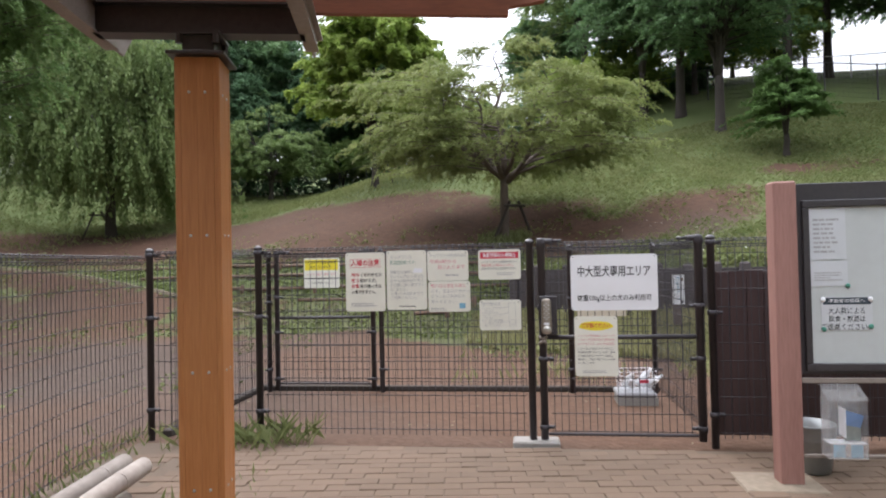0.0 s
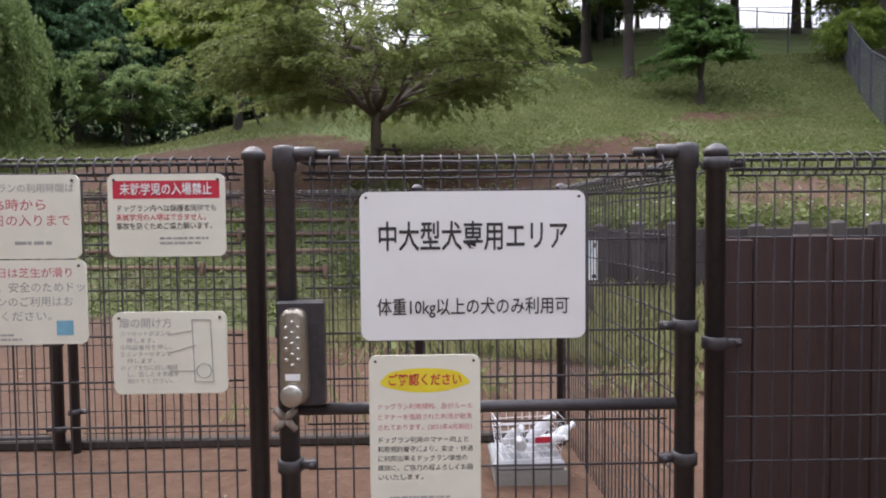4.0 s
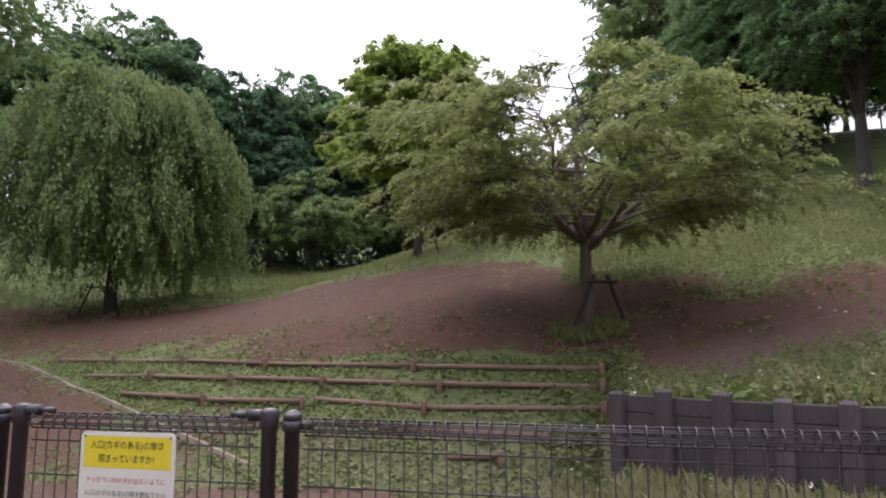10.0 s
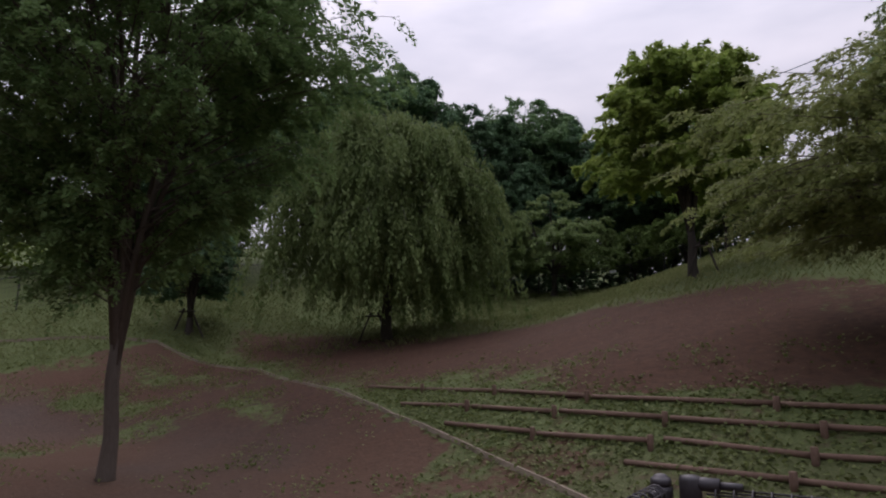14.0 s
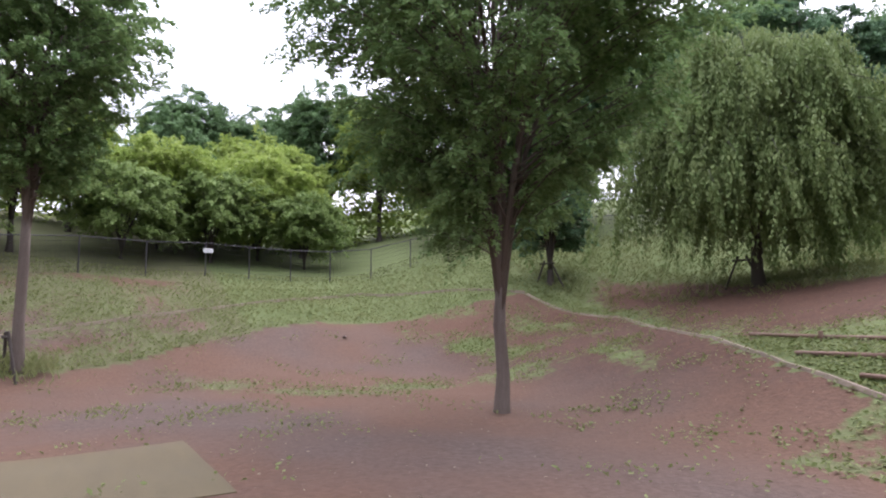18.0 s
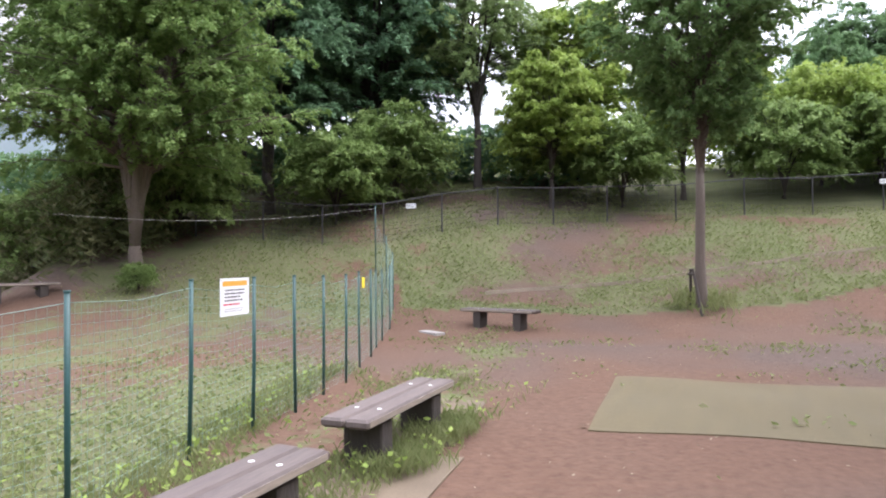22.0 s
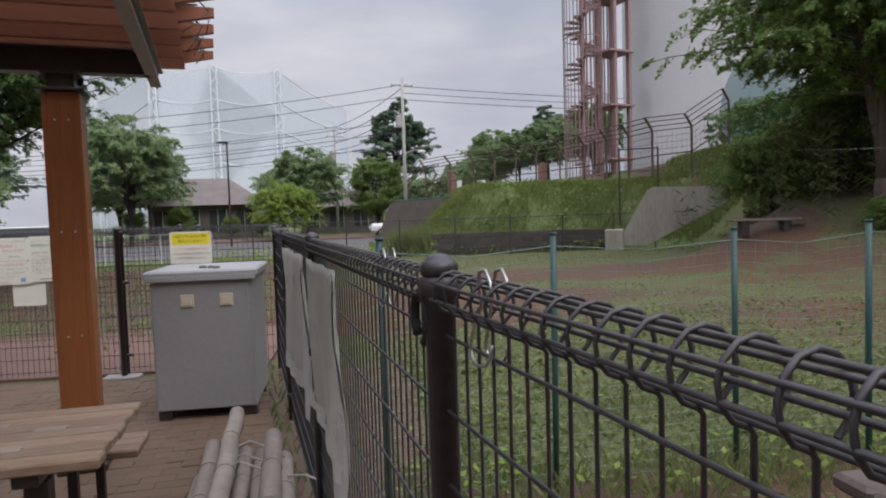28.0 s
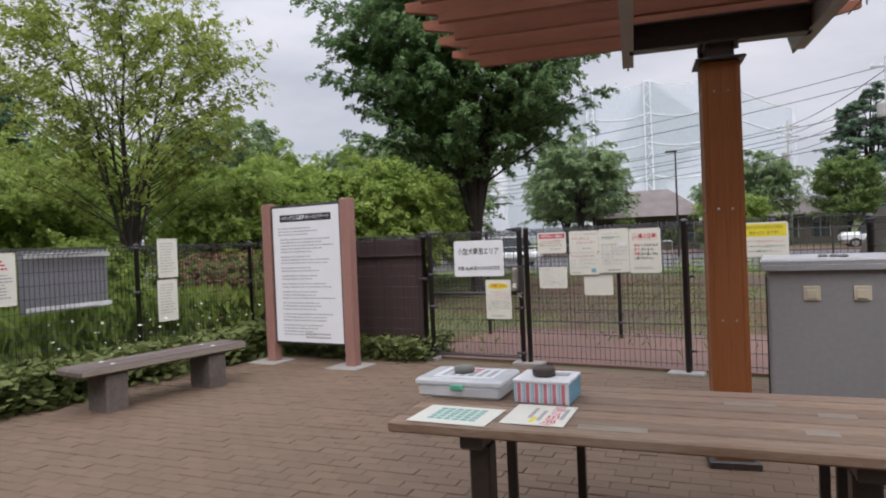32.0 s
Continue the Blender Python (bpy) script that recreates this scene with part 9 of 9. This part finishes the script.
cover("plume_grass", "tall pale grass clump by the low fence", L_GRASS, 2200, turf_in(-5.4, -3.5, -27.0, -25.2, lambda x, y: 1.0 * (np.hypot(x + 4.45, (y + 26.1)) < 0.8), 0.9, 0.8), 27, (0.7, 1.25), 0.03, upright=1.6)


def belt(name, label, mat, count, x0, x1, y0, y1, high, seed):
    """A thick belt of undergrowth with an uneven top."""
    rng = np.random.default_rng(seed)
    x, y = rng.uniform(x0, x1, count), rng.uniform(y0, y1, count)
    top = high * (0.75 + 0.3 * noise2(x, y, 0.6, seed))
    z = land(x, y) + top * rng.random(count) ** 0.8
    a = rng.random(count) * 2 * np.pi
    ln = rng.uniform(0.22, 0.5, count)
    way = np.stack([np.cos(a), np.sin(a), -0.4 + 0.3 * rng.normal(0, 1, count)], 1)
    nrm = np.array([0, 0, 1.0]) + rng.normal(0, 0.55, (count, 3))
    tagged(new(name, leaf_mesh(name, np.stack([x, y, z], 1), nrm, way, ln, ln * 0.5, mat)), label, "plants", kind="stuff")


belt("undergrowth", "dense undergrowth inside the western wood", L_FRESH, 22000, -40.0, -36.5, -34.0, 24.0, 3.4, 1)
belt("undergrowth", "dense undergrowth behind the trees on the bank", L_DARK, 16000, -33.5, -29.5, -34.0, -6.0, 3.2, 2)
belt("undergrowth", "dark undergrowth under the northern wood", L_DARK, 24000, -34.0, 6.0, 38.5, 42.0, 3.6, 3)
belt("undergrowth", "undergrowth along the hill crest", L_DARK, 6000, 2.0, 8.5, 25.5, 28.5, 1.6, 4)
belt("undergrowth", "bushes behind the tank bank", L_WOOD, 10000, -40.0, -22.0, -36.0, -31.0, 3.0, 5)

# ---- brick paving of the yard ----
def paving():
    bed = Shape().box(-3.05, 5.25, -7.74, -0.12, -0.12, -0.006)
    floor_ob = tagged(new("pavement", bed.mesh("pavement", M_JOINT)), "brown brick paving with dirt-filled joints", "pavement", kind="structure")
    rng = random.Random(6)
    a, b, turn = 0.205, 0.103, radians(6)
    c, s = math.cos(turn), math.sin(turn)
    shapes = []
    for k in range(4):
        sh = Shape().box(-a / 2 + 0.002, a / 2 - 0.002, -b / 2 + 0.002, b / 2 - 0.002, -0.04, 0.0, bevel=0.004)
        shapes.append(sh)
    meshes = [sh.mesh("brick", M_PAVER) for sh in shapes]
    rest, near = Shape(), 0
    for j in range(-50, 50):
        for i in range(-32, 32):
            u, v = i * a + (a / 2 if j % 2 else 0), j * b
            x, y = 1.0 + u * c - v * s, -3.9 + u * s + v * c
            west = -3.0 - 0.0 * y if y > -2.06 else -2.70 - 0.185 * (y + 2.06)
            if not (west + 0.12 < x < 5.1 and -7.66 < y < -0.16):
                continue
            if x < -2.2 and y > -1.5 and rng.random() < 0.6:
                continue
            m = pose(x, y, rng.uniform(-0.004, 0.003), rng.uniform(-0.8, 0.8), rng.uniform(-0.6, 0.6), 6 + rng.uniform(-0.8, 0.8))
            if -0.6 < x < 1.2 and -5.9 < y < -4.0 and near < 300:
                part("brick", meshes[rng.randrange(4)], None, floor_ob, at=m)
                near += 1
            else:
                rest.box(-a / 2 + 0.002, a / 2 - 0.002, -b / 2 + 0.002, b / 2 - 0.002, -0.03, 0.0, m, 0.004)
    tagged(part("brick_field", rest, M_PAVER, floor_ob), kind="stuff")


paving()
